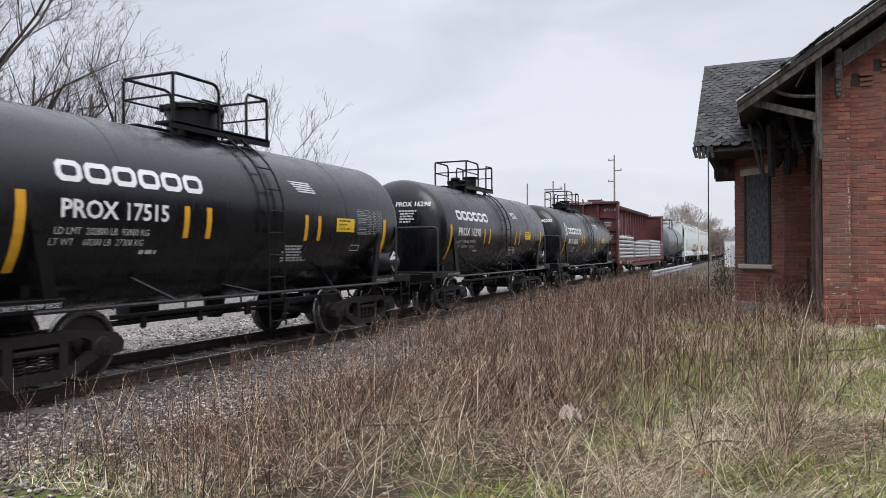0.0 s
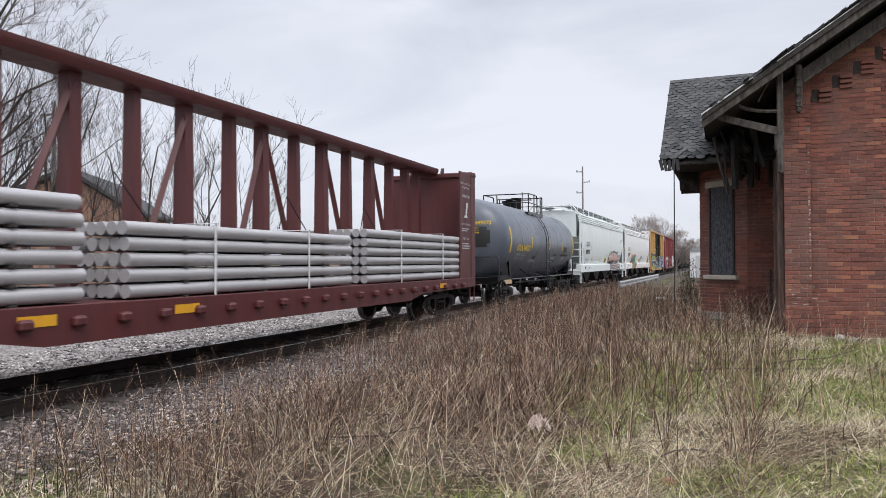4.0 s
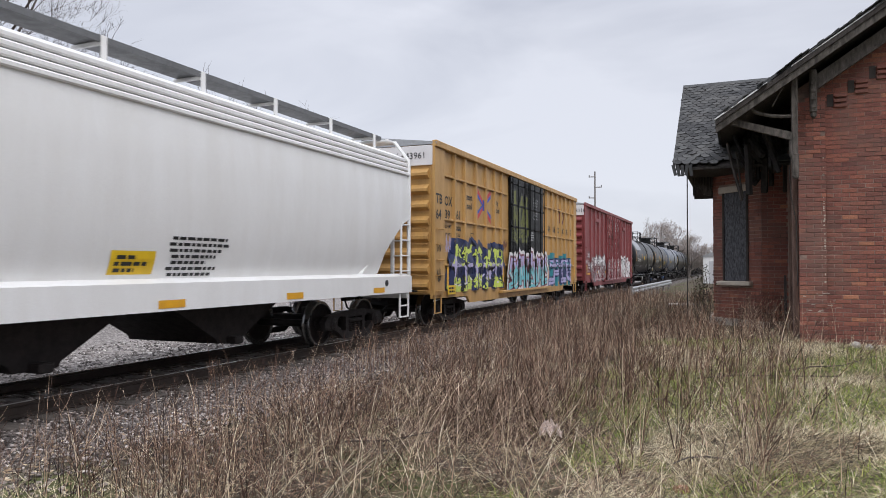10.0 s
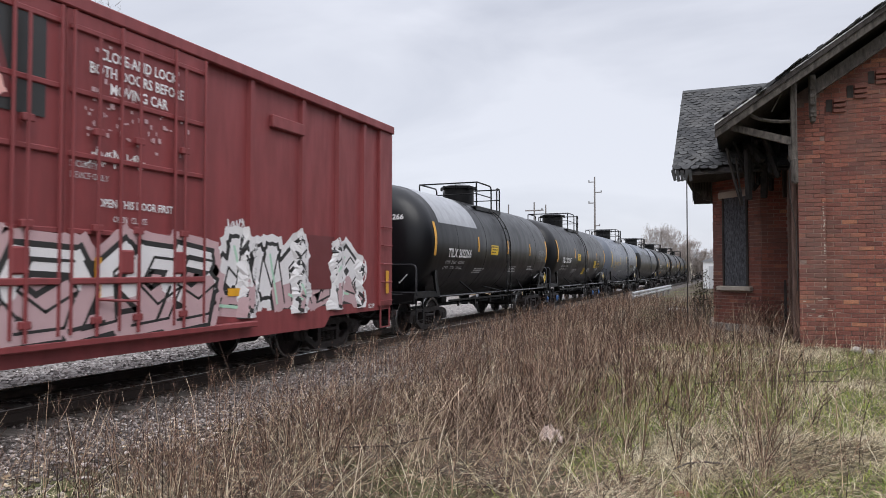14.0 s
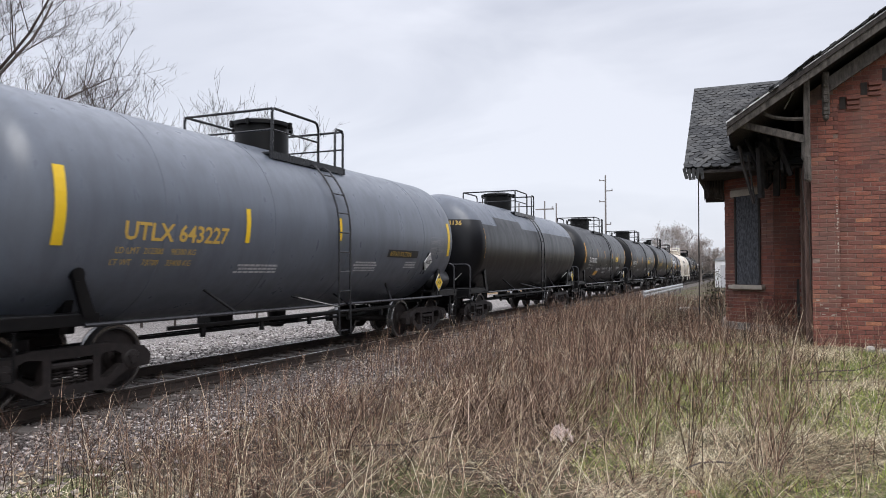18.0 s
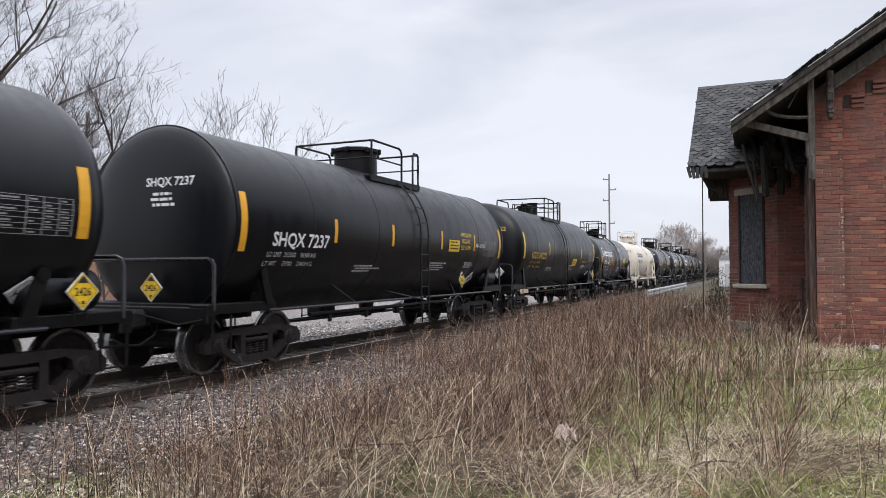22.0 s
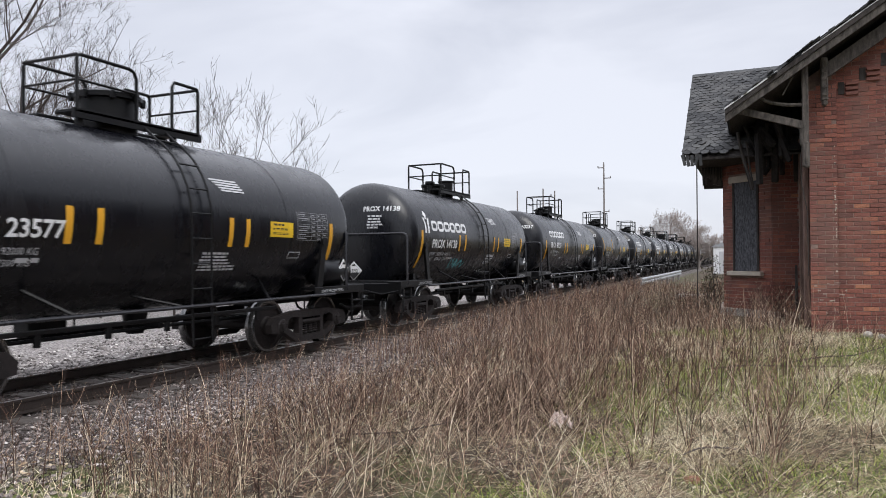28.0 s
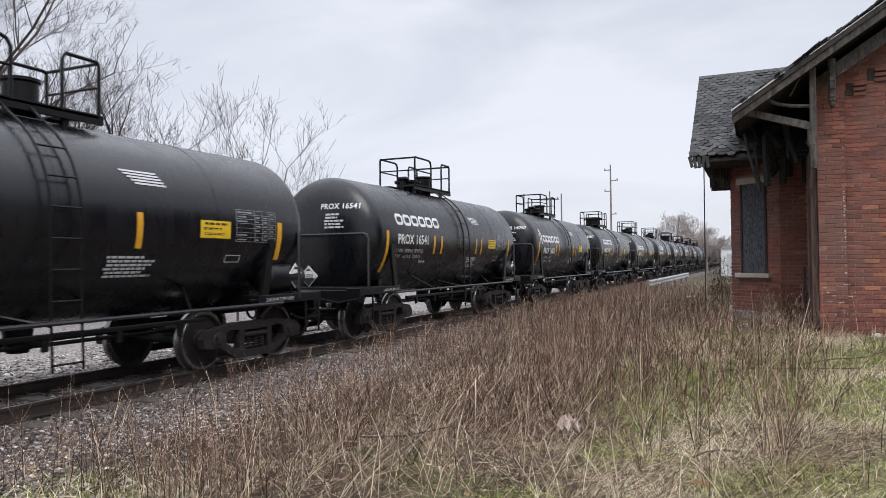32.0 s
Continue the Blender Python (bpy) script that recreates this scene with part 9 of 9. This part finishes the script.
# dark creeper on a stump beside the bay
vine = thing("creeper", "dark withered creeper with small leaves beside the bay", "plant", at=pose(-0.66, 14.6, 0.28))
rv = random.Random(9)
V, F, V2, F2 = [], [], [], []
for k in range(26):
    x, y, z = rv.gauss(0, 0.05), rv.gauss(0, 0.05), 0.0
    pts = [(x, y, z)]
    for j in range(5):
        x, y, z = x + rv.gauss(0, 0.035), y + rv.gauss(0, 0.035), z + rv.uniform(0.10, 0.30)
        pts.append((x, y, z))
        for _ in range(4):
            b = len(V2)
            c = Vector((x + rv.gauss(0, 0.05), y + rv.gauss(0, 0.05), z + rv.gauss(0, 0.06)))
            d, e = Vector((rv.gauss(0, 1), rv.gauss(0, 1), rv.gauss(0, 1))).normalized() * 0.022, Vector((rv.gauss(0, 1), rv.gauss(0, 1), rv.gauss(0, 1))).normalized() * 0.016
            V2 += [tuple(c + d), tuple(c + e), tuple(c - d), tuple(c - e)]
            F2.append((b, b + 1, b + 2, b + 3))
    stem(V, F, pts, 0.006, 0.002)
for nm, Va, Fa, mt in (("stalk", V, F, M["bark"]), ("leaves", V2, F2, plant_material("withered_leaf", [(0.0, (0.03, 0.028, 0.018)), (0.7, (0.07, 0.065, 0.035)), (1.0, (0.14, 0.12, 0.07))]))):
    me = bpy.data.meshes.new(nm)
    me.from_pydata(Va, [], Fa)
    me.materials.append(mt)
    tagged(part(nm, me, None, vine), kind="stuff")
# ---- beyond the track and along the line ----
M["poleg"] = material("grey_pole_wood", (0.24, 0.22, 0.21), 0.9, 0, (0.14, 0.125, 0.115), 3, 0.5, 40, 0.3, (3, 3, 0.4))


def power_pole(x, y, h, label, arms, r=0.16, group="poles along the line"):
    po = thing("utility_pole", label, "pole", group, at=pose(x, y, -0.5))
    part("shaft", Shape().tube([(0, 0, 0), (0, 0, h * 0.5), (0, 0, h)], r, 10, r * 0.6), M["poleg"], po)
    for z, dx, w in arms:
        a = part("crossarm", Shape().box((dx, 0, z), (w, 0.10, 0.10), 0.01), M["poleg"], po)
        part("insulator", Shape().lathe([(z + 0.05, 0.05), (z + 0.1, 0.08), (z + 0.14, 0.05), (z + 0.2, 0.07), (z + 0.24, 0.02)], 10, "z", (dx + math.copysign(w * 0.42, dx or 1), 0, 0)), M["galv"], a)
    return po


power_pole(-15.0, 80.6, 12.8, "tall grey wooden utility pole with short standoff arms", [(12.2, -0.35, 0.7), (11.0, 0.4, 0.8), (9.8, -0.35, 0.7), (7.2, 0.3, 0.6)], 0.13)
tp = power_pole(-30.5, 25.0, 9.9, "wooden utility pole with a grey transformer can", [(9.3, 0.0, 1.8)], 0.15)
part("transformer", Shape().lathe([(8.1, 0.05), (8.12, 0.26), (8.95, 0.26), (9.0, 0.2), (9.05, 0.05)], 18, "z", (0.42, 0.0, 0)), M["galv"], tp)
for x, y, h, arms in ((-18.0, 57.5, 7.7, []), (-16.0, 58.4, 7.9, [(7.2, 0.0, 1.6)]), (-15.1, 58.8, 7.7, [])):
    power_pole(x, y, h, "thin distant grey utility pole", arms, 0.09)

# steel guard rail beside the track
guard = thing("guard_rail", "galvanised steel guard rail on short posts", "guard rail")
prof = [(0.0, 0.62), (0.05, 0.58), (0.05, 0.52), (0.0, 0.47), (0.05, 0.42), (0.05, 0.36), (0.0, 0.32), (-0.012, 0.32), (-0.012, 0.62)]
part("beam", Shape().prism([(-4.2 + u, w) for u, w in prof], "y", 31.0, 49.6), M["galv"], guard, smooth=False)
for k in range(6):
    part("post", Shape().box((-4.30, 31.6 + 3.5 * k, 0.2), (0.12, 0.14, 0.84), 0.01), M["poleg"], guard)

# platform edge left in the grass
slab = part("platform_slab", Shape().box((-1.7, 27.6, 0.06), (1.5, 0.5, 0.14), 0.03), M["concrete"])
tagged(slab, "broken pale concrete platform edge in the grass", "concrete slab")

# brick shop and low buildings behind the trees
shop = thing("brick_building", "brown brick building with a dark gable roof behind bare trees", "building", at=pose(-36.5, 28.5, -0.6, 0, 0, 30))
M["farbrick"] = material("brown_brick_far", (0.34, 0.20, 0.14), 0.9, 0, (0.24, 0.13, 0.09), 2, 0.5, 25, 0.2)
part("wall", Shape().prism([(-6, 0), (5.5, 0), (5.5, 4.9), (1.9, 7.2), (-6, 3.6)], "y", 0, 9), M["farbrick"], shop, smooth=False)
part("roof", Shape().prism([(-6.3, 3.55), (1.9, 7.35), (5.8, 4.85), (5.8, 5.05), (1.9, 7.6), (-6.3, 3.8)], "y", -0.3, 9.3), M["slatej"], shop, smooth=False)
for k in (-3.5, -0.5, 2.6):
    w = part("window", Shape().box((k, -0.02, 2.2), (1.2, 0.06, 1.3), 0.01), M["darkwood"], shop)
    part("window_sill", Shape().box((k, -0.08, 1.5), (1.4, 0.14, 0.08), 0.01), M["limestone"], w)
low = thing("warehouse", "long low tan warehouse far behind the track", "building", at=pose(-26.0, 57.0, -0.6, 0, 0, 23))
M["tan"] = material("tan_metal_wall", (0.48, 0.35, 0.22), 0.7, 0, (0.38, 0.27, 0.17), 2, 0.4, 20, 0.2, (1, 1, 0.2))
part("wall", Shape().box((0, 3, 2.3), (20, 6, 4.6), 0.03), M["tan"], low)
part("roof", Shape().box((0, 3, 4.75), (20.6, 6.6, 0.25), 0.05), M["galv"], low)
for k in range(6):
    part("window", Shape().box((-8 + 3.2 * k, -0.02, 2.6), (1.5, 0.06, 1.0), 0.01), M["darkwood"], low)
shed = thing("shed", "small white shed far down the line", "shed", at=pose(-2.0, 64.6, 0.0))
part("wall", Shape().box((0, 1, 1.2), (1.6, 2.2, 2.4), 0.02), M["white"], shed)
part("roof", Shape().prism([(-1.0, 2.35), (0, 2.75), (1.0, 2.35)], "y", -0.2, 2.3), M["galv"], shed, smooth=False)
part("door", Shape().box((0.0, -0.13, 1.0), (0.7, 0.04, 1.9), 0.01), M["dim"], shed)

# litter and branches in the grass
M["bag"] = material("dirty_pale_sheet", (0.86, 0.74, 0.68), 0.8, 0, (0.40, 0.27, 0.22), 22, 0.6, 60, 0.3)
V = []
for j in range(9):
    for i in range(9):
        u, w = i / 8 - 0.5, j / 8 - 0.5
        V.append((0.17 * u + 0.04 * noise.noise((u * 5, w * 5, 2)), 0.14 * w + 0.03 * noise.noise((u * 6, w * 6, 5)), 0.20 * abs(noise.noise((u * 6, w * 6, 8))) + 0.07 * (1 - 4 * u * u) * (1 - 4 * w * w)))
me = bpy.data.meshes.new("paper_bag")
me.from_pydata(V, [], [(j * 9 + i, j * 9 + i + 1, (j + 1) * 9 + i + 1, (j + 1) * 9 + i) for j in range(8) for i in range(8)])
bag = part("paper_bag", me, M["bag"], None, m=pose(-1.48, 5.85, ground_height(-1.48, 5.85) + 0.065, 0, 0, 20))
tagged(bag, "crumpled dirty pale bag lying in the grass", "litter")
M["clay"] = material("orange_clay_shard", (0.30, 0.13, 0.08), 0.85)
tagged(part("brick_shard", Shape().box((-0.36, 4.95, ground_height(-0.36, 4.95) + 0.02), (0.11, 0.06, 0.05), 0.015, pose(0, 0, 0, 15, 5, 35)), M["clay"]), "broken orange brick shard in the grass", "brick")
tagged(part("rubble", Shape().box((1.55, 11.7, ground_height(1.55, 11.7) + 0.04), (0.12, 0.1, 0.1), 0.03, pose(0, 0, 0, 20, 10, 30)).box((1.70, 11.62, ground_height(1.7, 11.6) + 0.04), (0.1, 0.09, 0.09), 0.03), M["concrete"]), "pale rubble by the foot of the wall", "stone")
rl = random.Random(31)
for k in range(10):
    x, y = rl.uniform(-3.6, 1.2), rl.uniform(5.0, 9.5)
    a, L = rl.uniform(0, 6.28), rl.uniform(0.7, 1.5)
    z = ground_height(x, y)
    pts = [(x + L * t * math.cos(a + 0.3 * t), y + L * t * math.sin(a + 0.3 * t), z + 0.03 + 0.35 * t * (1 - 0.4 * t) * rl.uniform(0.4, 1)) for t in (0, 0.3, 0.6, 1.0)]
    tagged(part("fallen_branch", Shape().tube(pts, 0.009, 5, 0.004), M["bark"]), "thin dead branch lying across the weeds", "branch", "fallen branches")


def motions():
    # the cars roll past on the track, and their wheels turn with them
    for car, y in CARS:
        walk(car, [(t, pose(LINE, y - d, RAIL)) for t, d in RUN])
    steps_t = [k / 15 for k in range(481)]
    gone = np.interp(steps_t, [t for t, d in RUN], [d for t, d in RUN])
    for a, wheels in WHEELS.items():
        lead = wheels[0]
        walk(lead, [(t, pose(0, a * 0.89, 0.457, math.degrees(g / 0.457) % 360)) for t, g in zip(steps_t, gone)])
        for w in wheels[1:]:
            w.rotation_mode = "QUATERNION"
            w.animation_data_create()
            w.animation_data.action = lead.animation_data.action
            w.animation_data.action_slot = lead.animation_data.action_slot


motions()
